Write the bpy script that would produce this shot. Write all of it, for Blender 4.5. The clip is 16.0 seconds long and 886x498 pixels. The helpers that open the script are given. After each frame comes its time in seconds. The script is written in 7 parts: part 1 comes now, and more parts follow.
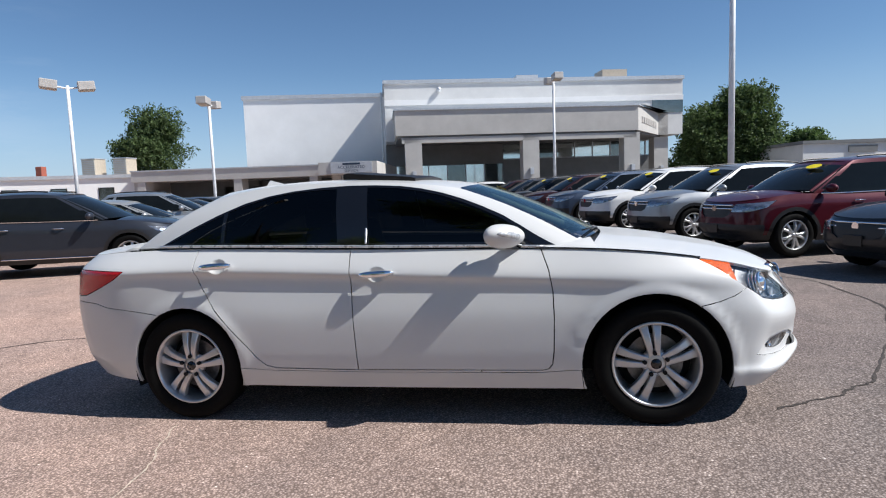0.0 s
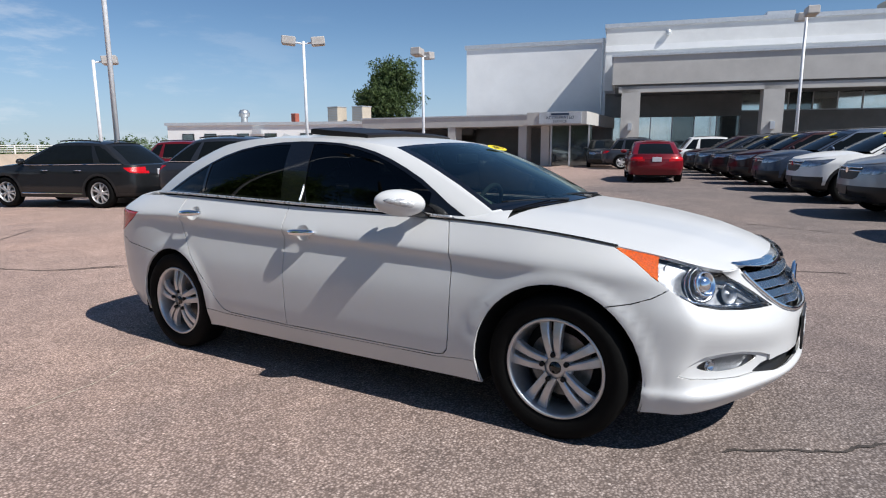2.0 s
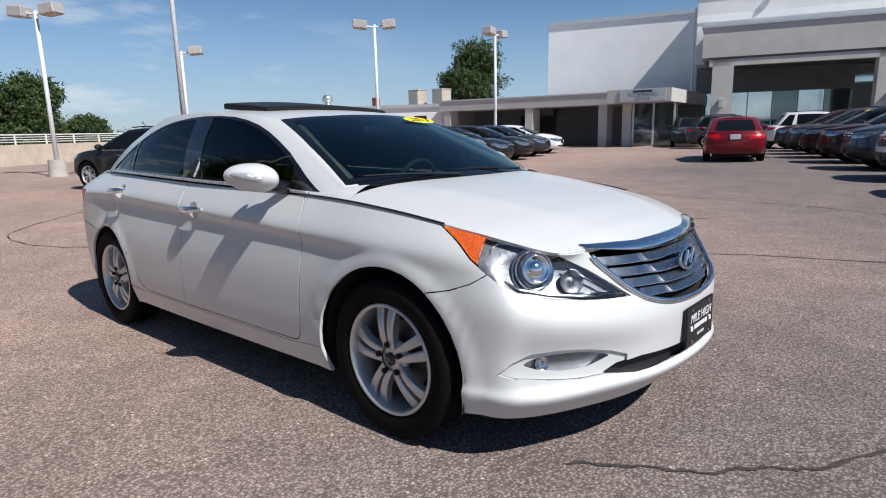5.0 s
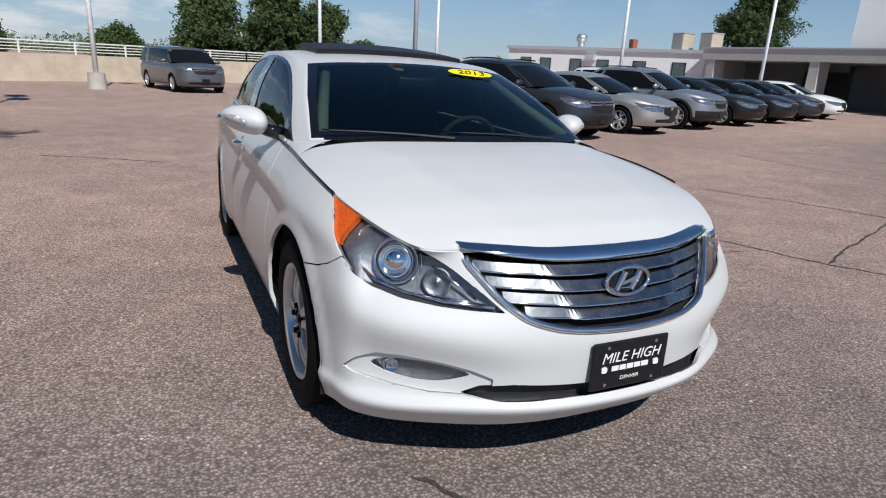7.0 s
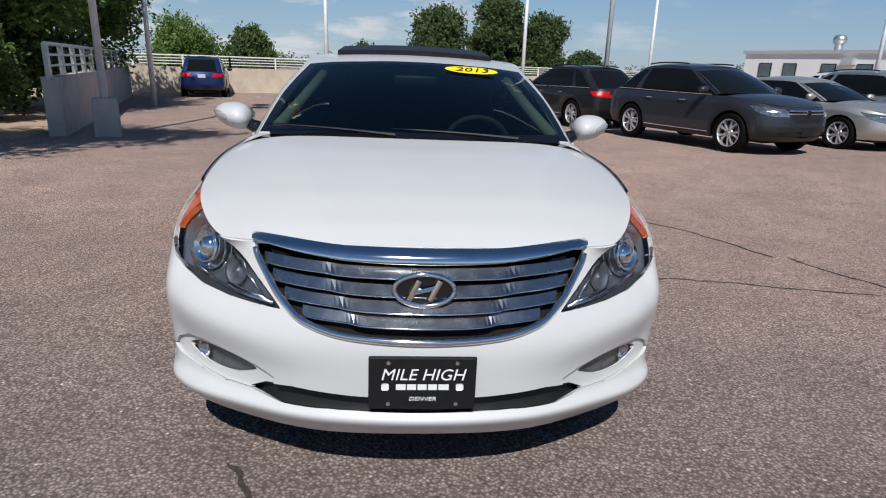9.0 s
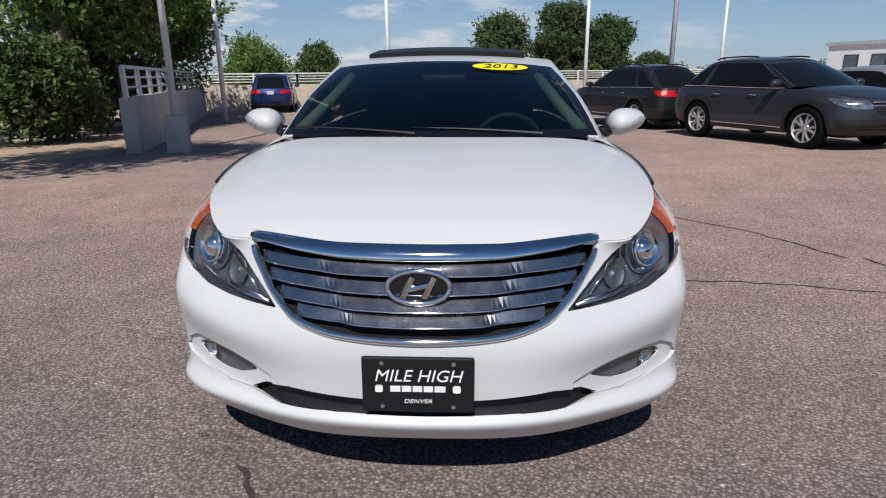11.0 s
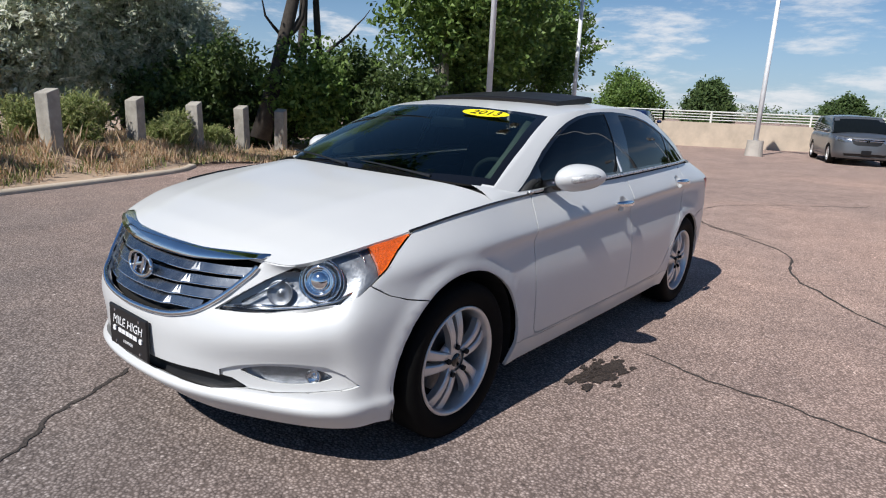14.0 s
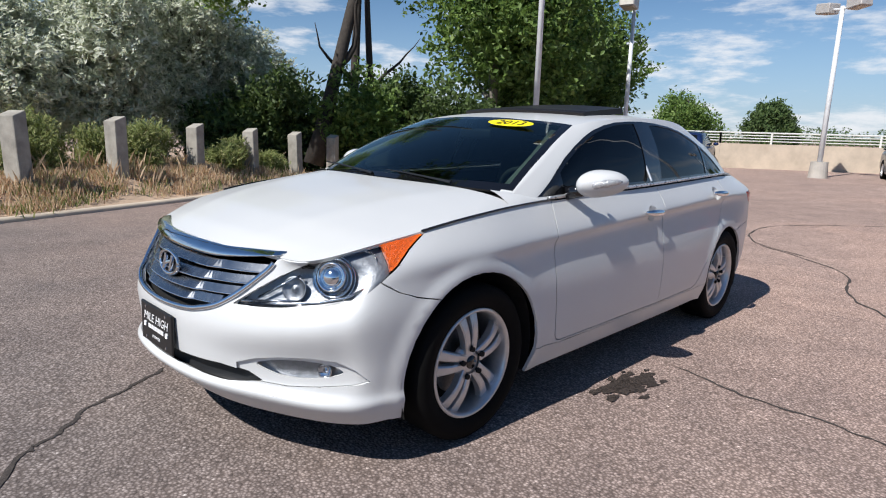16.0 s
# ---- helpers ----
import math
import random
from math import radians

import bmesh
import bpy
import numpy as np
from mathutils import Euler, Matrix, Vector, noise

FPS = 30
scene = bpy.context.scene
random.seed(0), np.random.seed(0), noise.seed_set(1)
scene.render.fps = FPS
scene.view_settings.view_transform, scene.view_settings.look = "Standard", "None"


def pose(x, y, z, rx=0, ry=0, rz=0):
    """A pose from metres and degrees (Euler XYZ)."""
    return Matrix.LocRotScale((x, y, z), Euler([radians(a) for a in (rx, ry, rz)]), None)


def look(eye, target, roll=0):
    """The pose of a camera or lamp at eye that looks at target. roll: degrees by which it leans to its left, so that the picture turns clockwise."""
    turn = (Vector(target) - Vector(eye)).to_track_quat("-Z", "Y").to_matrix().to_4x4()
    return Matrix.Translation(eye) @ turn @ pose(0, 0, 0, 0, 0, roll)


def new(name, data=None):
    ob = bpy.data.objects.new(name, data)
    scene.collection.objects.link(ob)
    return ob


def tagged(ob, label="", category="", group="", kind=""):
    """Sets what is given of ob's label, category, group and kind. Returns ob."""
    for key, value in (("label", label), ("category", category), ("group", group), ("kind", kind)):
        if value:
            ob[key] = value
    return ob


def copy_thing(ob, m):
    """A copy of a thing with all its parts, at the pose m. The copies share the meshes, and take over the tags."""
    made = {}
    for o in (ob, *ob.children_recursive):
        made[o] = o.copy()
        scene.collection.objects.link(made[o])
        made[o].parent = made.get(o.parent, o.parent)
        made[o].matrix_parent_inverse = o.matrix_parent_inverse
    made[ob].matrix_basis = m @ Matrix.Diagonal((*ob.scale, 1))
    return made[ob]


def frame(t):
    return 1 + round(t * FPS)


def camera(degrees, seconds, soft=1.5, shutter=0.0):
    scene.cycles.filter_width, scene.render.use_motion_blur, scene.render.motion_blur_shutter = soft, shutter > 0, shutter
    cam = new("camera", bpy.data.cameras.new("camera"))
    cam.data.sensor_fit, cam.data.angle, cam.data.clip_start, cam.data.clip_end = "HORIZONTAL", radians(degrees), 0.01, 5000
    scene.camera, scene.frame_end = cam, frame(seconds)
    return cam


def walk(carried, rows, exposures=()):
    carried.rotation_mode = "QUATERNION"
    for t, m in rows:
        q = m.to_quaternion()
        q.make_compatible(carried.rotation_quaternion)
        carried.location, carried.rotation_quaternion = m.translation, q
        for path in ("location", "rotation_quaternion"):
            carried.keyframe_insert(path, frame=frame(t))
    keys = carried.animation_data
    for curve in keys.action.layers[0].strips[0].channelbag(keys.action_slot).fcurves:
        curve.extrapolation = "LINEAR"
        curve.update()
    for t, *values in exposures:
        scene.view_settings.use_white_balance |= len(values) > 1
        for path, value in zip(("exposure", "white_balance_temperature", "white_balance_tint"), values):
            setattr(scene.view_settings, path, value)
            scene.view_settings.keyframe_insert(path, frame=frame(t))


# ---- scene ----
cam = camera(72.95, 16.0, soft=1.1, shutter=0.0)
PATH = [
    (0, (0.892, -4.208, 1.355), (0.524, -2.252, 1.162), -2.04),
    (0.5, (1.290, -4.081, 1.369), (0.754, -2.169, 1.130), -1.72),
    (1, (1.657, -3.834, 1.383), (0.929, -1.992, 1.101), -1.08),
    (1.5, (2.075, -3.625, 1.381), (1.150, -1.879, 1.071), -0.90),
    (2, (2.386, -3.336, 1.375), (1.329, -1.673, 1.036), -0.27),
    (2.5, (2.651, -3.049, 1.394), (1.513, -1.442, 1.044), -0.63),
    (3, (2.883, -2.824, 1.370), (1.671, -1.273, 1.017), -1.23),
    (3.5, (2.958, -2.646, 1.301), (1.711, -1.127, 0.930), -1.23),
    (4, (2.982, -2.563, 1.265), (1.727, -1.050, 0.897), -1.72),
    (4.2, (2.996, -2.551, 1.262), (1.742, -1.037, 0.897), -1.87),
    (6.3, (3.495, -1.883, 1.369), (1.943, -0.740, 0.838), 1.49),
    (6.5, (3.551, -1.711, 1.362), (1.942, -0.662, 0.805), 1.90),
    (7, (3.684, -1.329, 1.397), (1.960, -0.501, 0.811), 3.02),
    (7.5, (3.845, -0.908, 1.393), (2.020, -0.336, 0.807), 3.17),
    (8, (3.890, -0.528, 1.384), (2.014, -0.171, 0.788), 3.48),
    (8.2, (3.912, -0.388, 1.398), (2.024, -0.100, 0.805), 3.50),
    (10.5, (3.834, 0.065, 1.308), (1.916, 0.073, 0.741), -0.56),
    (11, (3.832, 0.141, 1.317), (1.912, 0.059, 0.762), -0.69),
    (11.5, (3.860, 0.492, 1.351), (1.959, 0.193, 0.805), 0.51),
    (12, (3.855, 0.920, 1.375), (1.999, 0.373, 0.870), 1.79),
    (12.5, (3.720, 1.325, 1.372), (1.936, 0.560, 0.891), 1.97),
    (13, (3.630, 1.750, 1.379), (1.935, 0.793, 0.920), 2.38),
    (13.5, (3.459, 2.043, 1.382), (1.852, 0.945, 0.921), 2.47),
    (14, (3.297, 2.275, 1.408), (1.776, 1.066, 0.933), 2.52),
    (14.5, (3.251, 2.446, 1.362), (1.786, 1.165, 0.905), 1.56),
    (15, (3.256, 2.488, 1.315), (1.804, 1.182, 0.884), 0.59),
    (15.5, (3.255, 2.484, 1.315), (1.804, 1.169, 0.911), 0.41),
    (16, (3.230, 2.429, 1.321), (1.814, 1.073, 0.926), 1.64),
]
walk(cam, [(t, look(eye, target, roll)) for t, eye, target, roll in PATH],
     [(0, .55), (2, .42), (4, .35), (6.3, .24), (7.5, .08), (10.5, .03), (13, .18), (16, .40)])

# ---- sky, sun, exposure ----
SUN_DIR = Vector((0.655, -0.03, 0.755)).normalized()
world = bpy.data.worlds.new("sky")
world.use_nodes = True
scene.world = world
wt = world.node_tree
sky = wt.nodes.new("ShaderNodeTexSky")
sky.sky_type = 'NISHITA'
sky.sun_disc = False
sky.sun_elevation = math.asin(SUN_DIR.z)
sky.sun_rotation = math.atan2(SUN_DIR.x, SUN_DIR.y)
sky.air_density, sky.dust_density, sky.ozone_density = 1.0, 0.0, 2.5
sky.altitude = 1600
# paler towards the horizon, with thin fair-weather clouds low down
tcw = wt.nodes.new("ShaderNodeTexCoord")
sepw = wt.nodes.new("ShaderNodeSeparateXYZ")
wt.links.new(tcw.outputs["Generated"], sepw.inputs[0])


def wnode(kind, **vals):
    n = wt.nodes.new(kind)
    for k, v in vals.items():
        n.inputs[k.replace("_", " ")].default_value = v
    return n


def wmix(fac, a, b):
    n = wt.nodes.new("ShaderNodeMix")
    n.data_type = 'RGBA'
    for sock, val in (("Factor", fac), ("A", a), ("B", b)):
        if isinstance(val, tuple):
            n.inputs[sock].default_value = (*val, 1)
        else:
            wt.links.new(val, n.inputs[sock])
    return n.outputs["Result"]


hs = wnode("ShaderNodeHueSaturation", Saturation=1.12, Value=1.0)
wt.links.new(sky.outputs[0], hs.inputs["Color"])
low = wnode("ShaderNodeMapRange", From_Min=0.20, From_Max=-0.01, To_Min=0.0, To_Max=0.70)
low.interpolation_type = 'SMOOTHSTEP'
wt.links.new(sepw.outputs["Z"], low.inputs["Value"])
pale = wmix(low.outputs[0], hs.outputs[0], (3.3, 4.75, 7.0))
mpw = wnode("ShaderNodeMapping", Scale=(3.0, 3.0, 13.0))
wt.links.new(tcw.outputs["Generated"], mpw.inputs[0])
cn = wnode("ShaderNodeTexNoise", Scale=1.7, Detail=7.0, Roughness=0.62)
wt.links.new(mpw.outputs[0], cn.inputs["Vector"])
cm = wnode("ShaderNodeMapRange", From_Min=0.50, From_Max=0.66)
cm.interpolation_type = 'SMOOTHSTEP'
wt.links.new(cn.outputs["Fac"], cm.inputs["Value"])
band = wnode("ShaderNodeMapRange", From_Min=0.42, From_Max=0.05)
band.interpolation_type = 'SMOOTHSTEP'
wt.links.new(sepw.outputs["Z"], band.inputs["Value"])
side_ = wnode("ShaderNodeMapRange", From_Min=0.75, From_Max=-0.25)
wt.links.new(sepw.outputs["Y"], side_.inputs["Value"])
m1 = wt.nodes.new("ShaderNodeMath")
m1.operation = 'MULTIPLY'
wt.links.new(cm.outputs[0], m1.inputs[0])
wt.links.new(band.outputs[0], m1.inputs[1])
m2 = wt.nodes.new("ShaderNodeMath")
m2.operation = 'MULTIPLY'
wt.links.new(m1.outputs[0], m2.inputs[0])
wt.links.new(side_.outputs[0], m2.inputs[1])
m3 = wt.nodes.new("ShaderNodeMath")
m3.operation = 'MULTIPLY'
m3.inputs[1].default_value = 0.92
wt.links.new(m2.outputs[0], m3.inputs[0])
cloudy = wmix(m3.outputs[0], pale, (9.2, 9.4, 9.8))
wt.links.new(cloudy, wt.nodes["Background"].inputs[0])
wt.nodes["Background"].inputs[1].default_value = 0.073
sun = bpy.data.lights.new("sun", 'SUN')
sun.energy, sun.angle, sun.color = 4.25, radians(0.53), (1.0, 0.972, 0.932)
sun_ob = new("sun", sun)
sun_ob.matrix_world = look(SUN_DIR * 80, (0, 0, 0))
scene.view_settings.exposure = 0.0

# ---- materials ----


def mat(name, color, rough=0.5, metal=0.0, noise_scale=0.0, vary=0.0, bump=0.0, bump_scale=60.0, coat=0.0, random_tint=0.0, spec=0.5):
    m = bpy.data.materials.new(name)
    m.use_nodes = True
    nt = m.node_tree
    b = nt.nodes["Principled BSDF"]
    b.inputs["Base Color"].default_value = (*color, 1)
    b.inputs["Roughness"].default_value = rough
    b.inputs["Metallic"].default_value = metal
    b.inputs["Coat Weight"].default_value = coat
    b.inputs["Coat Roughness"].default_value = 0.03
    b.inputs["Specular IOR Level"].default_value = spec
    if vary or bump:
        tc = nt.nodes.new("ShaderNodeTexCoord")
    if vary:
        n = nt.nodes.new("ShaderNodeTexNoise")
        n.inputs["Scale"].default_value = noise_scale
        n.inputs["Detail"].default_value = 6
        n.inputs["Roughness"].default_value = 0.65
        nt.links.new(tc.outputs["Object"], n.inputs["Vector"])
        mp = nt.nodes.new("ShaderNodeMapRange")
        mp.inputs["From Min"].default_value, mp.inputs["From Max"].default_value = 0.3, 0.7
        mp.inputs["To Min"].default_value, mp.inputs["To Max"].default_value = 1 - vary, 1 + vary
        nt.links.new(n.outputs["Fac"], mp.inputs["Value"])
        mx = nt.nodes.new("ShaderNodeMix")
        mx.data_type, mx.blend_type = 'RGBA', 'MULTIPLY'
        mx.inputs["Factor"].default_value = 1
        mx.inputs["A"].default_value = (*color, 1)
        nt.links.new(mp.outputs[0], mx.inputs["B"])
        nt.links.new(mx.outputs["Result"], b.inputs["Base Color"])
        rr = nt.nodes.new("ShaderNodeMapRange")
        rr.inputs["To Min"].default_value, rr.inputs["To Max"].default_value = max(0, rough - 0.08), min(1, rough + 0.08)
        nt.links.new(n.outputs["Fac"], rr.inputs["Value"])
        nt.links.new(rr.outputs[0], b.inputs["Roughness"])
    if bump:
        n2 = nt.nodes.new("ShaderNodeTexNoise")
        n2.inputs["Scale"].default_value = bump_scale
        n2.inputs["Detail"].default_value = 4
        nt.links.new(tc.outputs["Object"], n2.inputs["Vector"])
        bp = nt.nodes.new("ShaderNodeBump")
        bp.inputs["Strength"].default_value = bump
        bp.inputs["Distance"].default_value = 0.01
        nt.links.new(n2.outputs["Fac"], bp.inputs["Height"])
        nt.links.new(bp.outputs[0], b.inputs["Normal"])
    return m


def glass(name, tint, gloss=(1, 1, 1), ior=1.5):
    """Thin tinted pane: clear through its colour, mirror by its facing angle."""
    m = bpy.data.materials.new(name)
    m.use_nodes = True
    nt = m.node_tree
    nt.nodes.remove(nt.nodes["Principled BSDF"])
    tr = nt.nodes.new("ShaderNodeBsdfTransparent")
    tr.inputs[0].default_value = (*tint, 1)
    gl = nt.nodes.new("ShaderNodeBsdfGlossy")
    gl.inputs["Color"].default_value = (*gloss, 1)
    gl.inputs["Roughness"].default_value = 0.01
    fr = nt.nodes.new("ShaderNodeFresnel")
    fr.inputs[0].default_value = ior
    mx = nt.nodes.new("ShaderNodeMixShader")
    nt.links.new(fr.outputs[0], mx.inputs[0])
    nt.links.new(tr.outputs[0], mx.inputs[1])
    nt.links.new(gl.outputs[0], mx.inputs[2])
    nt.links.new(mx.outputs[0], nt.nodes["Material Output"].inputs[0])
    return m


def carpaint(name, color, metal=0.0):
    return mat(name, color, 0.42, metal, 7.0, 0.03, coat=0.6, spec=0.2)


WHITE = mat("white_paint", (0.595, 0.602, 0.602), 0.46, 0, 2.2, 0.02, coat=0.55)
WHITE.node_tree.nodes["Principled BSDF"].inputs["Coat Roughness"].default_value = 0.10
CHROME = mat("chrome", (0.82, 0.83, 0.85), 0.07, 1.0, 9, 0.06)
GUNMETAL = mat("grille_grey", (0.30, 0.315, 0.335), 0.26, 1.0, 20, 0.1)
BLACK = mat("black_plastic", (0.012, 0.012, 0.013), 0.45, 0, 30, 0.2, 0.1, 300)
GLOSS_BLACK = mat("gloss_black", (0.006, 0.006, 0.007), 0.08, 0, 8, 0.1, coat=0.5)
DARK = mat("dark_inside", (0.006, 0.006, 0.006), 0.9, 0, 10, 0.2)
RUBBER = mat("rubber", (0.005, 0.005, 0.005), 0.75, 0, 40, 0.25, 0.15, 200, spec=0.1)
ALLOY = mat("alloy", (0.60, 0.605, 0.615), 0.33, 0.7, 25, 0.08)
ALLOY_DARK = mat("brake_metal", (0.2, 0.2, 0.2), 0.45, 0.9, 40, 0.3)
CABIN = mat("cabin_grey", (0.05, 0.05, 0.052), 0.8, 0, 25, 0.2, 0.2, 180)
CABIN_LIGHT = mat("pillar_trim_beige", (0.30, 0.28, 0.25), 0.8, 0, 25, 0.1)
GLASS_DARK = glass("side_glass_tinted", (0.045, 0.05, 0.05), (.8, .8, .8), 1.42)
GLASS_WS = glass("windshield_glass", (0.36, 0.47, 0.45), (0.86, 1.0, 0.97), 1.62)
GLASS_LAMP = glass("lamp_lens_clear", (0.93, 0.95, 0.97))
AMBER = mat("amber_reflector", (0.60, 0.098, 0.002), 0.30, 0, 120, 0.45, 0.6, 180, coat=0.4, spec=0.3)
RED_LENS = mat("red_lens", (0.50, 0.004, 0.008), 0.25, 0, 90, 0.25, 0.2, 160, coat=0.35, spec=0.3)
LAMP_BACK = mat("lamp_reflector", (0.235, 0.247, 0.268), 0.46, 0.88, 30, 0.22, 0.15, 60)
SIGNAL_FACET = mat("faceted_reflector", (0.62, 0.60, 0.58), 0.16, 1.0, 90, 0.3, 1.0, 110)
SIGNAL_BULB = mat("signal_bulb_orange", (0.42, 0.10, 0.03), 0.25, 0, 60, 0.2, coat=0.5)
SIGNAL_CLEAR = mat("clear_signal_lens", (0.55, 0.56, 0.57), 0.2, 0.35, 70, 0.35, 0.6, 150, coat=0.8)
BELT_METAL = mat("satin_belt_metal", (0.66, 0.67, 0.68), 0.28, 0.7, 20, 0.06)
SUNROOF_BLACK = mat("sunroof_black", (0.014, 0.012, 0.012), 0.42, 0, 14, 0.2, spec=0.25)
LAMP_DARK = mat("lamp_bezel", (0.045, 0.047, 0.052), 0.3, 0.3, 50, 0.12, spec=0.3)
LAMP_CHROME = mat("lamp_chrome", (0.70, 0.72, 0.75), 0.14, 1.0, 30, 0.15)
YELLOW = mat("yellow_sticker", (0.90, 0.72, 0.01), 0.5, 0, 10, 0.04)
PLATE_BLACK = mat("plate_black", (0.008, 0.008, 0.009), 0.35, 0, 60, 0.2)
LETTER = mat("letter_white", (0.8, 0.8, 0.8), 0.5, 0, 60, 0.04)

# ---- mesh helpers ----


def make_mesh(name, verts, faces, material, parent=None, label="", smooth=True, normals=None):
    """One mesh object from lists; normals: one per corner, in face order."""
    me = bpy.data.meshes.new(name)
    me.from_pydata([tuple(v) for v in verts], [], [tuple(f) for f in faces])
    me.materials.append(material)
    if smooth:
        me.polygons.foreach_set("use_smooth", [True] * len(me.polygons))
    if normals is not None:
        me.normals_split_custom_set([tuple(n) for n in normals])
    ob = new(name, me)
    if parent is not None:
        ob.parent = parent
    if label:
        ob["label"] = label
    return ob


def part(name, bm, material, parent, label="", smooth=False):
    me = bpy.data.meshes.new(name)
    bm.to_mesh(me)
    bm.free()
    me.materials.append(material)
    if smooth:
        me.polygons.foreach_set("use_smooth", [True] * len(me.polygons))
    ob = new(name, me)
    if parent is not None:
        ob.parent = parent
    if label:
        ob["label"] = label
    return ob


def box_bm(lo, hi, bevel=0.0, segs=1, bm=None):
    bm = bm or bmesh.new()
    c = [(a + b) / 2 for a, b in zip(lo, hi)]
    d = [abs(b - a) for a, b in zip(lo, hi)]
    r = bmesh.ops.create_cube(bm, size=1, matrix=Matrix.Translation(c) @ Matrix.Diagonal((*d, 1)))
    if bevel:
        es = list({e for v in r["verts"] for e in v.link_edges})
        bmesh.ops.bevel(bm, geom=es, offset=bevel, segments=segs, affect='EDGES', profile=0.5)
    return bm


def cyl_bm(p, q, r1, r2=None, n=16, bm=None, caps=True):
    bm = bm or bmesh.new()
    p, q = Vector(p), Vector(q)
    d = q - p
    m = Matrix.Translation((p + q) / 2) @ d.to_track_quat('Z', 'Y').to_matrix().to_4x4()
    bmesh.ops.create_cone(bm, cap_ends=caps, segments=n, radius1=r1, radius2=r1 if r2 is None else r2, depth=d.length, matrix=m)
    return bm


def tube_bm(points, radius, n=8, bm=None):
    """A round rod along a polyline; radius a number or one for each point."""
    bm = bm or bmesh.new()
    pts = [Vector(p) for p in points]
    rad = [float(r) for r in radius] if isinstance(radius, (list, tuple)) else [radius] * len(pts)
    rings = []
    side = None
    for i, p in enumerate(pts):
        d = (pts[min(i + 1, len(pts) - 1)] - pts[max(i - 1, 0)]).normalized()
        if side is None:
            side = d.orthogonal().normalized()
        side = (side - d * side.dot(d)).normalized()
        up = d.cross(side)
        rings.append([bm.verts.new(p + rad[i] * (side * math.cos(a) + up * math.sin(a))) for a in [2 * math.pi * k / n for k in range(n)]])
    for a, b in zip(rings, rings[1:]):
        for k in range(n):
            bm.faces.new((a[k], a[(k + 1) % n], b[(k + 1) % n], b[k]))
    bm.faces.new(rings[0][::-1])
    bm.faces.new(rings[-1])
    return bm


def lathe_bm(profile, n=48, bm=None):
    """Spins (radius, y) pairs about the y axis."""
    bm = bm or bmesh.new()
    rings = [[bm.verts.new((r * math.cos(2 * math.pi * k / n), y, r * math.sin(2 * math.pi * k / n))) for k in range(n)] for r, y in profile]
    for a, b in zip(rings, rings[1:]):
        for k in range(n):
            bm.faces.new((a[k], a[(k + 1) % n], b[(k + 1) % n], b[k]))
    bmesh.ops.recalc_face_normals(bm, faces=bm.faces)
    return bm


def spline(pts, per):
    """A smooth curve through points; per samples a span."""
    p = np.array(pts, float)
    ext = np.vstack([2 * p[0] - p[1], p, 2 * p[-1] - p[-2]])
    out = []
    for i in range(len(p) - 1):
        a, b, c, d = ext[i:i + 4]
        for k in range(per):
            t = k / per
            out.append(0.5 * (2 * b + (c - a) * t + (2 * a - 5 * b + 4 * c - d) * t * t + (3 * b - a - 3 * c + d) * t ** 3))
    out.append(p[-1])
    return np.array(out)


def smooth_loft(rows, per_u, per_v, mirror_ends=True):
    """A grid through rows of control points (rows: v, columns: u)."""
    lines = []
    for r in rows:
        p = np.array(r, float)
        if mirror_ends:
            f = np.array([1, -1, 1])
            p = np.vstack([p[1] * f, p, p[-2] * f])
            s = spline(p, per_u)[per_u:-per_u]
        else:
            s = spline(p, per_u)
        lines.append(s)
    g = np.array(lines)
    return np.stack([spline(g[:, j], per_v) for j in range(g.shape[1])], axis=1)


def grid_normals(g):
    du = np.gradient(g, axis=1)
    dv = np.gradient(g, axis=0)
    n = np.cross(du, dv)
    n /= np.maximum(np.linalg.norm(n, axis=2, keepdims=True), 1e-9)
    return n


def grid_bm(g, out_from=None):
    """A bmesh sheet from a grid of points, its true normals kept in a layer."""
    n = grid_normals(g)
    c = np.array(out_from if out_from is not None else (0, 0, 0.6))
    if ((g - c) * n).sum() < 0:
        n = -n
        g, n = g[:, ::-1], n[:, ::-1]
    bm = bmesh.new()
    lay = bm.verts.layers.float_vector.new("nrm")
    vs = [[bm.verts.new(p) for p in row] for row in g]
    for i, row in enumerate(vs):
        for j, v in enumerate(row):
            v[lay] = n[i, j]
    for i in range(len(vs) - 1):
        for j in range(len(vs[0]) - 1):
            q = []
            for v in (vs[i][j], vs[i][j + 1], vs[i + 1][j + 1], vs[i + 1][j]):
                if all((v.co - w.co).length > 1e-6 for w in q):
                    q.append(v)
            if len(q) > 2:
                bm.faces.new(q)
    return bm


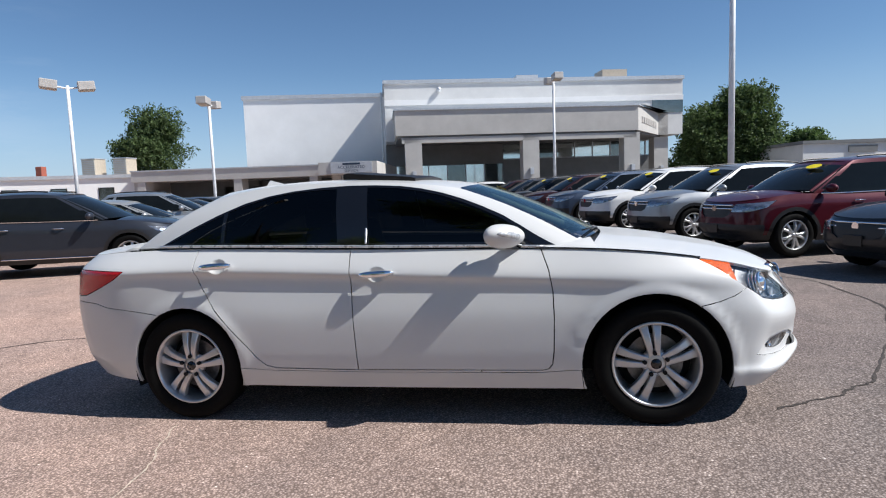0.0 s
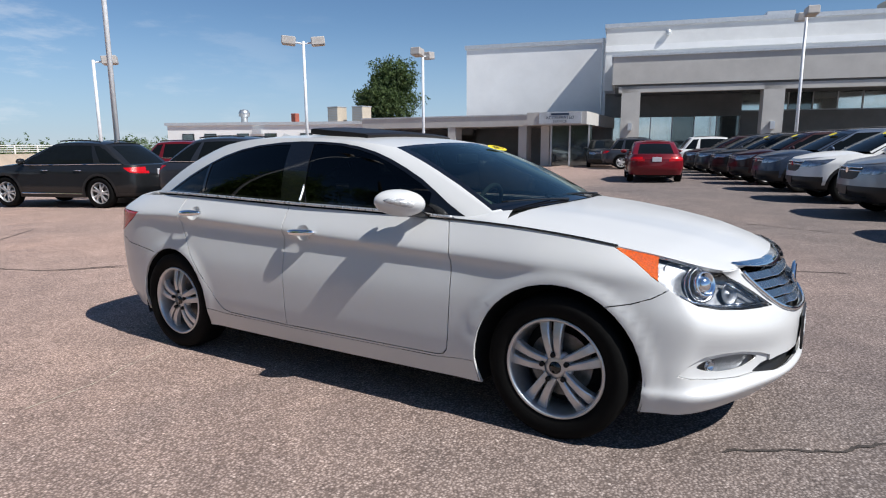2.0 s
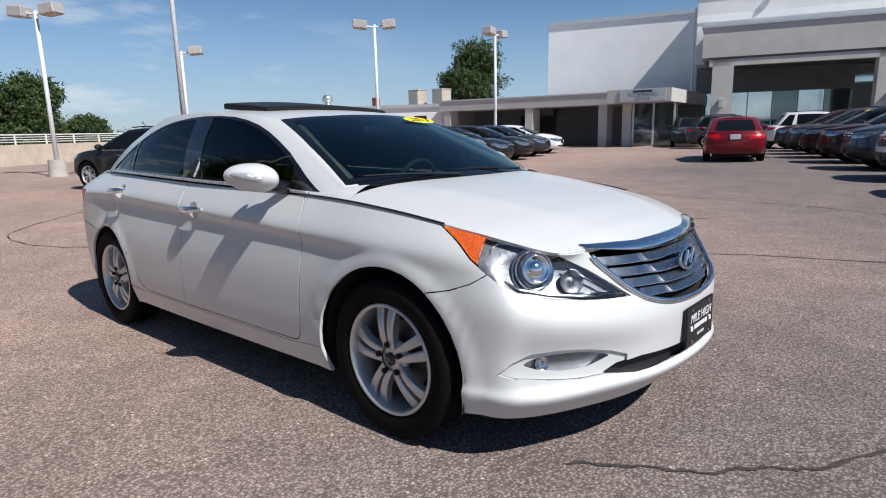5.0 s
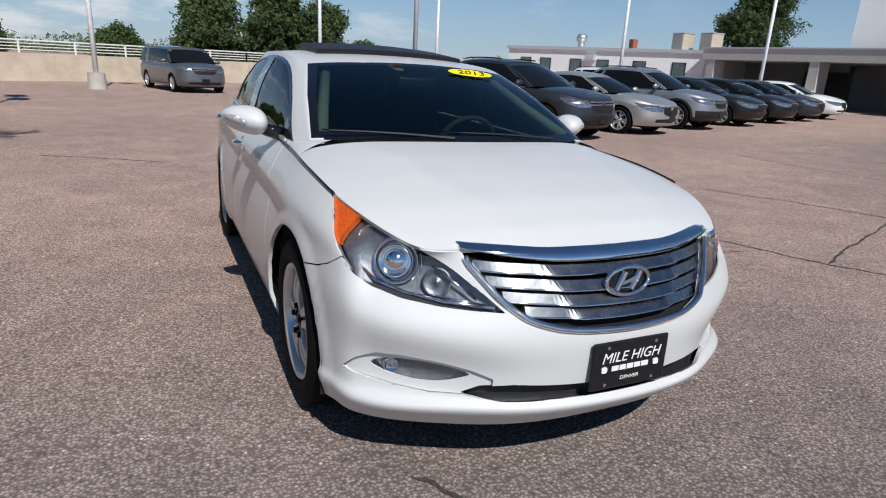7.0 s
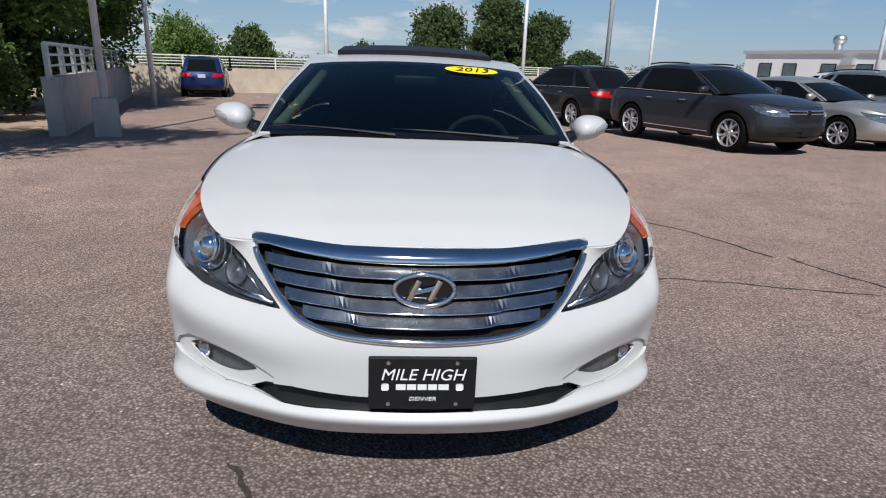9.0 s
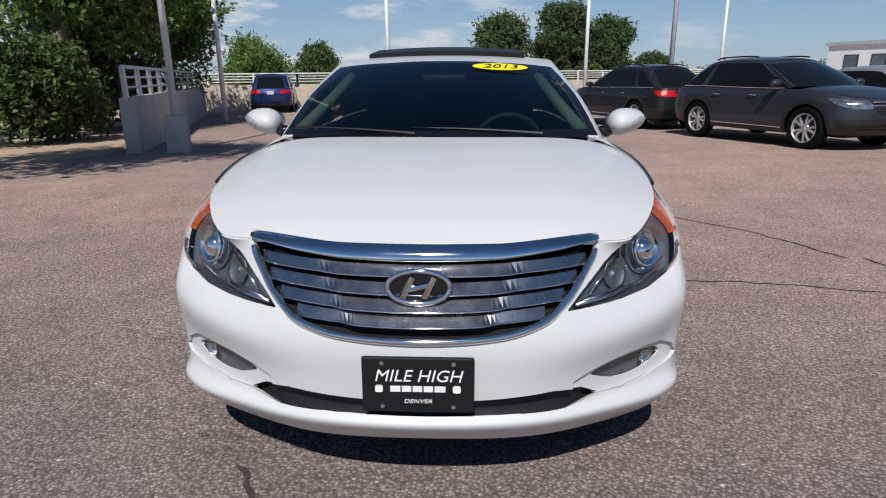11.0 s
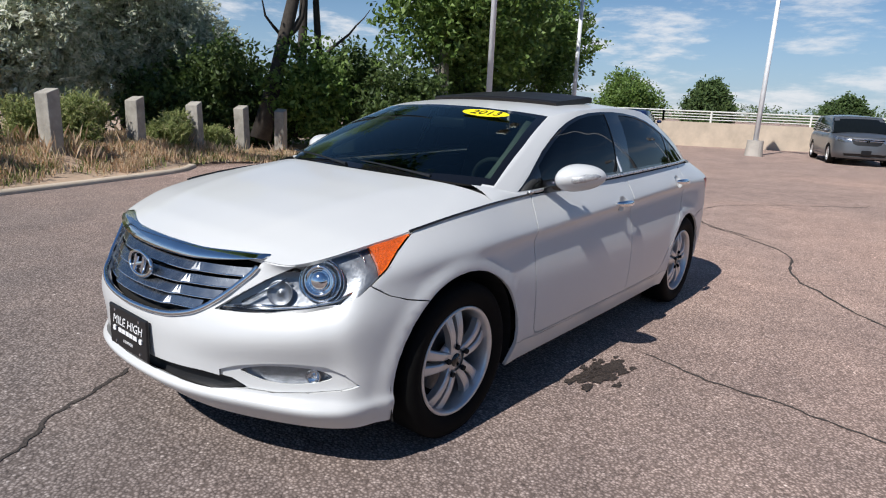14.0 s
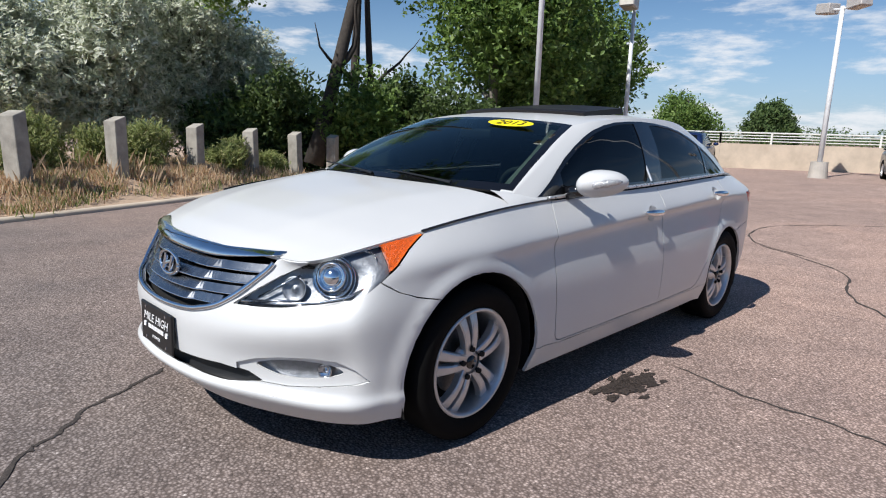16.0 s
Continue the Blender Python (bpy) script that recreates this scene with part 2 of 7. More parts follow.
def cut_outline(bm, outline, way, keep=None, closed=True):
    """Cuts a sheet along an outline of 3D points, seen along way."""
    way = Vector(way).normalized()
    pts = [Vector(p) for p in outline]
    ax = way.orthogonal().normalized()
    ay = way.cross(ax)
    for a, b in zip(pts, pts[1:] + (pts[:1] if closed else [])):
        d = b - a
        d = d - way * d.dot(way)
        if d.length < 1e-6:
            continue
        no = d.cross(way).normalized()
        lo = [min(a.dot(k), b.dot(k)) - 0.004 for k in (ax, ay)]
        hi = [max(a.dot(k), b.dot(k)) + 0.004 for k in (ax, ay)]
        faces = []
        for f in bm.faces:
            if keep and not keep(f.calc_center_median()):
                continue
            us = [v.co.dot(ax) for v in f.verts]
            if max(us) < lo[0] or min(us) > hi[0]:
                continue
            ws = [v.co.dot(ay) for v in f.verts]
            if max(ws) < lo[1] or min(ws) > hi[1]:
                continue
            faces.append(f)
        geom = list({v for f in faces for v in f.verts}) + list({e for f in faces for e in f.edges}) + faces
        if faces:
            bmesh.ops.bisect_plane(bm, geom=geom, dist=1e-5, plane_co=a, plane_no=no)


def inside(p, outline, way):
    way = Vector(way).normalized()
    ax = way.orthogonal().normalized()
    ay = way.cross(ax)
    x, y = p.dot(ax), p.dot(ay)
    c = False
    q = [(Vector(o).dot(ax), Vector(o).dot(ay)) for o in outline]
    for (x1, y1), (x2, y2) in zip(q, q[1:] + q[:1]):
        if (y1 > y) != (y2 > y) and x < (x2 - x1) * (y - y1) / (y2 - y1) + x1:
            c = not c
    return c


def panel(name, faces, lay, material, parent, label="", gap=0.002, depth=0.016, sides="both", offset=0.0):
    """A sheet-metal panel from faces of a half body: a small gap all round, edges turned in.
    sides: both (one mesh over the middle), left or right. Returns the object."""
    idx, V, N, F = {}, [], [], []
    for f in faces:
        row = []
        for v in f.verts:
            if v.index not in idx:
                idx[v.index] = len(V)
                V.append(np.array(v.co))
                n = np.array(v[lay])
                N.append(n / max(np.linalg.norm(n), 1e-9))
            row.append(idx[v.index])
        F.append(row)
    if not F:
        return None
    V, N = np.array(V), np.array(N)
    mid = np.array([V[f].mean(0) for f in F])
    count = {}
    for k, f in enumerate(F):
        for a, b in zip(f, f[1:] + f[:1]):
            key = (min(a, b), max(a, b))
            count.setdefault(key, []).append((a, b, k))
    rim = [c[0] for c in count.values() if len(c) == 1 and not (abs(V[c[0][0]][1]) < 1e-4 and abs(V[c[0][1]][1]) < 1e-4)]
    pull = {}
    for a, b, k in rim:
        e = V[b] - V[a]
        t = mid[k] - (V[a] + V[b]) / 2
        e = e / max(np.linalg.norm(e), 1e-9)
        t = t - e * t.dot(e)
        t = t / max(np.linalg.norm(t), 1e-9)
        for v in (a, b):
            pull.setdefault(v, []).append(t)
    P = V + N * offset
    low = {}
    for v, ts in pull.items():
        t = np.mean(ts, axis=0)
        t = t - N[v] * t.dot(N[v])
        t = t / max(np.linalg.norm(t), 1e-9)
        if abs(V[v][1]) < 1e-4:
            t[1] = 0
        P[v] = P[v] + t * gap
        low[v] = (P[v] - N[v] * depth, -t)
    verts, loops, out = [], [], []

    def add(flip):
        s = np.array([1, -1, 1]) if flip else np.ones(3)
        base = len(verts)
        verts.extend(P * s)
        lows = {}
        for v, (p, t) in low.items():
            lows[v] = len(verts)
            verts.append(p * s)
        for f in F:
            g = f[::-1] if flip else f
            out.append([base + i for i in g])
            loops.extend(N[i] * s for i in g)
        for a, b, k in rim:
            q = [b, a, a, b]
            ids = [base + b, base + a, lows[a], lows[b]]
            if flip:
                q, ids = q[::-1], ids[::-1]
            out.append(ids)
            loops.extend(low[i][1] * s for i in q)
    if sides in ("both", "left"):
        add(False)
    if sides in ("both", "right"):
        add(True)
    return make_mesh(name, verts, out, material, parent, label, True, loops)


# ---- ground ----
# The lot is level; under the sedan it dips by under two degrees.
TILT = Matrix(((0.999747, 0.000107, -0.022493, 0), (0.000107, 0.999955, 0.009497, 0), (0.022493, -0.009497, 0.999702, 0), (0, 0, 0, 1)))
CAR_POSE = TILT.copy()


def ease(t):
    t = min(1, max(0, t))
    return t * t * (3 - 2 * t)


def lot_height(x, y):
    """Level far off and a little higher, tilted under the sedan."""
    r = math.hypot(x, y)
    return (0.0225 * x - 0.0095 * y) * (1 - ease((r - 2.6) / 5.4)) + (0.12 * max(0, y / max(r, .1)) - 0.15 * max(0, -x / max(r, .1)) - 0.10 * max(0, -y / max(r, .1))) * ease((r - 5) / 11)


def asphalt_material():
    m = bpy.data.materials.new("worn_asphalt")
    m.use_nodes = True
    nt = m.node_tree
    b = nt.nodes["Principled BSDF"]
    tc = nt.nodes.new("ShaderNodeTexCoord")

    def noise_node(scale, detail=5, rough=.6):
        n = nt.nodes.new("ShaderNodeTexNoise")
        n.inputs["Scale"].default_value, n.inputs["Detail"].default_value, n.inputs["Roughness"].default_value = scale, detail, rough
        nt.links.new(tc.outputs["Object"], n.inputs["Vector"])
        return n

    def ramp(src, stops):
        r = nt.nodes.new("ShaderNodeValToRGB")
        el = r.color_ramp.elements
        while len(el) < len(stops):
            el.new(.5)
        for e, (p, c) in zip(el, stops):
            e.position, e.color = p, (*c, 1)
        nt.links.new(src, r.inputs[0])
        return r.outputs[0]

    def mix(a, bb, fac, mode='MIX'):
        x = nt.nodes.new("ShaderNodeMix")
        x.data_type, x.blend_type = 'RGBA', mode
        for sock, val in (("A", a), ("B", bb), ("Factor", fac)):
            if isinstance(val, (int, float)):
                x.inputs[sock].default_value = val
            elif isinstance(val, tuple):
                x.inputs[sock].default_value = (*val, 1)
            else:
                nt.links.new(val, x.inputs[sock])
        return x.outputs["Result"]
    v = nt.nodes.new("ShaderNodeTexVoronoi")
    v.inputs["Scale"].default_value = 78
    nt.links.new(tc.outputs["Object"], v.inputs["Vector"])
    stone = ramp(v.outputs["Color"], [(0, (.165, .136, .123)), (.30, (.290, .238, .214)), (.72, (.375, .310, .280)), (.92, (.475, .400, .364)), (.97, (.70, .61, .56)), (1, (1.0, .93, .87))])
    binder = ramp(v.outputs["Distance"], [(.22, (1.10, 1.10, 1.10)), (.60, (.50, .48, .47))])
    col = mix(stone, binder, 1.0, 'MULTIPLY')
    big = ramp(noise_node(.16, 5, .62).outputs["Fac"], [(.30, (.82, .80, .80)), (.5, (1.0, .98, .96)), (.70, (1.22, 1.13, 1.06))])
    col = mix(col, big, 1.0, 'MULTIPLY')
    mid = ramp(noise_node(1.7, 6, .7).outputs["Fac"], [(.30, (.80, .80, .81)), (.68, (1.14, 1.12, 1.10))])
    col = mix(col, mid, 1.0, 'MULTIPLY')
    # redder and paler towards -x and over y 0 to 3, less so past y 4
    sx = nt.nodes.new("ShaderNodeSeparateXYZ")
    nt.links.new(tc.outputs["Object"], sx.inputs[0])
    ad = nt.nodes.new("ShaderNodeMath")
    ad.operation = 'MULTIPLY_ADD'
    ad.inputs[1].default_value = 4.0
    tilt = nt.nodes.new("ShaderNodeMath")
    tilt.operation = 'MULTIPLY_ADD'
    tilt.inputs[1].default_value = -.6
    near = nt.nodes.new("ShaderNodeMath")
    near.operation = 'MINIMUM'
    near.inputs[1].default_value = 3.0
    nt.links.new(sx.outputs["Y"], near.inputs[0])
    up_only = nt.nodes.new("ShaderNodeMath")
    up_only.operation = 'MAXIMUM'
    nt.links.new(near.outputs[0], up_only.inputs[0])
    up_only.inputs[1].default_value = 0.0
    past = nt.nodes.new("ShaderNodeMapRange")
    past.inputs["From Min"].default_value, past.inputs["From Max"].default_value = 4.0, 14.0
    past.inputs["To Max"].default_value = 7.0
    nt.links.new(sx.outputs["Y"], past.inputs["Value"])
    both = nt.nodes.new("ShaderNodeMath")
    nt.links.new(sx.outputs["X"], both.inputs[0])
    nt.links.new(past.outputs[0], both.inputs[1])
    nt.links.new(up_only.outputs[0], tilt.inputs[0])
    nt.links.new(both.outputs[0], tilt.inputs[2])
    nt.links.new(noise_node(.09, 4).outputs["Fac"], ad.inputs[0])
    nt.links.new(tilt.outputs[0], ad.inputs[2])
    mr = nt.nodes.new("ShaderNodeMapRange")
    mr.inputs["From Min"].default_value, mr.inputs["From Max"].default_value = 4.5, -.5
    nt.links.new(ad.outputs[0], mr.inputs["Value"])
    col = mix(col, mix(col, (1.86, 1.62, 1.49), 1.0, 'MULTIPLY'), mr.outputs[0])
    col = mix(col, (.835, .882, .930), 1.0, 'MULTIPLY')
    nt.links.new(col, b.inputs["Base Color"])
    b.inputs["Roughness"].default_value = .88
    b.inputs["Specular IOR Level"].default_value = .3
    bp = nt.nodes.new("ShaderNodeBump")
    bp.inputs["Strength"].default_value, bp.inputs["Distance"].default_value = .55, .006
    nt.links.new(v.outputs["Distance"], bp.inputs["Height"])
    bp.invert = True
    nt.links.new(bp.outputs[0], b.inputs["Normal"])
    return m


ASPHALT = asphalt_material()
xs = np.concatenate([[-900, -300, -120, -60, -40, -30, -24], np.arange(-18, -9.9, 1), np.arange(-9, 9.01, .5), np.arange(10, 18.1, 1), [24, 30, 40, 60, 120, 300, 900]])
gv = [(x, y, lot_height(x, y)) for y in xs for x in xs]
nx = len(xs)
gf = [(i * nx + j, i * nx + j + 1, (i + 1) * nx + j + 1, (i + 1) * nx + j) for i in range(nx - 1) for j in range(nx - 1)]
tagged(make_mesh("ground", gv, gf, ASPHALT), "worn reddish grey asphalt parking lot", "ground", kind="structure")

TAR = mat("crack_dark", (.055, .045, .040), .95, 0, 40, .4, .6, 90)
CRACK_PALE = mat("crack_pale", (.52, .44, .36), .95, 0, 40, .3, .5, 90)
OIL = mat("oil_stain", (.050, .038, .032), .62, 0, 75, .85, .9, 150, spec=.35)


def crack(pts, width, material, label, seed):
    """A ragged narrow crack along the asphalt."""
    g_ = np.random.default_rng(seed)
    fine = spline([(x, y, 0) for x, y in pts], 14)
    side = np.convolve(g_.normal(0, width * 1.5, len(fine) + 4), (.1, .2, .4, .2, .1), 'valid')
    vv, ff = [], []
    for i, p in enumerate(fine):
        d = fine[min(i + 1, len(fine) - 1)] - fine[max(i - 1, 0)]
        n = np.array((-d[1], d[0])) / max(1e-6, math.hypot(d[0], d[1]))
        q = p[:2] + n * side[i]
        w = width * g_.uniform(.35, 1.2) * (.25 if i in (0, len(fine) - 1) else 1)
        for s in (-1, 1):
            a = q + n * w * s
            vv.append((a[0], a[1], lot_height(a[0], a[1]) + .0035))
    for i in range(len(fine) - 1):
        ff.append((2 * i, 2 * i + 1, 2 * i + 3, 2 * i + 2))
    ob = make_mesh("asphalt_crack", vv, ff, material, None, "", False)
    tagged(ob, label, "crack", "asphalt cracks", "structure")


CRACKS = [[(3.6, 1.2), (2.91, .0), (2.75, -.18), (2.55, -.36), (2.33, -.5), (2.1, -.64)], [(-.13, 1.14), (-.02, 1.5), (.0, 1.9), (.08, 2.3), (.3, 3.2)],
          [(-5.2, .1), (-4.3, 1.15), (-3.2, 1.45), (-2.4, 1.95), (-1.4, 2.7), (-.6, 3.0)], [(-2.1, 5.3), (-1.25, 5.75), (-.6, 6.0), (.6, 6.3)],
          [(-.6, 3.1), (.1, 3.36), (.44, 3.47), (.82, 3.6), (1.5, 3.95), (2.7, 4.25)], [(.8, 3.62), (.5, 4.31), (.03, 5.66), (-.1, 6.1)],
          [(-4.5, 8.8), (-2.85, 8.74), (-1.5, 8.75), (.2, 8.25), (1.3, 8.1), (2.6, 7.6)], [(3.5, 1.05), (4.1, 2.4), (4.2, 4.1), (3.9, 4.7)],
          [(-9.4, 1.7), (-7.1, -.2), (-5.5, -.1), (-4.8, .85)], [(-5.9, -2.9), (-5.55, -2.0), (-5.2, -1.2)]]
for i, c in enumerate(CRACKS):
    crack(c, .011 if i < 2 else .014, TAR, "dark crack in the asphalt", 200 + i)
crack([(-1.42, -1.0), (-1.32, -1.3), (-1.20, -1.55), (-1.12, -2.0)], .006, CRACK_PALE, "pale filled crack in the asphalt", 230)
g_ = np.random.default_rng(5)
vv, ff = [], []
spots = [(.36, 1.06, .10, 30), (.22, 1.09, .07, 24), (.50, 1.03, .06, 20)]
spots += [(g_.normal(.36, .12), g_.normal(1.075, .055), g_.uniform(.010, .042), 12) for _ in range(60)]
for cx, cy, r, n in spots:
    b0 = len(vv)
    vv.append((cx, cy, lot_height(cx, cy) + .003 + .0002 * (len(vv) % 23)))
    for k in range(n):
        a = 2 * math.pi * k / n
        rr = r * (1 + .22 * math.sin(3 * a + cx * 9) + .15 * math.sin(7 * a + cy * 5) + g_.normal(0, .14))
        x, y = cx + rr * 1.25 * math.cos(a), cy + rr * .62 * math.sin(a)
        vv.append((x, y, lot_height(x, y) + .003 + .0002 * (b0 % 23)))
    ff += [(b0, b0 + 1 + k, b0 + 1 + (k + 1) % n) for k in range(n)]
tagged(make_mesh("oil_stain", vv, ff, OIL, None, "", False), "dark oil stain on the asphalt", "stain", kind="structure")

# ---- parked vehicles: one builder, several shapes ----
PANE = mat("tinted_window_glass", (0.007, 0.009, 0.010), 0.04, 0, 6, 0.15, spec=0.16)
PLATE_WHITE = mat("plate_pale", (0.55, 0.56, 0.6), 0.5, 0, 40, 0.1)
HEAD_LENS = mat("headlamp_far", (0.33, 0.345, 0.37), 0.16, 0.8, 14, 0.7, 0.3, 40, coat=1.0)
ALLOY_BLACK = mat("dark_alloy", (0.09, 0.09, 0.095), 0.35, 0.8, 25, 0.2)


def vehicle(name, label, paint, L, W, H, belt, hood_z, nose_z, wb, front_axle, ws0, ws1, roof1, tail1, R=.345, clad=False, van=False, rim_metal=None):
    """A closed car body about its wheelbase's middle, nose to +x. front_axle: metres from nose to front axle; ws0, ws1: x of the
    windshield's foot and head; roof1, tail1: x of the rear window's head and foot."""
    car = new(name)
    tagged(car, label, "car")
    xf, hw = wb / 2 + front_axle, W / 2
    xr = xf - L
    deck = tail1 - xr > .45
    ax = wb / 2
    clear = .22 if not clad else .26

    def row(z_f, z_m, z_r, inset_f, inset_s, inset_r):
        f, r, s = xf - inset_f, xr + inset_r, hw - inset_s
        return [(f, 0, z_f), (f - .03, .40 * s, z_f), (f - .15, .72 * s, z_f), (f - .40, .93 * s, z_f), (ax, s, z_m), (ax * .55, s, z_m), (0, s, z_m), (-ax * .6, s, z_m),
                (-ax, s * .995, z_m), (r + .36, s * .95, z_r), (r + .12, s * .78, z_r), (r + .03, s * .42, z_r), (r, 0, z_r)]
    zt = [nose_z, nose_z, nose_z + .01, nose_z + .06]
    top = row(nose_z, belt, belt, .10, .085, .09)
    for i in range(4):
        top[i] = (top[i][0], top[i][1], zt[i])
    top[4] = (ax, hw - .07, hood_z - .05)
    top[5] = (ax * .55, hw - .075, (hood_z - .05) * .4 + belt * .6)
    if deck:
        for i in (9, 10, 11, 12):
            top[i] = (top[i][0], top[i][1], belt + .01)
    rows = [row(clear + .03, clear, clear + .05, .12, .05, .10), row(clear + .17, clear + .14, clear + .22, .01, .012, .01),
            row(.52, .52, .58, .0, .0, .0), row(nose_z * .5 + .32, .74, .80, .02, .008, .01), row(nose_z - .06, belt - .15, belt - .14, .055, .012, .035), top]
    PUg, PVg = 5, 2
    g = smooth_loft(rows, PUg, PVg)
    bm = grid_bm(g)
    lay = bm.verts.layers.float_vector["nrm"]
    side = (0, 1, 0)
    arcs = []
    for cx in (ax, -ax):
        arcs.append([(cx + (R + .055) * math.cos(a), 0, R - .01 + (R + .055) * math.sin(a)) for a in np.linspace(0, 2 * math.pi, 20, endpoint=False)])
        cut_outline(bm, arcs[-1], side, lambda p, c=cx: abs(p.x - c) < .7 and p.y > .5)
    lamp_f = [(xf - .62, 0, nose_z + .02), (xf - .30, 0, nose_z - .015), (xf + .1, 0, nose_z - .05), (xf + .1, 0, nose_z - .17), (xf - .18, 0, nose_z - .175), (xf - .42, 0, nose_z - .10)]
    cut_outline(bm, lamp_f, side, lambda p: p.x > ax and p.y > .48 * hw)
    tl_hi = belt - .03 if not deck else belt - .05
    lamp_r = [(xr + .42, 0, tl_hi - .03), (xr - .1, 0, tl_hi), (xr - .1, 0, tl_hi - .20), (xr + .24, 0, tl_hi - .15)]
    cut_outline(bm, lamp_r, side, lambda p: p.x < -ax and p.y > .45 * hw)
    gz0, gz1 = nose_z - .27, nose_z - .045
    grl = [(0, -.02, gz1), (0, .50 * hw, gz1 - .005), (0, .42 * hw, gz0 + .05), (0, .30 * hw, gz0), (0, -.02, gz0)]
    cut_outline(bm, grl, (1, 0, 0), lambda p: p.x > ax + .3)
    low = [(0, -.02, clear + .10), (0, .62 * hw, clear + .10), (0, .66 * hw, clear + .20), (0, -.02, clear + .22)]
    cut_outline(bm, low, (1, 0, 0), lambda p: p.x > ax + .3)
    flares = []
    if clad:
        for cx in (ax, -ax):
            flares.append([(cx + (R + .118) * math.cos(a), 0, R - .01 + (R + .118) * math.sin(a)) for a in np.linspace(0, 2 * math.pi, 24, endpoint=False)])
            cut_outline(bm, flares[-1], side, lambda p, c=cx: abs(p.x - c) < .75 and p.y > .5)
        chin = [(xf + .6, 0, clear + .30), (ax + R + .17, 0, clear + .30), (ax + R + .17, 0, clear - .2), (xf + .6, 0, clear - .2)]
        cut_outline(bm, chin, side, lambda p: p.x > ax)
        cz = clear + .12
        line = [(xf + 1, 0, cz), (xr - 1, 0, cz)]
        cut_outline(bm, line, side, None, False)
    bm.verts.index_update()
    bins = {}
    for f in bm.faces:
        c = f.calc_center_median()
        if any(inside(c, a, side) for a in arcs) and c.y > .5:
            continue
        if c.x > ax and c.y > .48 * hw and inside(c, lamp_f, side):
            k = "headlight"
        elif c.x < -ax and c.y > .45 * hw and inside(c, lamp_r, side):
            k = "tail_light"
        elif c.x > ax + .3 and inside(c, grl, (1, 0, 0)):
            k = "grille"
        elif c.x > ax + .3 and inside(c, low, (1, 0, 0)):
            k = "lower_intake"
        elif clad and (c.z < clear + .12 or (c.y > .5 and any(inside(c, o, side) for o in flares)) or inside(c, chin, side)):
            k = "cladding"
        else:
            k = "body"
        bins.setdefault(k, []).append(f)
    panel("body", bins["body"], lay, paint, car, gap=0, depth=.03)
    if clad:
        panel("cladding", bins["cladding"], lay, BLACK, car, "black plastic lower cladding", gap=0, depth=.03)
    gr = panel("grille", bins["grille"], lay, BLACK, car, "dark grille", gap=0, offset=-.02)
    panel("lower_intake", bins["lower_intake"], lay, BLACK, car, "", gap=0, offset=-.02)
    for s in ("left", "right"):
        panel("headlight", bins["headlight"], lay, HEAD_LENS, car, "clear headlight", sides=s, gap=.004, depth=.02)
        panel("tail_light", bins["tail_light"], lay, RED_LENS, car, "red tail light", sides=s, gap=.004, depth=.02)
    bm.free()
    for zz in (gz1 - .01, gz1 - .07):
        part("grille_bar", tube_bm([(xf - .075 - .12 * (y / hw) ** 2 + .02, y, zz) for y in np.linspace(-.48 * hw, .48 * hw, 9)], .016, 6), CHROME, gr, "chrome bar", True)
    part("badge", cyl_bm((xf - .07, 0, gz1 - .06), (xf - .03, 0, gz1 - .06), .055, None, 16), CHROME, gr, "plain chrome badge")
    part("front_plate", box_bm((xf - .015, -.15, .40), (xf + .012, .15, .55), .006), PLATE_BLACK, car, "black plate with pale bars")
    rp = .80 if not deck else .72
    part("rear_plate", box_bm((xr - .012, -.15, rp), (xr + .03, .15, rp + .15), .006), PLATE_WHITE, car, "pale plate")
    e6 = g[-1]
    # hood
    k0 = 3 * PUg
    se_ = np.array([p for p in e6[k0:7 * PUg] if p[0] > ws0 - .10])
    T, S = 10, 9
    se = np.array([[np.interp(i, range(len(se_)), se_[:, c]) for c in range(3)] for i in np.linspace(0, len(se_) - 1, T)])
    hd = np.zeros((S, T, 3))
    for i, s in enumerate(np.linspace(0, 1, S)):
        fx = np.interp(s * se[0, 1], e6[:k0 + 1, 1], e6[:k0 + 1, 0])
        rx = ws0 + .05 + (se[-1, 0] - ws0 - .05) * s ** 2.4
        for j in range(T):
            tau = (se[0, 0] - se[j, 0]) / (se[0, 0] - se[-1, 0])
            zc = nose_z + (hood_z + .02 - nose_z) * (1 - (1 - tau) ** 1.9)
            hd[i, j] = (fx + (rx - fx) * tau, s * se[j, 1], se[j, 2] + (zc - se[j, 2]) * (1 - s ** 2.6))
    hd[0, :, 1] = 0
    hb = grid_bm(hd, (ax, 0, -3))
    hb.verts.index_update()
    panel("hood", list(hb.faces), hb.verts.layers.float_vector["nrm"], paint, car, gap=.006, depth=.02)
    hb.free()
    # glasshouse
    by, ry = hw - .085, hw * (.70 if not van else .76)
    nf = 5

    def arc(x0, z0, c, n):
        s = np.linspace(0, 1, n, endpoint=False)
        return np.stack([x0 + (c[0] - x0) * s ** 2.2, c[1] * s, z0 + (c[2] - z0) * s ** 2.2], 1)
    rz = H - .07
    bs = spline([(ws0 - .16, by - .03, hood_z), (ws0 - .34, by, belt), (0, by, belt), (-ax * .75, by - .01, belt + .015), (tail1 + .22, by - .04, belt + .02), (tail1 + .06, by - .10, belt + .02)], 5)
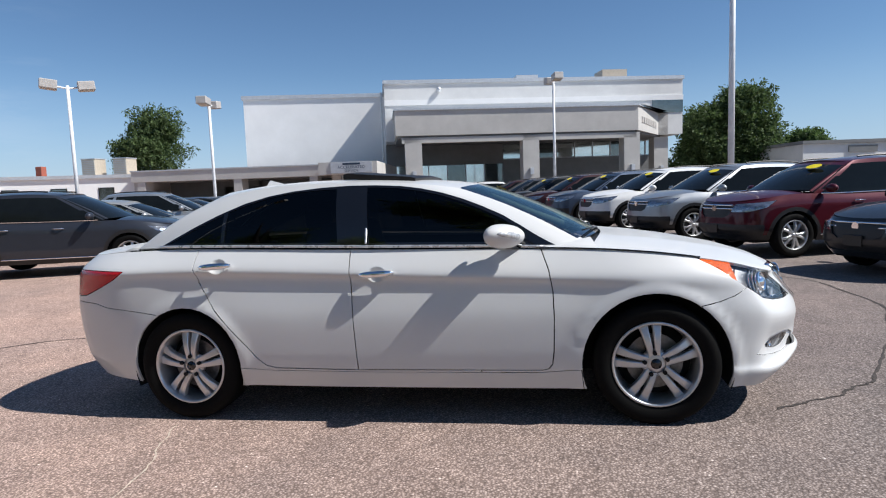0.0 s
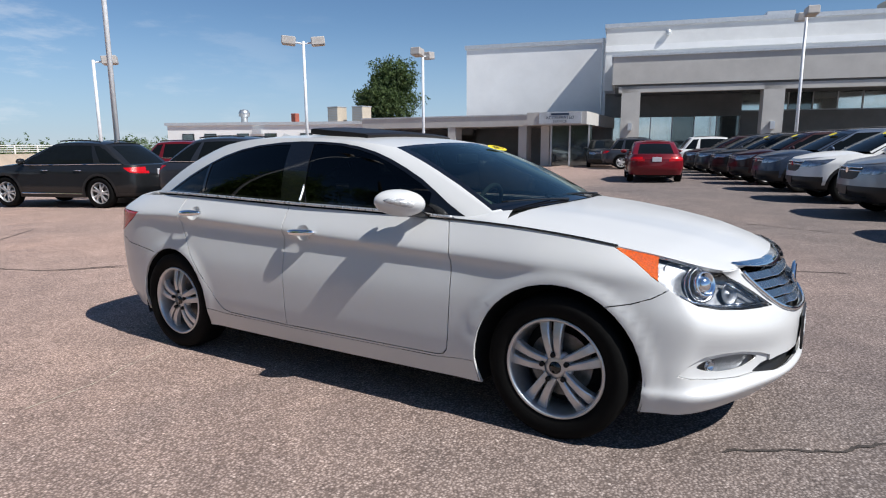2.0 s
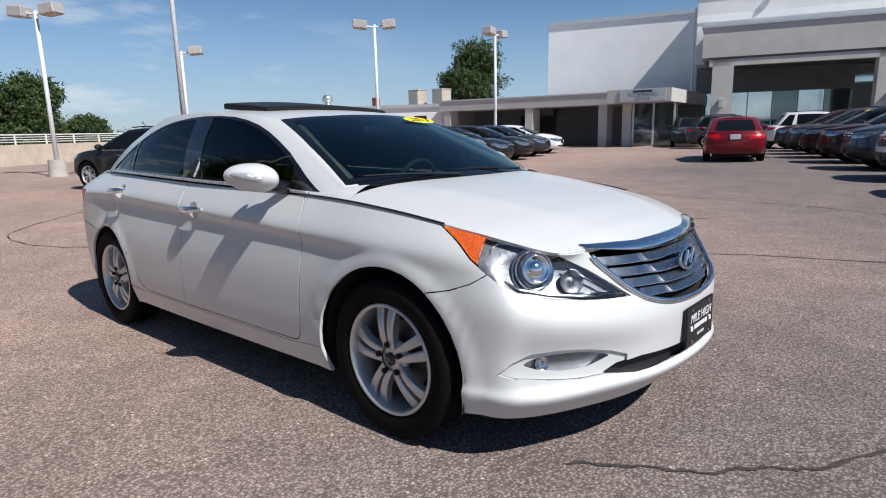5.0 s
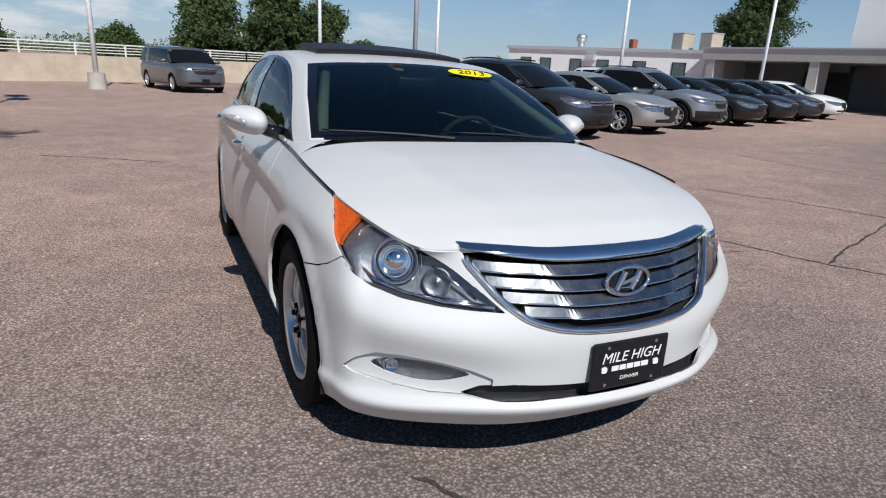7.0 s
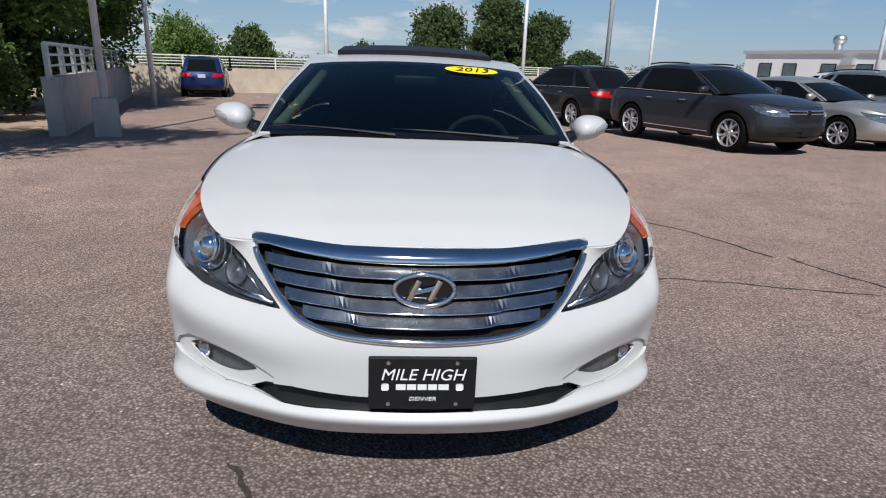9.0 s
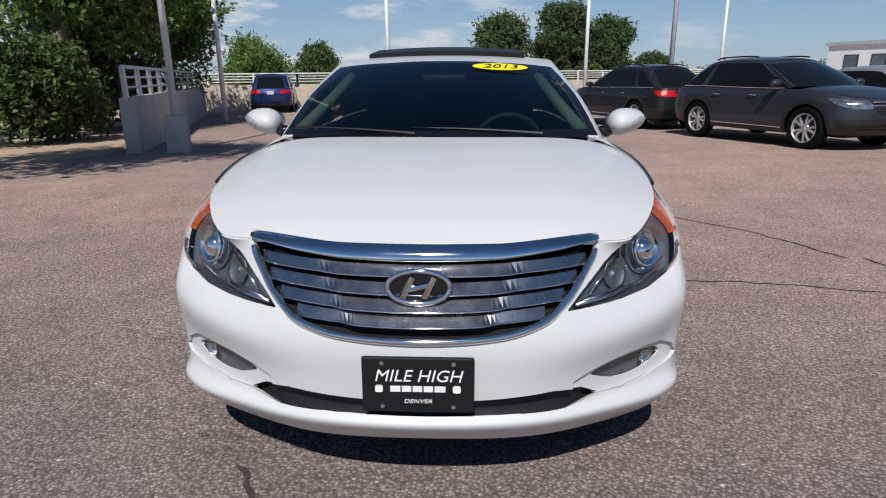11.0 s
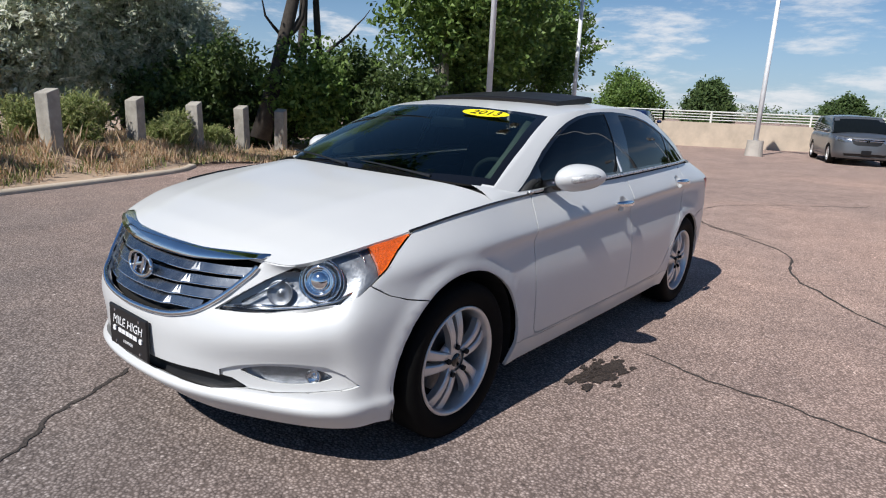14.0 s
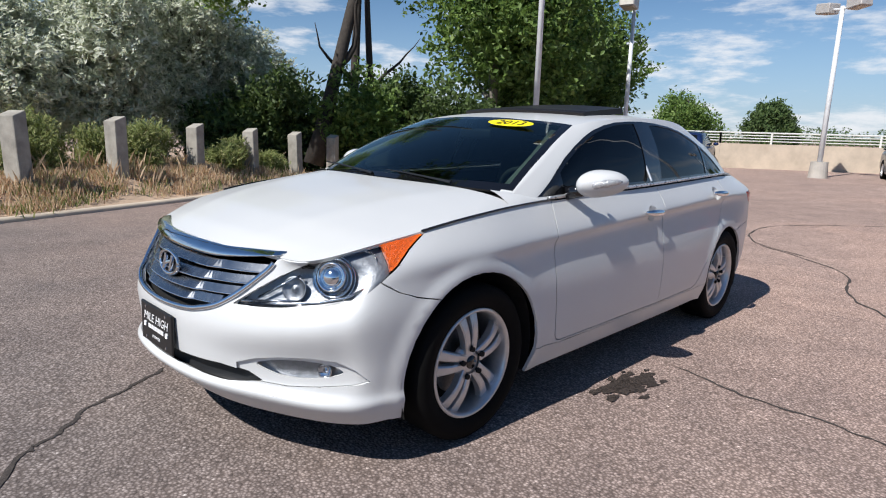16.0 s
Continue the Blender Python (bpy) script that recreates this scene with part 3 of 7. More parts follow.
    ts = spline([(ws1 - .08, ry, rz - .05), (ws1 - .22, ry + .015, rz - .015), ((ws1 + roof1) / 2 + .2, ry + .02, rz + .01), ((ws1 + roof1) / 2 - .35, ry + .02, rz), (roof1 + .22, ry, rz - .025), (roof1 + .06, ry - .03, rz - .05)], 5)
    base = np.vstack([arc(ws0, hood_z + .015, bs[0], nf), bs, arc(tail1, belt + .02, bs[-1], nf)[::-1]])
    topc = np.vstack([arc(ws1, rz - .01, ts[0], nf), ts, arc(roof1, rz - .01, ts[-1], nf)[::-1]])
    nV = 8
    gh = np.array([base + (topc - base) * (i / nV) for i in range(nV + 1)])
    gn = grid_normals(gh)
    if ((gh - np.array((0, 0, .6))) * gn).sum() < 0:
        gn = -gn
    for i in range(nV + 1):
        gh[i] += gn[i] * .02 * math.sin(math.pi * i / nV)
    gh[:, 0, 1] = gh[:, -1, 1] = 0
    gb = grid_bm(gh, (0, 0, .6))
    gl = gb.verts.layers.float_vector["nrm"]

    def uv(i, j):
        return Vector(gh[i, j])
    ja, jb = nf + 4, len(base) - nf - 5
    nside = jb - ja
    marks = [ja, ja + int(nside * .42), ja + int(nside * .46), ja + int(nside * .80), ja + int(nside * .83), jb]
    panes = [[uv(1, a), uv(nV - 1, a), uv(nV - 1, b), uv(1, b)] for a, b in ((marks[0], marks[1]), (marks[2], marks[3]), (marks[4], marks[5]))]
    gb.verts.ensure_lookup_table()
    gb.faces.ensure_lookup_table()
    bins = {}
    ncol = gh.shape[1]
    for f in gb.faces:
        c = f.calc_center_median()
        d = ((gh[:, :, :] - np.array(c)) ** 2).sum(2)
        ci, cj = np.unravel_index(np.argmin(d), d.shape)
        v = ((np.array(c) - base[cj])[2]) / max(1e-6, (topc[cj] - base[cj])[2])
        k = "pillar"
        if .06 < v < .93:
            if cj < nf + 1 and c.y < abs(base[nf, 1]) - .06 * 1:
                k = "windshield"
            elif cj > ncol - nf - 1:
                k = "rear_window"
            else:
                for q, (a, b) in enumerate(((marks[0], marks[1]), (marks[2], marks[3]), (marks[4], marks[5]))):
                    if a <= cj < b + (0 if q < 2 else 1) and c.y > .4:
                        k = "side%d" % q
        bins.setdefault(k, []).append(f)
    gb.verts.index_update()
    panel("pillar_frame", bins["pillar"], gl, paint, car, gap=0, depth=.02)
    for k in ("windshield", "rear_window"):
        if k in bins:
            panel(k, bins[k], gl, PANE, car, "dark glass", gap=0, depth=.01)
    for q in range(3):
        for s in ("left", "right"):
            if "side%d" % q in bins:
                panel("side_window", bins["side%d" % q], gl, PANE, car, "dark glass", sides=s, gap=0, depth=.01)
    gb.free()
    # roof
    T, S = 12, 8
    rs = np.array([[np.interp(i, range(len(ts)), ts[:, c]) for c in range(3)] for i in np.linspace(0, len(ts) - 1, T)])
    rf = np.zeros((S, T, 3))
    for i, s in enumerate(np.linspace(0, 1, S)):
        fx = ws1 + (rs[0, 0] - ws1) * s ** 2.2
        rx = roof1 + (rs[-1, 0] - roof1) * s ** 2.2
        for j in range(T):
            tau = (rs[0, 0] - rs[j, 0]) / (rs[0, 0] - rs[-1, 0])
            zc = rz - .01 + (H - rz + .01) * math.sin(math.pi * min(1, max(0, .08 + .80 * tau)))
            rf[i, j] = (fx + (rx - fx) * tau, s * rs[j, 1], rs[j, 2] + (zc - rs[j, 2]) * (1 - s ** 2.2))
    rf[0, :, 1] = 0
    rb = grid_bm(rf, (0, 0, -3))
    rb.verts.index_update()
    panel("roof", list(rb.faces), rb.verts.layers.float_vector["nrm"], paint, car, gap=0)
    rb.free()
    # rear deck or tailgate ledge
    er = e6[9 * PUg:][::-1]
    fr = arc(tail1, belt + .02, bs[-1], 20)
    S, T = 9, 5
    dk = np.zeros((S, T, 3))
    for i, s in enumerate(np.linspace(0, 1, S)):
        p = np.array([np.interp(min(s, .949), np.linspace(0, 1, 20, endpoint=False), fr[:, c]) for c in range(3)])
        q = np.array([np.interp(s * (len(er) - 1), range(len(er)), er[:, c]) for c in range(3)])
        for j, t in enumerate(np.linspace(0, 1, T)):
            dk[i, j] = p + (q - p) * t + np.array((0, 0, .015 * math.sin(math.pi * t)))
    dk[0, :, 1] = 0
    db = grid_bm(dk, (-2, 0, -3))
    db.verts.index_update()
    panel("rear_deck", list(db.faces), db.verts.layers.float_vector["nrm"], paint, car, gap=0)
    db.free()
    part("inside", box_bm((xr + .35, -hw + .22, clear + .05), (ws0 + .1, hw - .22, belt - .05)), DARK, car, "dark inside")
    part("underbody", box_bm((xr + .3, -hw + .28, clear - .02), (xf - .35, hw - .28, clear + .2)), DARK, car, "black underbody")
    for s in (1, -1):
        b2 = bmesh.new()
        bmesh.ops.create_uvsphere(b2, u_segments=12, v_segments=8, radius=1, matrix=Matrix.Translation((ws0 - .42, s * (hw + .07), belt + .09)) @ Matrix.Diagonal((.075, .12, .075, 1)))
        part("wing_mirror", b2, paint, car, "", True)
        for hx in (.05 * wb, -.30 * wb):
            part("handle", tube_bm([(hx - .1, s * (hw + .004), belt - .13), (hx, s * (hw + .022), belt - .125), (hx + .1, s * (hw + .004), belt - .13)], .012, 6), CHROME, car, "bright handle", True)
        part("sill_strip", tube_bm([(ax - R - .1, s * (hw - .012), clear + .10), (-ax + R + .1, s * (hw - .012), clear + .10)], .014, 6), CHROME if clad else BLACK, car)
        part("belt_strip", tube_bm([tuple(p * np.array((1, s, 1)) + np.array((0, s * .012, .006))) for p in bs[5:-3]], .009, 5), CHROME, car, "bright belt strip")
        if clad:
            part("roof_rail", tube_bm([tuple(p * np.array((1, s, 1)) + np.array((0, -s * .05, .055))) for p in ts[6:-4]], .016, 5), BLACK, car, "black roof rail")
    w0 = road_wheel(R, R * .68, .225, rim_metal or ALLOY, 5, False)
    for x, y in ((ax, 1), (ax, -1), (-ax, 1), (-ax, -1)):
        w = copy_thing(w0, Matrix.Translation((x, y * (hw - .125), R)) @ (Matrix.Rotation(math.pi, 4, 'Z') if y < 0 else Matrix.Identity(4)) @ Matrix.Rotation(.4 * x, 4, 'Y'))
        w.parent = car
    for o in (w0, *w0.children_recursive):
        bpy.data.objects.remove(o)
    return car


def repaint(car, old, fresh):
    for o in car.children_recursive:
        if o.type == 'MESH' and o.data.materials and o.data.materials[0] == old:
            o.material_slots[0].link = 'OBJECT'
            o.material_slots[0].material = fresh


def park(proto, x, y, nx, ny, paint=None, label="", group=""):
    m = Matrix.Translation((x, y, lot_height(x, y) + .004)) @ Matrix.Rotation(math.atan2(ny, nx), 4, 'Z')
    c = copy_thing(proto, m)
    if paint:
        repaint(c, BASE_PAINT, paint)
    if label:
        c["label"] = label
    if group:
        c["group"] = group
    return c


BASE_PAINT = carpaint("paint_silver", (.36, .38, .40), .75)
P_RED = carpaint("paint_dark_red", (.060, .002, .009), .3)
P_WHITE = carpaint("paint_white_far", (.76, .76, .75))
P_BLUE = carpaint("paint_steel_blue", (.055, .075, .115), .55)
P_BLACK = carpaint("paint_black", (.012, .013, .015))
P_MAROON = carpaint("paint_maroon", (.030, .006, .008), .25)
P_GREY = carpaint("paint_dark_grey", (.040, .045, .058), .45)
P_SILVER = carpaint("paint_pale_silver", (.50, .50, .48), .7)
P_BLUE2 = carpaint("paint_blue", (.009, .024, .092), .35)
P_CRIMSON = carpaint("paint_red", (.17, .007, .014), .2)
P_VAN = carpaint("paint_grey_van", (.15, .16, .175), .6)

# ---- the white sedan ----
# Rows of the half body from the sill up, stations from the nose's middle round the side to the tail's middle.
SEDAN_ROWS = [
    [(2.29, 0, .225), (2.254, .3, .215), (2.139, .537, .198), (1.994, .76, .195), (1.84, .85, .205), (1.4, .873, .2), (.95, .881, .2), (-.25, .881, .205), (-.95, .881, .215), (-1.4, .873, .22), (-1.85, .84, .24), (-2.18, .66, .25), (-2.28, .35, .25), (-2.31, 0, .25)],
    [(2.384, 0, .312), (2.35, .3, .308), (2.248, .532, .298), (2.076, .78, .285), (1.88, .872, .285), (1.4, .906, .3), (.95, .914, .3), (-.25, .917, .305), (-.95, .914, .31), (-1.4, .901, .32), (-1.9, .855, .34), (-2.25, .68, .36), (-2.37, .36, .37), (-2.4, 0, .37)],
    [(2.366, 0, .352), (2.332, .3, .35), (2.228, .517, .345), (2.054, .752, .335), (1.885, .862, .335), (1.4, .911, .35), (.95, .923, .35), (-.25, .926, .355), (-.95, .923, .36), (-1.4, .906, .37), (-1.91, .86, .39), (-2.265, .685, .41), (-2.385, .365, .42), (-2.41, 0, .42)],
    [(2.373, 0, .43), (2.335, .3, .43), (2.228, .517, .43), (2.046, .752, .43), (1.89, .866, .43), (1.4, .914, .45), (.95, .927, .45), (-.25, .93, .45), (-.95, .927, .46), (-1.4, .909, .47), (-1.92, .865, .48), (-2.28, .69, .5), (-2.4, .37, .51), (-2.425, 0, .51)],
    [(2.374, 0, .545), (2.342, .3, .54), (2.247, .534, .545), (2.08, .772, .575), (1.902, .868, .6), (1.4, .912, .62), (.92, .919, .62), (-.25, .922, .63), (-.98, .919, .65), (-1.4, .905, .66), (-1.93, .865, .67), (-2.3, .69, .69), (-2.42, .37, .7), (-2.44, 0, .7)],
    [(2.345, 0, .65), (2.312, .28, .65), (2.199, .51, .65), (2.019, .735, .68), (1.89, .85, .71), (1.4, .902, .745), (.9, .889, .775), (-.25, .882, .83), (-1, .877, .862), (-1.42, .875, .875), (-1.94, .85, .87), (-2.29, .68, .87), (-2.41, .37, .87), (-2.43, 0, .87)],
    [(2.3, 0, .73), (2.272, .27, .735), (2.181, .48, .735), (1.999, .695, .76), (1.84, .838, .795), (1.4, .897, .828), (.88, .895, .845), (-.25, .895, .898), (-1, .891, .935), (-1.45, .879, .95), (-1.95, .835, .955), (-2.27, .66, .96), (-2.385, .36, .97), (-2.41, 0, .97)],
    [(2.215, 0, .808), (2.197, .26, .806), (2.146, .47, .8), (2.074, .64, .8), (1.8, .775, .876), (1.4, .82, .944), (.88, .812, .984), (-.25, .815, 1.025), (-1, .805, 1.055), (-1.45, .77, 1.068), (-1.9, .7, 1.06), (-2.2, .58, 1.045), (-2.32, .33, 1.06), (-2.345, 0, 1.065)],
]
PU, PV = 12, 6
HANDLES = (("front_door", -.115, .884), ("rear_door", -1.135, .962))


def rounded(outline, per):
    """A closed outline drawn through its points in smooth arcs."""
    q = spline(outline[-2:] + outline + outline[:2], per)
    return [tuple(v) for v in q[2 * per:(2 + len(outline)) * per]]


def sedan():
    car = new("sedan")
    tagged(car, "white four-door sedan with raised sunroof and yellow windshield sticker", "car")
    ring = smooth_loft(SEDAN_ROWS, PU, PV)
    # flared lips round the wheel openings
    for cx, cz, r in ((1.428, .335, .392), (-1.37, .335, .372)):
        d = np.hypot(ring[:, :, 0] - cx, ring[:, :, 2] - cz) - r
        lift = np.where((d > -.05) & (d < .075) & (ring[:, :, 1] > .6), .5 + .5 * np.cos(np.pi * np.clip((d - .012) / .063, -1, 1)), 0)
        ring[:, :, 1] += .013 * lift
    n = grid_normals(ring)
    if ((ring - np.array((0, 0, .6))) * n).sum() < 0:
        n = -n
    for j in (0, -1):
        n[:, j, 1] = 0
    # dark inner shell that closes the gaps behind the panels
    iv, jf = [], []
    nv, nu = ring.shape[:2]
    core = ring - n * .045
    core[:, 0, 1] = core[:, -1, 1] = 0
    core[:, :, 2] -= np.where((core[:, :, 0] > 1.7) & (core[:, :, 2] > .70), .035, 0)
    ok = lambda p: math.hypot(p[0] - 1.428, p[2] - .335) > .407 and math.hypot(p[0] + 1.37, p[2] - .335) > .385
    idx = {}
    for s in (1, -1):
        for i in range(0, nv, 2):
            for j in range(0, nu, 2):
                idx[s, i, j] = len(iv)
                iv.append(core[i, j] * np.array((1, s, 1)))
        for i in range(0, nv - 2, 2):
            for j in range(0, nu - 2, 2):
                q = [(i, j), (i, j + 2), (i + 2, j + 2), (i + 2, j)]
                if all(ok(core[a]) for a in q):
                    jf.append([idx[s, a[0], a[1]] for a in q])
    make_mesh("inner_body", iv, jf, DARK, car, "dark inner body shell")
    bm = bmesh.new()
    for pts in ([(1.0, .80, .21), (-.98, .80, .21), (-.98, -.80, .21), (1.0, -.80, .21)],
                [(2.08, .45, .25), (1.0, .45, .21), (1.0, -.45, .21), (2.08, -.45, .25)],
                [(-.98, .45, .21), (-2.25, .5, .26), (-2.25, -.5, .26), (-.98, -.45, .21)]):
        bm.faces.new([bm.verts.new(p) for p in pts])
    part("underbody", bm, DARK, car, "black underbody tray")
    for cx, r, nm in ((1.428, .405, "wheel_housing"), (-1.37, .39, "wheel_housing")):
        for s in (1, -1):
            bm = bmesh.new()
            arc = [(cx + r * math.cos(a), .34 + r * math.sin(a)) for a in np.linspace(-.35, math.pi + .35, 22)]
            a_, b_ = [bm.verts.new((x, s * .885, z)) for x, z in arc], [bm.verts.new((x, s * .5, z)) for x, z in arc]
            for k in range(21):
                bm.faces.new((a_[k], a_[k + 1], b_[k + 1], b_[k]))
            bm.faces.new(b_)
            part(nm, bm, DARK, car, "black plastic wheel arch liner")

    bm = grid_bm(ring)
    lay = bm.verts.layers.float_vector["nrm"]
    for v in bm.verts:
        if abs(v.co.y) < 1e-4:
            w = Vector(v[lay])
            w.y = 0
            v[lay] = w
    side = (0, 1, 0)
    front = (1, 0, 0)

    def circle(cx, cz, r):
        return [(cx + r * math.cos(a), 0, cz + r * math.sin(a)) for a in np.linspace(0, 2 * math.pi, 40, endpoint=False)]
    arch_f, arch_r = circle(1.428, .335, .392), circle(-1.37, .335, .372)
    door_f = [(.82, 0, 1.1), (.835, 0, .985), (.875, 0, .87), (.893, 0, .75), (.895, 0, .60), (.886, 0, .42), (.875, 0, .35), (.855, 0, .325), (.82, 0, .316), (-.25, 0, .322), (-.262, 0, .60), (-.285, 0, 1.0), (-.288, 0, 1.1)]
    door_r = [(-.288, 0, 1.1), (-.285, 0, 1.0), (-.262, 0, .60), (-.25, 0, .322), (-.76, 0, .335), (-.83, 0, .35), (-.885, 0, .395), (-1.056, 0, .585), (-1.16, 0, .70), (-1.25, 0, .84), (-1.295, 0, .95), (-1.30, 0, 1.1)]
    bumper_f = [(1.60, 0, .10), (1.70, 0, .55), (1.664, 0, .654), (1.76, 0, .672), (1.84, 0, .70), (1.90, 0, .735), (1.98, 0, .80), (2.6, 0, .9), (2.6, 0, .1)]
    bumper_r = [(-1.50, 0, .1), (-1.55, 0, .55), (-1.56, 0, .668), (-1.80, 0, .70), (-1.95, 0, .715), (-2.05, 0, .74), (-2.7, 0, .76), (-2.7, 0, .1)]
    tail = [(-2.6, 0, .95), (-2.1, 0, .955), (-1.80, 0, .945), (-1.87, 0, .90), (-1.98, 0, .85), (-2.15, 0, .79), (-2.6, 0, .76)]
    sill = [(1.05, 0, .10), (1.03, 0, .318), (.80, 0, .300), (-.20, 0, .306), (-.84, 0, .320), (-1.0, 0, .335), (-1.0, 0, .1)]
    hl_way = (1, 1, .25)
    lamp = [(2.277, .434, .631), (2.225, .505, .69), (2.165, .573, .745), (2.10, .640, .790), (2.06, .69, .84), (1.90, .76, .90), (1.625, .822, .948), (1.662, .797, .898), (1.735, .80, .845), (1.80, .81, .785), (1.875, .81, .738), (1.93, .80, .704), (2.0, .76, .667), (2.07, .68, .642), (2.16, .58, .630), (2.235, .485, .628)]
    amber = [(1.97, .62, .98), (1.885, .74, .905), (1.868, .785, .862), (1.858, .812, .815), (1.852, .83, .765), (1.85, .84, .70), (1.6, .95, .75), (1.6, .9, 1.0)]
    bezel = [(2.32, .38, .60), (2.25, .462, .646), (2.16, .572, .650), (2.06, .680, .660), (1.97, .775, .682), (1.9, .9, .66), (2.1, .70, .55)]
    grille = [(0, -.02, .797), (0, .25, .798), (0, .517, .803), (0, .50, .765), (0, .435, .675), (0, .36, .615), (0, .25, .583), (0, .1, .572), (0, -.02, .571)]
    slot = [(0, -.02, .345), (0, .2, .345), (0, .42, .337), (0, .535, .350), (0, .48, .378), (0, .38, .393), (0, .2, .388), (0, -.02, .386)]
    fog_way = (1, .75, 0)
    fog = [(2.262, .535, .412), (2.225, .590, .430), (2.165, .655, .438), (2.10, .715, .436), (2.055, .762, .424), (2.032, .780, .404), (2.07, .75, .386), (2.14, .69, .374), (2.20, .625, .376), (2.242, .570, .392)]
    fog = rounded(fog, 3)
    pocket = [(2.30, .47, .408), (2.262, .530, .432), (2.20, .61, .450), (2.12, .695, .458), (2.05, .765, .450), (1.995, .812, .420), (1.955, .845, .378), (2.01, .80, .362), (2.10, .715, .350), (2.18, .635, .344), (2.255, .555, .348), (2.30, .47, .372)]
    ahead = lambda p: p.x > 1.5
    cut_outline(bm, arch_f, side, lambda p: .9 < p.x < 1.9 and p.y > .6)
    cut_outline(bm, arch_r, side, lambda p: p.x < -.9 and p.y > .6)
    for o in (door_f, door_r, sill):
        cut_outline(bm, o, side, lambda p: -1.5 < p.x < 1.1)
    cut_outline(bm, bumper_f[1:8], side, ahead, False)
    cut_outline(bm, bumper_r[1:7], side, lambda p: p.x < -1.5, False)
    cut_outline(bm, tail[:-1], side, lambda p: p.x < -1.5, False)
    cut_outline(bm, tail[3:], side, lambda p: p.x < -1.5, False)
    for o, w in ((lamp, hl_way), (amber[1:7], hl_way), (bezel[1:5], hl_way)):
        cut_outline(bm, o, w, lambda p: p.x > 1.55 and p.y > .3 and p.z > .5, o is lamp)
    cut_outline(bm, grille, front, lambda p: p.x > 2.0 and p.z > .5)
    cut_outline(bm, slot, front, lambda p: p.x > 2.0 and p.z < .5)
    cut_outline(bm, fog, fog_way, lambda p: p.x > 1.9 and p.z < .6 and p.y > .4)
    cut_outline(bm, pocket, fog_way, lambda p: p.x > 1.85 and p.z < .6 and p.y > .4)
    bowls = {nm: [(hx + .058 * math.cos(a), 0, hz - .006 + .043 * math.sin(a)) for a in np.linspace(0, 2 * math.pi, 24, endpoint=False)] for nm, hx, hz in HANDLES}
    for o in bowls.values():
        cut_outline(bm, o, side, lambda p: -1.4 < p.x < .2 and p.z > .7)
    bm.verts.index_update()
    bins = {}
    for f in bm.faces:
        c = f.calc_center_median()
        if any(inside(c, o, side) for o in bowls.values()):
            k = "none"
        elif inside(c, arch_f, side) or inside(c, arch_r, side):
            k = "none"
        elif c.x > 1.55 and c.y > .3 and inside(c, lamp, hl_way):
            k = "lamp_amber" if inside(c, amber, hl_way) else "lamp_bezel" if inside(c, bezel, hl_way) else "lamp_bowl"
        elif c.x > 2.0 and inside(c, grille, front):
            k = "grille"
        elif c.x > 2.0 and inside(c, slot, front):
            k = "slot"
        elif c.x > 1.9 and inside(c, fog, fog_way):
            k = "fog"
        elif c.x > 1.85 and c.y > .4 and c.z < .6 and inside(c, pocket, fog_way):
            k = "pocket"
        elif c.x < -1.5 and inside(c, tail, side):
            k = "tail"
        elif inside(c, door_f, side):
            k = "front_door"
        elif inside(c, door_r, side):
            k = "rear_door"
        elif inside(c, sill, side):
            k = "side_sill"
        elif inside(c, bumper_f, side):
            k = "front_bumper"
        elif inside(c, bumper_r, side):
            k = "rear_bumper"
        elif c.x > .5:
            k = "fender"
        elif c.x < -2.05 and c.y < .62:
            k = "boot_panel"
        else:
            k = "quarter_panel"
        bins.setdefault(k, []).append(f)
    panel("front_bumper", bins["front_bumper"], lay, WHITE, car, "white front bumper cover")
    panel("rear_bumper", bins["rear_bumper"], lay, WHITE, car)
    if "boot_panel" in bins:
        panel("boot_panel", bins["boot_panel"], lay, WHITE, car)
    doors = {}
    for s in ("left", "right"):
        for k in ("fender", "front_door", "rear_door", "quarter_panel"):
            doors[k, s] = panel(k, bins[k], lay, WHITE, car, sides=s, gap=.0032)
        panel("side_sill", bins["side_sill"], lay, WHITE, car, sides=s, gap=.001)
        tl = panel("tail_light", bins["tail"], lay, RED_LENS, car, "red tail light lens", sides=s, gap=.003)
        head = panel("headlight", bins["lamp_amber"] + bins["lamp_bowl"] + bins["lamp_bezel"], lay, GLASS_LAMP, car, "clear headlight with projector and amber reflector", sides=s, gap=.005, depth=.012)
        head.visible_shadow = False
        panel("amber_reflector", bins["lamp_amber"], lay, AMBER, head, "orange side reflector", sides=s, offset=-.010, depth=.02, gap=.004)
        panel("reflector", bins["lamp_bowl"], lay, LAMP_BACK, head, "silver reflector bowl", sides=s, offset=-.034, depth=.02, gap=-.004)
        panel("bezel", bins["lamp_bezel"], lay, LAMP_DARK, head, "dark grey lamp bezel", sides=s, offset=-.024, depth=.02, gap=-.002)
        panel("fog_surround", bins["pocket"], lay, WHITE, car, "recessed white fog light surround", sides=s, gap=0, offset=-.011, depth=.012)
        fogl = panel("fog_light", bins["fog"], lay, GLASS_LAMP, car, "clear fog light", sides=s, offset=-.014, depth=.03, gap=.002)
        fogl.visible_shadow = False
        panel("reflector", bins["fog"], lay, LAMP_BACK, fogl, "grey fog reflector", sides=s, offset=-.036, gap=-.004)
        sg = 1 if s == "left" else -1
        b2 = lathe_bm([(.026, .006), (.028, .012), (.024, .010), (.014, -.004), (.006, .002), (.0005, .004)], 24)
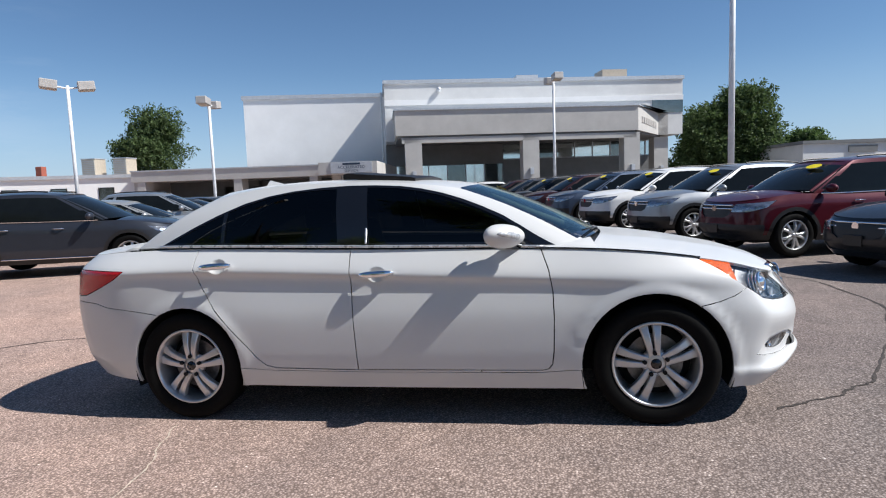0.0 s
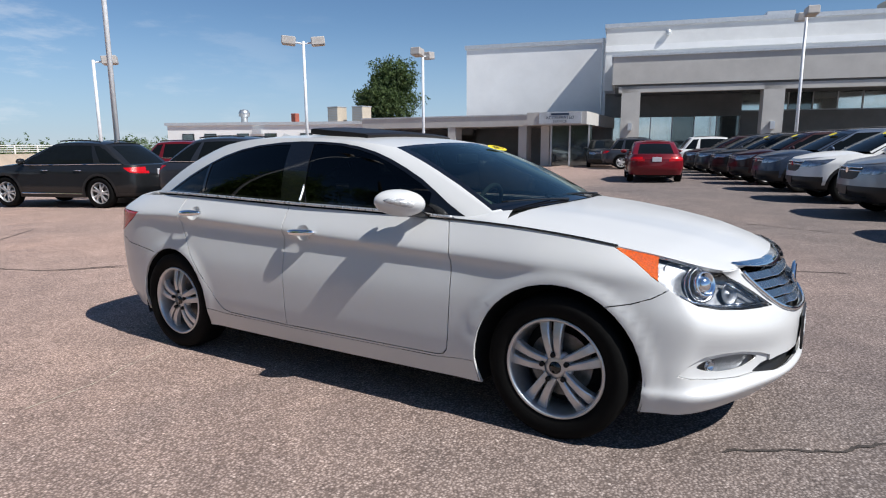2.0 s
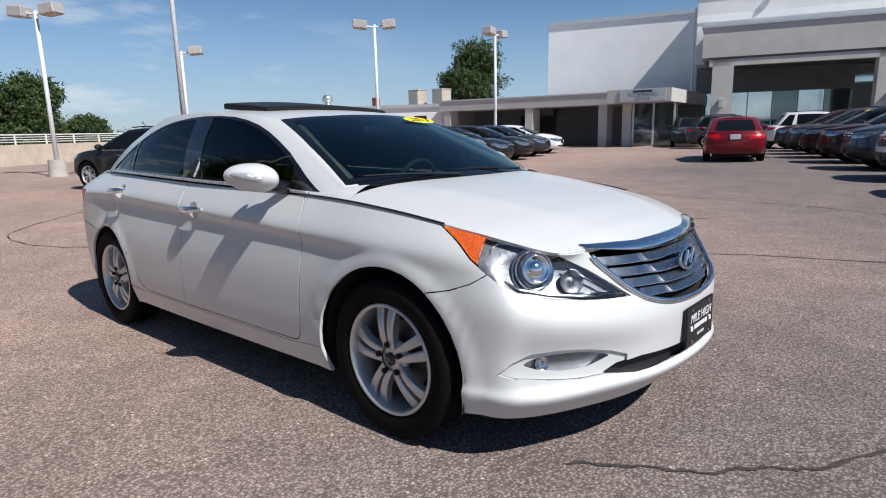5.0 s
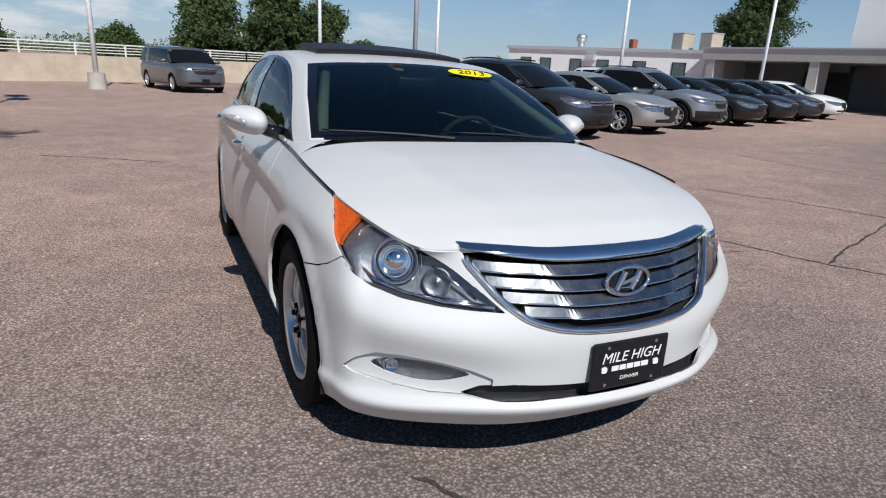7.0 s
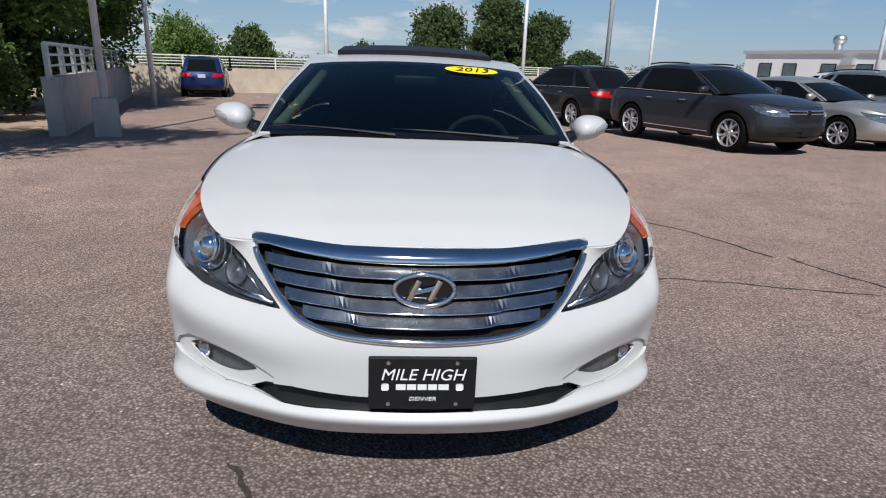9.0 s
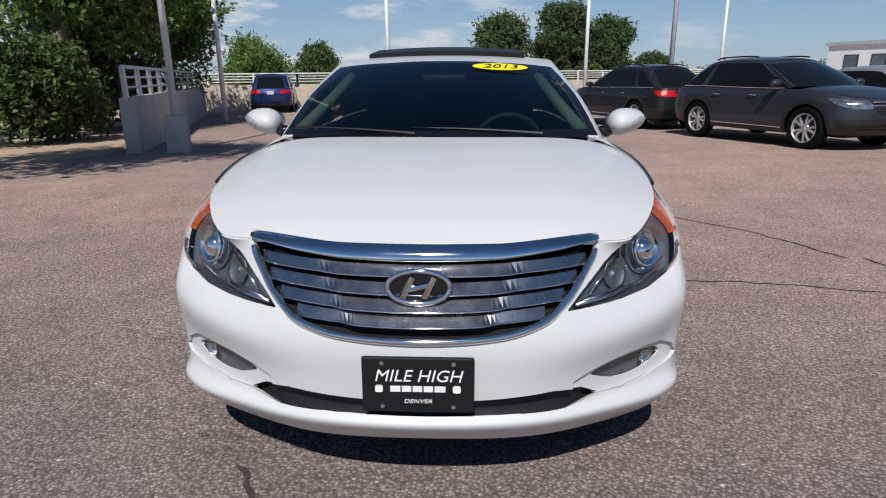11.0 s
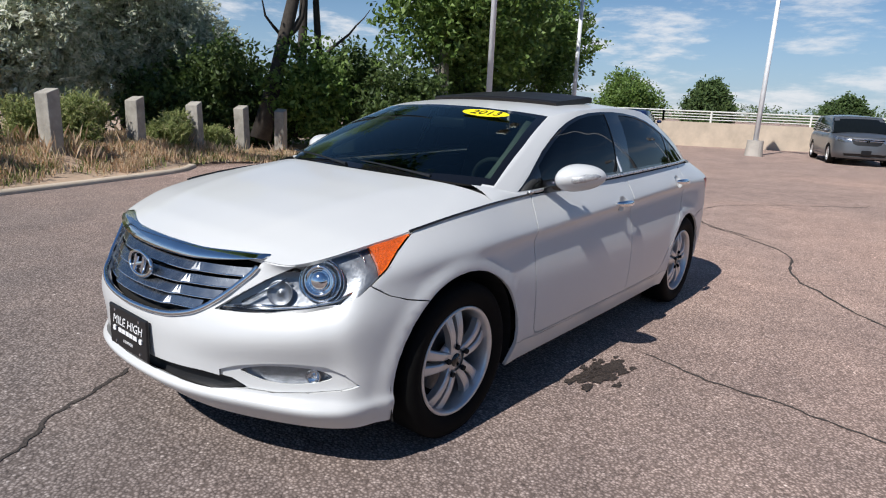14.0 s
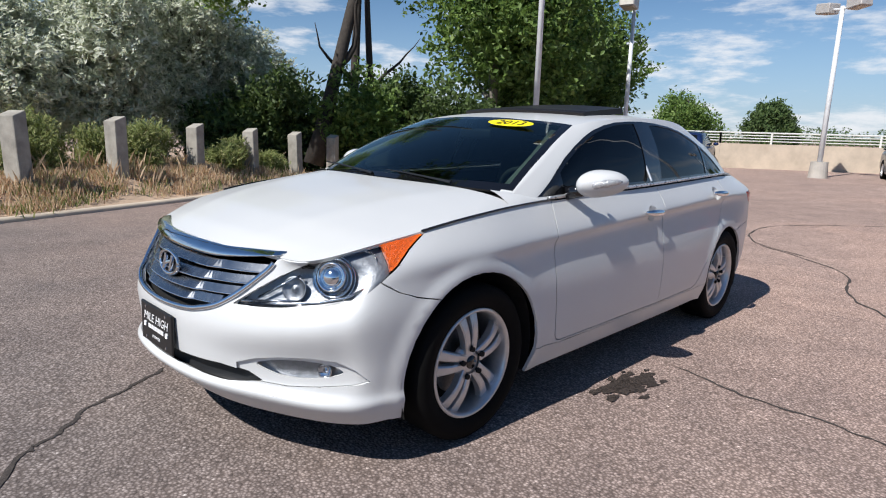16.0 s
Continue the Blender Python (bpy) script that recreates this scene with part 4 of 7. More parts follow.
        bmesh.ops.transform(b2, matrix=Matrix.Translation((2.050, sg * .705, .405)) @ Vector((.8, sg * .55, 0)).to_track_quat('Y', 'Z').to_matrix().to_4x4(), verts=b2.verts)
        part("fog_bulb", b2, LAMP_CHROME, fogl, "small chrome fog bulb bowl", True)
        aim = Vector((.78, sg * .55, .22)).to_track_quat('Y', 'Z').to_matrix().to_4x4()

        def bowl(nm, at_, prof, material, lab):
            b2 = lathe_bm(prof, 32)
            bmesh.ops.transform(b2, matrix=Matrix.Translation(at_) @ aim, verts=b2.verts)
            return part(nm, b2, material, head, lab, True)
        bowl("projector_bowl", (1.996, sg * .676, .738), [(.072, .010), (.075, .017), (.070, .019), (.062, .004), (.048, -.006)], LAMP_CHROME, "round chrome bowl")
        bowl("projector", (2.012, sg * .686, .745), [(.052, .0), (.055, .016), (.049, .022), (.044, .008), (.036, .006), (.034, .014), (.026, .023), (.012, .029), (.0005, .030)], CHROME, "round projector lens")
        bowl("high_beam", (2.100, sg * .578, .690), [(.044, .004), (.047, .010), (.040, .006), (.020, -.006), (.008, .004), (.0005, .008)], LAMP_BACK, "small silver high beam bowl")
        bowl("signal_bowl", (1.886, sg * .728, .794), [(.040, .002), (.042, .008), (.038, .006), (.028, -.006), (.014, -.012), (.0005, -.014)], SIGNAL_FACET, "faceted signal bowl")
        bowl("signal_bulb", (1.888, sg * .730, .794), [(.011, -.006), (.011, .002), (.007, .008), (.0005, .010)], SIGNAL_BULB, "orange signal bulb")
        bowl("trim_ring", (1.986, sg * .668, .732), [(.081, .008), (.084, .013), (.081, .016), (.077, .011)], LAMP_CHROME, "thin chrome ring")
        for strip in ([(2.215, .498, .655), (2.16, .552, .700), (2.10, .606, .742)], [(2.06, .640, .700), (2.045, .668, .660), (2.03, .70, .645)], [(1.965, .706, .800), (1.925, .745, .765), (1.905, .772, .722)], [(2.235, .478, .640), (2.17, .560, .648), (2.11, .625, .650)]):
            part("chrome_strip", tube_bm([(x - .016, sg * (y - .012), z) for x, y, z in strip], .0042, 6), LAMP_CHROME, head, "thin chrome trim line", True)
        rim_pts = [(2.258, .455, .638), (2.16, .585, .640), (2.07, .682, .652), (2.0, .755, .676), (1.93, .792, .714)]
        b2 = tube_bm([(x - .014, sg * (y - .012), z) for x, y, z in rim_pts], .006, 6)
        part("chrome_rim", b2, LAMP_CHROME, head, "thin chrome lower edge", True)
    lay_front = ring[:, :4 * PU]

    def nose(y, z, back=0.0):
        d = (np.abs(lay_front[:, :, 1] - abs(y)) * 1.0) ** 2 + (lay_front[:, :, 2] - z) ** 2
        w = 1 / (d.ravel() + 1e-5) ** 2
        return float((lay_front[:, :, 0].ravel() * w).sum() / w.sum()) - back
    yy_ = np.linspace(-.5, .5, 21)
    lines = {}

    def nose_line(y, z):
        if z not in lines:
            lines[z] = np.polyfit(yy_ ** 2, [nose(a, z) for a in yy_], 2)
        return float(np.polyval(lines[z], y * y))
    # grille: dark back, slats, frame, chrome bar, emblem
    gr = panel("grille", bins["grille"], lay, GLOSS_BLACK, car, "chrome-framed grille with slats", gap=-.004, offset=-.055, depth=.02)
    panel("air_slot", bins["slot"], lay, BLACK, car, "black lower air intake", gap=-.004, offset=-.04, depth=.02)
    edge = [(.508, .780), (.497, .755), (.465, .712), (.432, .672), (.395, .638), (.355, .612), (.30, .594), (.24, .581), (.16, .574), (.08, .571), (0, .570)]
    ys = [(y, z) for y, z in edge] + [(-y, z) for y, z in edge[-2::-1]]
    b2 = tube_bm([tuple(v) for v in spline([(nose(y, z) + .004, y, z) for y, z in ys], 3)], .0105, 8)
    part("grille_frame", b2, CHROME, gr, "bright chrome grille frame", True)
    b2 = bmesh.new()
    rows = []
    for y in np.linspace(-.52, .52, 41):
        h = .040 * (1 - .72 * (abs(y) / .52) ** 2.5)
        zt = .806 + .013 * max(0.0, abs(y) / .52 - .45) / .55
        x0 = nose_line(y, .80)
        x1 = nose_line(y, .768)
        rows.append([b2.verts.new(p) for p in ((x0 - .03, y, zt + .001), (x0 + .002, y, zt), (x0 + .014, y, zt - .010), (x1 + .012, y, zt - h * .75), (x1 + .002, y, zt - h), (x1 - .03, y, zt - h))])
    for a, b in zip(rows, rows[1:]):
        for k in range(5):
            b2.faces.new((a[k], b[k], b[k + 1], a[k + 1]))
    for r in (rows[0], rows[-1]):
        b2.faces.new(r)
    bmesh.ops.recalc_face_normals(b2, faces=b2.faces)
    part("chrome_bar", b2, CHROME, gr, "wide bright chrome bar", True)
    for z, half in ((.740, .482), (.697, .452), (.654, .410), (.613, .352)):
        b2 = bmesh.new()
        rows = []
        for y in np.linspace(-half, half, 61):
            x0 = nose_line(y, z)
            zz = z + .010 * (abs(y) / half) ** 2
            kink = .014 * (.5 + .5 * math.tanh((abs(y) / half - .56) * 28))
            rows.append([b2.verts.new(p) for p in ((x0 - .050, y, zz + .015), (x0 - .034, y, zz + .016 + kink * .2), (x0 - .005 - kink, y, zz - .008), (x0 - .008 - kink, y, zz - .014), (x0 - .050, y, zz - .012))])
        for a, b in zip(rows, rows[1:]):
            for k in range(4):
                b2.faces.new((a[k], b[k], b[k + 1], a[k + 1]))
        for r in (rows[0], rows[-1]):
            b2.faces.new(r)
        bmesh.ops.recalc_face_normals(b2, faces=b2.faces)
        sl = part("slat", b2, GUNMETAL, gr, "grey metallic slat", False)
        lip = []
        for y in np.linspace(-half, half, 41):
            kink = .014 * (.5 + .5 * math.tanh((abs(y) / half - .56) * 28))
            lip.append((nose_line(y, z) - .005 - kink, y, z + .010 * (abs(y) / half) ** 2 - .011))
        part("slat_lip", tube_bm(lip, .0032, 6), CHROME, sl, "thin chrome lip", True)
    b2 = bmesh.new()
    ring_pts = [(nose(0, .71) + .012 - .06 * (.049 * math.sin(a)) - .5 * (.09 * math.cos(a)) ** 2, .086 * math.cos(a), .712 + .046 * math.sin(a)) for a in np.linspace(0, 2 * math.pi, 36)]
    tube_bm(ring_pts, .0075, 8, b2)
    em = part("emblem", b2, CHROME, gr, "oval chrome badge", True)
    b2 = bmesh.new()
    disc = [b2.verts.new((p[0] - .006, p[1], p[2])) for p in ring_pts[:-1]]
    b2.faces.new(disc)
    part("badge_back", b2, GLOSS_BLACK, em)
    for dy in (-.030, .030):
        b2 = tube_bm([(nose(0, .71) + .010, dy - .014, .682), (nose(0, .71) + .010, dy + .014, .742)], .0105, 8)
        part("badge_bar", b2, CHROME, em)
    b2 = tube_bm([(nose(0, .71) + .010, -.030, .704), (nose(0, .71) + .010, .030, .720)], .0085, 8)
    part("badge_bar", b2, CHROME, em)
    # dealer plate
    px = 2.388
    b2 = box_bm((px - .012, -.155, .366), (px, .155, .532), .006, 2)
    pl = part("front_plate", b2, PLATE_BLACK, car, "black dealer plate with white lettering")
    for dy in (-.098, .098):
        for z in (.385, .514):
            part("bolt", cyl_bm((px, dy, z), (px + .003, dy, z), .006, None, 12), CHROME, pl)

    def words(text, size, z, slant=.12, y=0, mat_=LETTER, stretch=1.0, parent=pl):
        cu = bpy.data.curves.new("lettering", 'FONT')
        cu.body, cu.size, cu.align_x, cu.align_y, cu.shear, cu.extrude = text, size, 'CENTER', 'CENTER', slant, .0006
        cu.resolution_u = 3
        ob = bpy.data.objects.new("lettering", cu)
        scene.collection.objects.link(ob)
        me = bpy.data.meshes.new_from_object(ob.evaluated_get(bpy.context.evaluated_depsgraph_get()))
        bpy.data.objects.remove(ob)
        me.materials.append(mat_)
        o = new("lettering", me)
        o.parent = parent
        return o
    up = Matrix(((0, 0, 1, 0), (1, 0, 0, 0), (0, 1, 0, 0), (0, 0, 0, 1)))
    for text, size, z, st in (("MILE HIGH", .050, .476, 1.02), ("DENVER", .017, .401, 1.25)):
        o = words(text, size, z, .24)
        o.matrix_local = Matrix.Translation((px + .0015, 0, z)) @ up @ Matrix.Diagonal((st, 1, 1, 1))
    for y0, y1 in ((-.076, -.048), (-.044, -.018), (-.014, .012), (.016, .042), (.046, .076)):
        part("mark", box_bm((px, y0, .430), (px + .002, y1, .447)), LETTER, pl, "plain white bar")
    for y in (-.107, .107):
        part("mark", box_bm((px, y - .011, .429), (px + .002, y + .011, .449), .004), LETTER, pl, "plain white square")
    bm.free()

    # ---- hood ----
    e6 = smooth_loft(SEDAN_ROWS, PU, PV)[-1]
    k3 = 3 * PU
    side_edge = np.array([p for p in e6[k3 - 2:7 * PU] if p[0] > 1.085])
    T, S = 30, 26
    ids = np.linspace(0, len(side_edge) - 1, T)
    se = np.array([[np.interp(i, range(len(side_edge)), side_edge[:, c]) for c in range(3)] for i in ids])
    cx_f, cx_r = 2.215, 1.205
    yc = se[0, 1]
    hood = np.zeros((S, T, 3))
    for i, s in enumerate(np.linspace(0, 1, S)):
        fx = np.interp(s * yc, e6[:k3 + 1, 1], e6[:k3 + 1, 0])
        rx = cx_r + (se[-1, 0] - cx_r) * s ** 2.4
        for j in range(T):
            tau = (se[0, 0] - se[j, 0]) / (se[0, 0] - se[-1, 0])
            x = fx + (rx - fx) * tau
            xc = cx_f + (cx_r - cx_f) * tau
            zc = np.interp(-xc, [-2.215, -2.12, -1.95, -1.7, -1.45, -1.205], [.808, .856, .912, .966, 1.005, 1.034])
            y = s * se[j, 1]
            z = se[j, 2] + (zc - se[j, 2]) * (1 - s ** (2.3 + 3.4 * tau ** 3))
            ridge = .62 - .16 * (1 - tau)
            z += .0045 * math.exp(-((s - ridge) / .085) ** 2) * min(1, 3 * tau) * min(1, 4 * (1 - tau))
            hood[i, j] = (x, y, z)
    hood[0, :, 1] = 0
    hb = grid_bm(hood, (1.7, 0, -3))
    hl_ = hb.verts.layers.float_vector["nrm"]
    for v in hb.verts:
        if abs(v.co.y) < 1e-4:
            w = Vector(v[hl_])
            w.y = 0
            v[hl_] = w
    hb.verts.index_update()
    panel("hood", list(hb.faces), hl_, WHITE, car, "white hood with two soft ridges", gap=.0042)
    hb.free()

    # ---- glasshouse ----
    def arc(x0, z0, corner, nseg):
        s = np.linspace(0, 1, nseg, endpoint=False)
        return np.stack([x0 + (corner[0] - x0) * s ** 2.2, corner[1] * s, z0 + (corner[2] - z0) * s ** 2.2], 1)
    base_side = spline([(1.05, .735, 1.022), (.90, .793, .992), (.60, .80, 1.004), (.30, .805, 1.015), (-.25, .812, 1.036), (-1.0, .80, 1.066), (-1.45, .765, 1.078), (-1.80, .69, 1.078)], 10)
    roof_side = spline([(.352, .598, 1.356), (.23, .618, 1.378), (.10, .630, 1.396), (-.05, .636, 1.411), (-.30, .640, 1.428), (-.75, .628, 1.436), (-1.06, .598, 1.412), (-1.26, .56, 1.380)], 10)
    nf = 14
    base = np.vstack([arc(1.20, 1.037, base_side[0], nf), base_side, arc(-1.99, 1.092, base_side[-1], nf)[::-1]])
    top = np.vstack([arc(.43, 1.388, roof_side[0], nf), roof_side, arc(-1.33, 1.440, roof_side[-1], nf)[::-1]])
    nV = 14
    gh = np.zeros((nV + 1, len(base), 3))
    for i in range(nV + 1):
        gh[i] = base + (top - base) * (i / nV)
    gn = grid_normals(gh)
    if ((gh - np.array((0, 0, .6))) * gn).sum() < 0:
        gn = -gn
    for i in range(nV + 1):
        gh[i] += gn[i] * .024 * math.sin(math.pi * i / nV)
    gh[:, 0, 1] = gh[:, -1, 1] = 0
    gb = grid_bm(gh, (0, 0, .6))
    gl = gb.verts.layers.float_vector["nrm"]
    for v in gb.verts:
        if abs(v.co.y) < 1e-4:
            w = Vector(v[gl])
            w.y = 0
            v[gl] = w
    dlo = [(.915, 0, 1.002), (.80, 0, 1.006), (.30, 0, 1.029), (-.25, 0, 1.049), (-1.0, 0, 1.078), (-1.45, 0, 1.090), (-1.60, 0, 1.088), (-1.50, 0, 1.135), (-1.36, 0, 1.20), (-1.20, 0, 1.268), (-1.02, 0, 1.333), (-.85, 0, 1.372), (-.69, 0, 1.394), (-.50, 0, 1.406), (-.32, 0, 1.408), (-.15, 0, 1.401), (.0, 0, 1.388), (.13, 0, 1.366), (.26, 0, 1.333), (.38, 0, 1.292), (.50, 0, 1.242), (.62, 0, 1.184), (.72, 0, 1.122), (.80, 0, 1.068), (.88, 0, 1.020)]
    pane_f = [(.70, 0, 1.026), (.30, 0, 1.043), (-.175, 0, 1.060), (-.205, 0, 1.390), (-.14, 0, 1.387), (.0, 0, 1.373), (.13, 0, 1.350), (.26, 0, 1.316), (.38, 0, 1.273), (.50, 0, 1.222), (.62, 0, 1.162), (.70, 0, 1.112)]
    pane_r = [(-.37, 0, 1.068), (-1.0, 0, 1.090), (-1.125, 0, 1.093), (-1.125, 0, 1.283), (-1.02, 0, 1.318), (-.85, 0, 1.361), (-.69, 0, 1.383), (-.50, 0, 1.392), (-.40, 0, 1.390)]
    pane_q = [(-1.15, 0, 1.094), (-1.45, 0, 1.103), (-1.55, 0, 1.100), (-1.48, 0, 1.130), (-1.34, 0, 1.195), (-1.15, 0, 1.273)]
    ws_way, rw_way = (.55, 0, .83), (-.5, 0, .86)
    ws_out = [(1.20, -.02, 1.030), (1.17, .35, 1.030), (1.03, .732, 1.018), (.70, .676, 1.174), (.350, .592, 1.347), (.42, .30, 1.372), (.435, -.02, 1.382)]
    ws_in = [(1.165, -.02, 1.052), (1.135, .35, 1.050), (1.0, .690, 1.042), (.70, .634, 1.180), (.395, .552, 1.330), (.455, .28, 1.352), (.47, -.02, 1.362)]
    rw_out = [(-1.97, -.02, 1.105), (-1.93, .35, 1.105), (-1.80, .60, 1.095), (-1.33, .485, 1.362), (-1.36, .25, 1.41), (-1.37, -.02, 1.42)]
    sidep = lambda p: p.y > .5 and p.x < 1.0
    for o in (dlo, pane_f, pane_r, pane_q):
        cut_outline(gb, o, side, sidep)
    for o in (ws_out, ws_in):
        cut_outline(gb, o, ws_way, lambda p: p.x > .25)
    cut_outline(gb, rw_out, rw_way, lambda p: p.x < -1.2)
    gb.verts.index_update()
    bins = {}
    for f in gb.faces:
        c = f.calc_center_median()
        if c.x > .25 and inside(c, ws_out, ws_way) and c.y < .72:
            k = "ws" if inside(c, ws_in, ws_way) else "frit"
        elif c.x < -1.2 and c.y < .62 and inside(c, rw_out, rw_way):
            k = "rw"
        elif inside(c, dlo, side) and c.y > .5:
            k = "pf" if inside(c, pane_f, side) else "pr" if inside(c, pane_r, side) else "pq" if inside(c, pane_q, side) else "trim"
        elif c.x > .62 and c.z < 1.065 and c.y < .70:
            k = "frit"
        else:
            k = "pillar"
        bins.setdefault(k, []).append(f)
    panel("roof_rail", bins["pillar"], gl, WHITE, car, gap=0, depth=.02)
    ws = panel("windshield", bins["ws"], gl, GLASS_WS, car, "dark tinted windshield", gap=0, depth=.004)
    panel("windshield_border", bins["frit"], gl, GLOSS_BLACK, ws, "black windshield border", gap=.0, depth=.01)
    panel("rear_window", bins["rw"], gl, GLASS_DARK, car, gap=.002, depth=.01)
    for s in ("left", "right"):
        tr = panel("window_trim", bins["trim"], gl, GLOSS_BLACK, car, "gloss black window surround and pillar", sides=s, gap=0, depth=.01, offset=.001)
        panel("front_window", bins["pf"], gl, GLASS_DARK, doors["front_door", s], "dark tinted glass", sides=s, gap=0, depth=.004, offset=-.003)
        panel("rear_window", bins["pr"], gl, GLASS_DARK, doors["rear_door", s], "dark tinted glass", sides=s, gap=0, depth=.004, offset=-.003)
        panel("quarter_window", bins["pq"], gl, GLASS_DARK, car, "dark tinted glass", sides=s, gap=0, depth=.004, offset=-.003)
        sg = 1 if s == "left" else -1
        # bright strip along the belt, on to the lamp along the hood's edge
        belt = [(p[0], sg * (p[1] + .010), p[2] + .006) for p in base_side[12:] if p[0] > -1.62]
        b2 = tube_bm(belt, .009, 6)
        part("belt_moulding", b2, BELT_METAL, car, "bright belt moulding", True)
        he = [(p[0], sg * (p[1] + .002), p[2] + .004) for p in e6[4 * PU:7 * PU] if .80 < p[0] < 1.71]
        part("hood_strip", tube_bm(he, .0052, 6), GLOSS_BLACK, car, "black strip along the hood edge", True)
        part("division_bar", tube_bm([(-1.137, sg * .785, 1.085), (-1.137, sg * .688, 1.272)], .006, 6), BELT_METAL, tr)
        part("division_bar", tube_bm([(-.186, sg * .828, 1.060), (-.212, sg * .645, 1.370)], .007, 6), BELT_METAL, tr)
        # foot of the pillar, between the fender's edge and the windshield's corner
        b2 = bmesh.new()
        lo_ = [p for p in e6[4 * PU:7 * PU] if .84 < p[0] < 1.16]
        up_ = np.array([(1.115, .66, 1.030), (1.05, .735, 1.024), (.97, .770, 1.006), (.90, .794, .994), (.84, .797, .996)])
        rows_ = []
        for i_, p in enumerate(lo_):
            f_ = i_ / (len(lo_) - 1) * 4
            q = np.array([np.interp(f_, range(5), up_[:, c]) for c in range(3)])
            rows_.append([b2.verts.new((*(p[0] + (q[0] - p[0]) * k, sg * (p[1] + (q[1] - p[1]) * k)), p[2] - .004 + (q[2] - p[2] + .004) * k + .010 * math.sin(math.pi * k))) for k in (0, .25, .5, .75, 1)])
        for a_, c_ in zip(rows_, rows_[1:]):
            for k in range(4):
                b2.faces.new((a_[k], a_[k + 1], c_[k + 1], c_[k]) if sg > 0 else (a_[k], c_[k], c_[k + 1], a_[k + 1]))
        bmesh.ops.recalc_face_normals(b2, faces=b2.faces)
        part("pillar_foot", b2, WHITE, car, "white foot of the windshield pillar", True)
        # handles
        for nm, hx, hz in HANDLES:
            q = [(hx + .108 * k, sg * (.897 + .026 * (1 - k ** 4)), hz + .004 * k) for k in np.linspace(-1, 1, 17)]
            rr = [.009 + .012 * (1 - abs(k) ** 3) for k in np.linspace(-1, 1, 17)]
            hb_ = tube_bm(q, rr, 12)
            part("handle", hb_, CHROME, doors[nm, s], "chrome pull handle", True)
            flat = ring.reshape(-1, 3)

            def skin(x, z):
                d = (flat[:, 0] - x) ** 2 + (flat[:, 2] - z) ** 2
                near = np.where((flat[:, 1] > .6) & (d < .03))[0]
                A = np.c_[np.ones(len(near)), flat[near, 0] - x, flat[near, 2] - z, (flat[near, 2] - z) ** 2]
                w = 1 / (d[near] + 2e-4)
                return float(np.linalg.lstsq(A * w[:, None], flat[near, 1] * w, rcond=None)[0][0])
            b2 = bmesh.new()
            loops = []
            for f_, dep in ((1.06, -.0012), (.97, .001), (.85, .008), (.6, .017), (.3, .021)):
                loops.append([b2.verts.new((hx + .058 * f_ * math.cos(a), sg * (skin(hx + .058 * f_ * math.cos(a), hz - .006 + .043 * f_ * math.sin(a)) - dep), hz - .006 + .043 * f_ * math.sin(a))) for a in np.linspace(0, 2 * math.pi, 28, endpoint=False)])
            for a_, c_ in zip(loops, loops[1:]):
                for i_ in range(28):
                    b2.faces.new((a_[i_], a_[(i_ + 1) % 28], c_[(i_ + 1) % 28], c_[i_]))
            b2.faces.new(loops[-1])
            bmesh.ops.recalc_face_normals(b2, faces=b2.faces)
            part("handle_bowl", b2, WHITE, doors[nm, s], "pressed hand recess", True)
        # mirror
        b2 = bmesh.new()
        bmesh.ops.create_uvsphere(b2, u_segments=28, v_segments=18, radius=1)
        for v in b2.verts:
            x, y, z = v.co
            y2 = math.copysign(abs(y) ** .8, y)
            th = (1 - .22 * y2)
            v.co = (.61 + (.125 * x if x > 0 else .07 * x) * th - .035 * y2, .960 + .104 * y2, 1.075 + .066 * z * th + .012 * y2)
            v.co.y *= sg
        if sg < 0:
            bmesh.ops.reverse_faces(b2, faces=b2.faces)
        mi = part("wing_mirror", b2, WHITE, car, "white door mirror with clear turn signal", True)
        b2 = tube_bm([(.728, sg * .900, 1.060), (.722, sg * .925, 1.064), (.708, sg * .965, 1.072), (.678, sg * 1.008, 1.082), (.636, sg * 1.042, 1.090), (.612, sg * 1.052, 1.092)], [.008, .020, .024, .022, .014, .006], 10)
        part("turn_signal", b2, SIGNAL_CLEAR, mi, "clear strip of turn signal", True)
        part("mirror_arm", tube_bm([(.70, sg * .80, 1.015), (.66, sg * .86, 1.03), (.62, sg * .90, 1.045)], [.035, .032, .03], 10), GLOSS_BLACK, mi, "black mirror foot", True)
        b2 = bmesh.new()
        bmesh.ops.create_circle(b2, cap_ends=True, segments=20, radius=1, matrix=Matrix.Translation((.545, sg * .95, 1.078)) @ Matrix.Rotation(math.pi / 2, 4, 'Y') @ Matrix.Diagonal((.05, .085, 1, 1)))
        part("mirror_glass", b2, CHROME, mi)
    gb.free()
    # roof
    T, S = 40, 20
    rs = np.array([[np.interp(i, range(len(roof_side)), roof_side[:, c]) for c in range(3)] for i in np.linspace(0, len(roof_side) - 1, T)])
    roof = np.zeros((S, T, 3))
    for i, s in enumerate(np.linspace(0, 1, S)):
        fx = .43 + (rs[0, 0] - .43) * s ** 2.2
        rx = -1.33 + (rs[-1, 0] + 1.33) * s ** 2.2
        for j in range(T):
            tau = (rs[0, 0] - rs[j, 0]) / (rs[0, 0] - rs[-1, 0])
            x = fx + (rx - fx) * tau
            xc = .43 - 1.76 * tau
            zc = np.interp(-xc, [-.43, -.25, 0, .3, .7, 1.0, 1.2, 1.33], [1.388, 1.416, 1.442, 1.462, 1.472, 1.466, 1.453, 1.440])
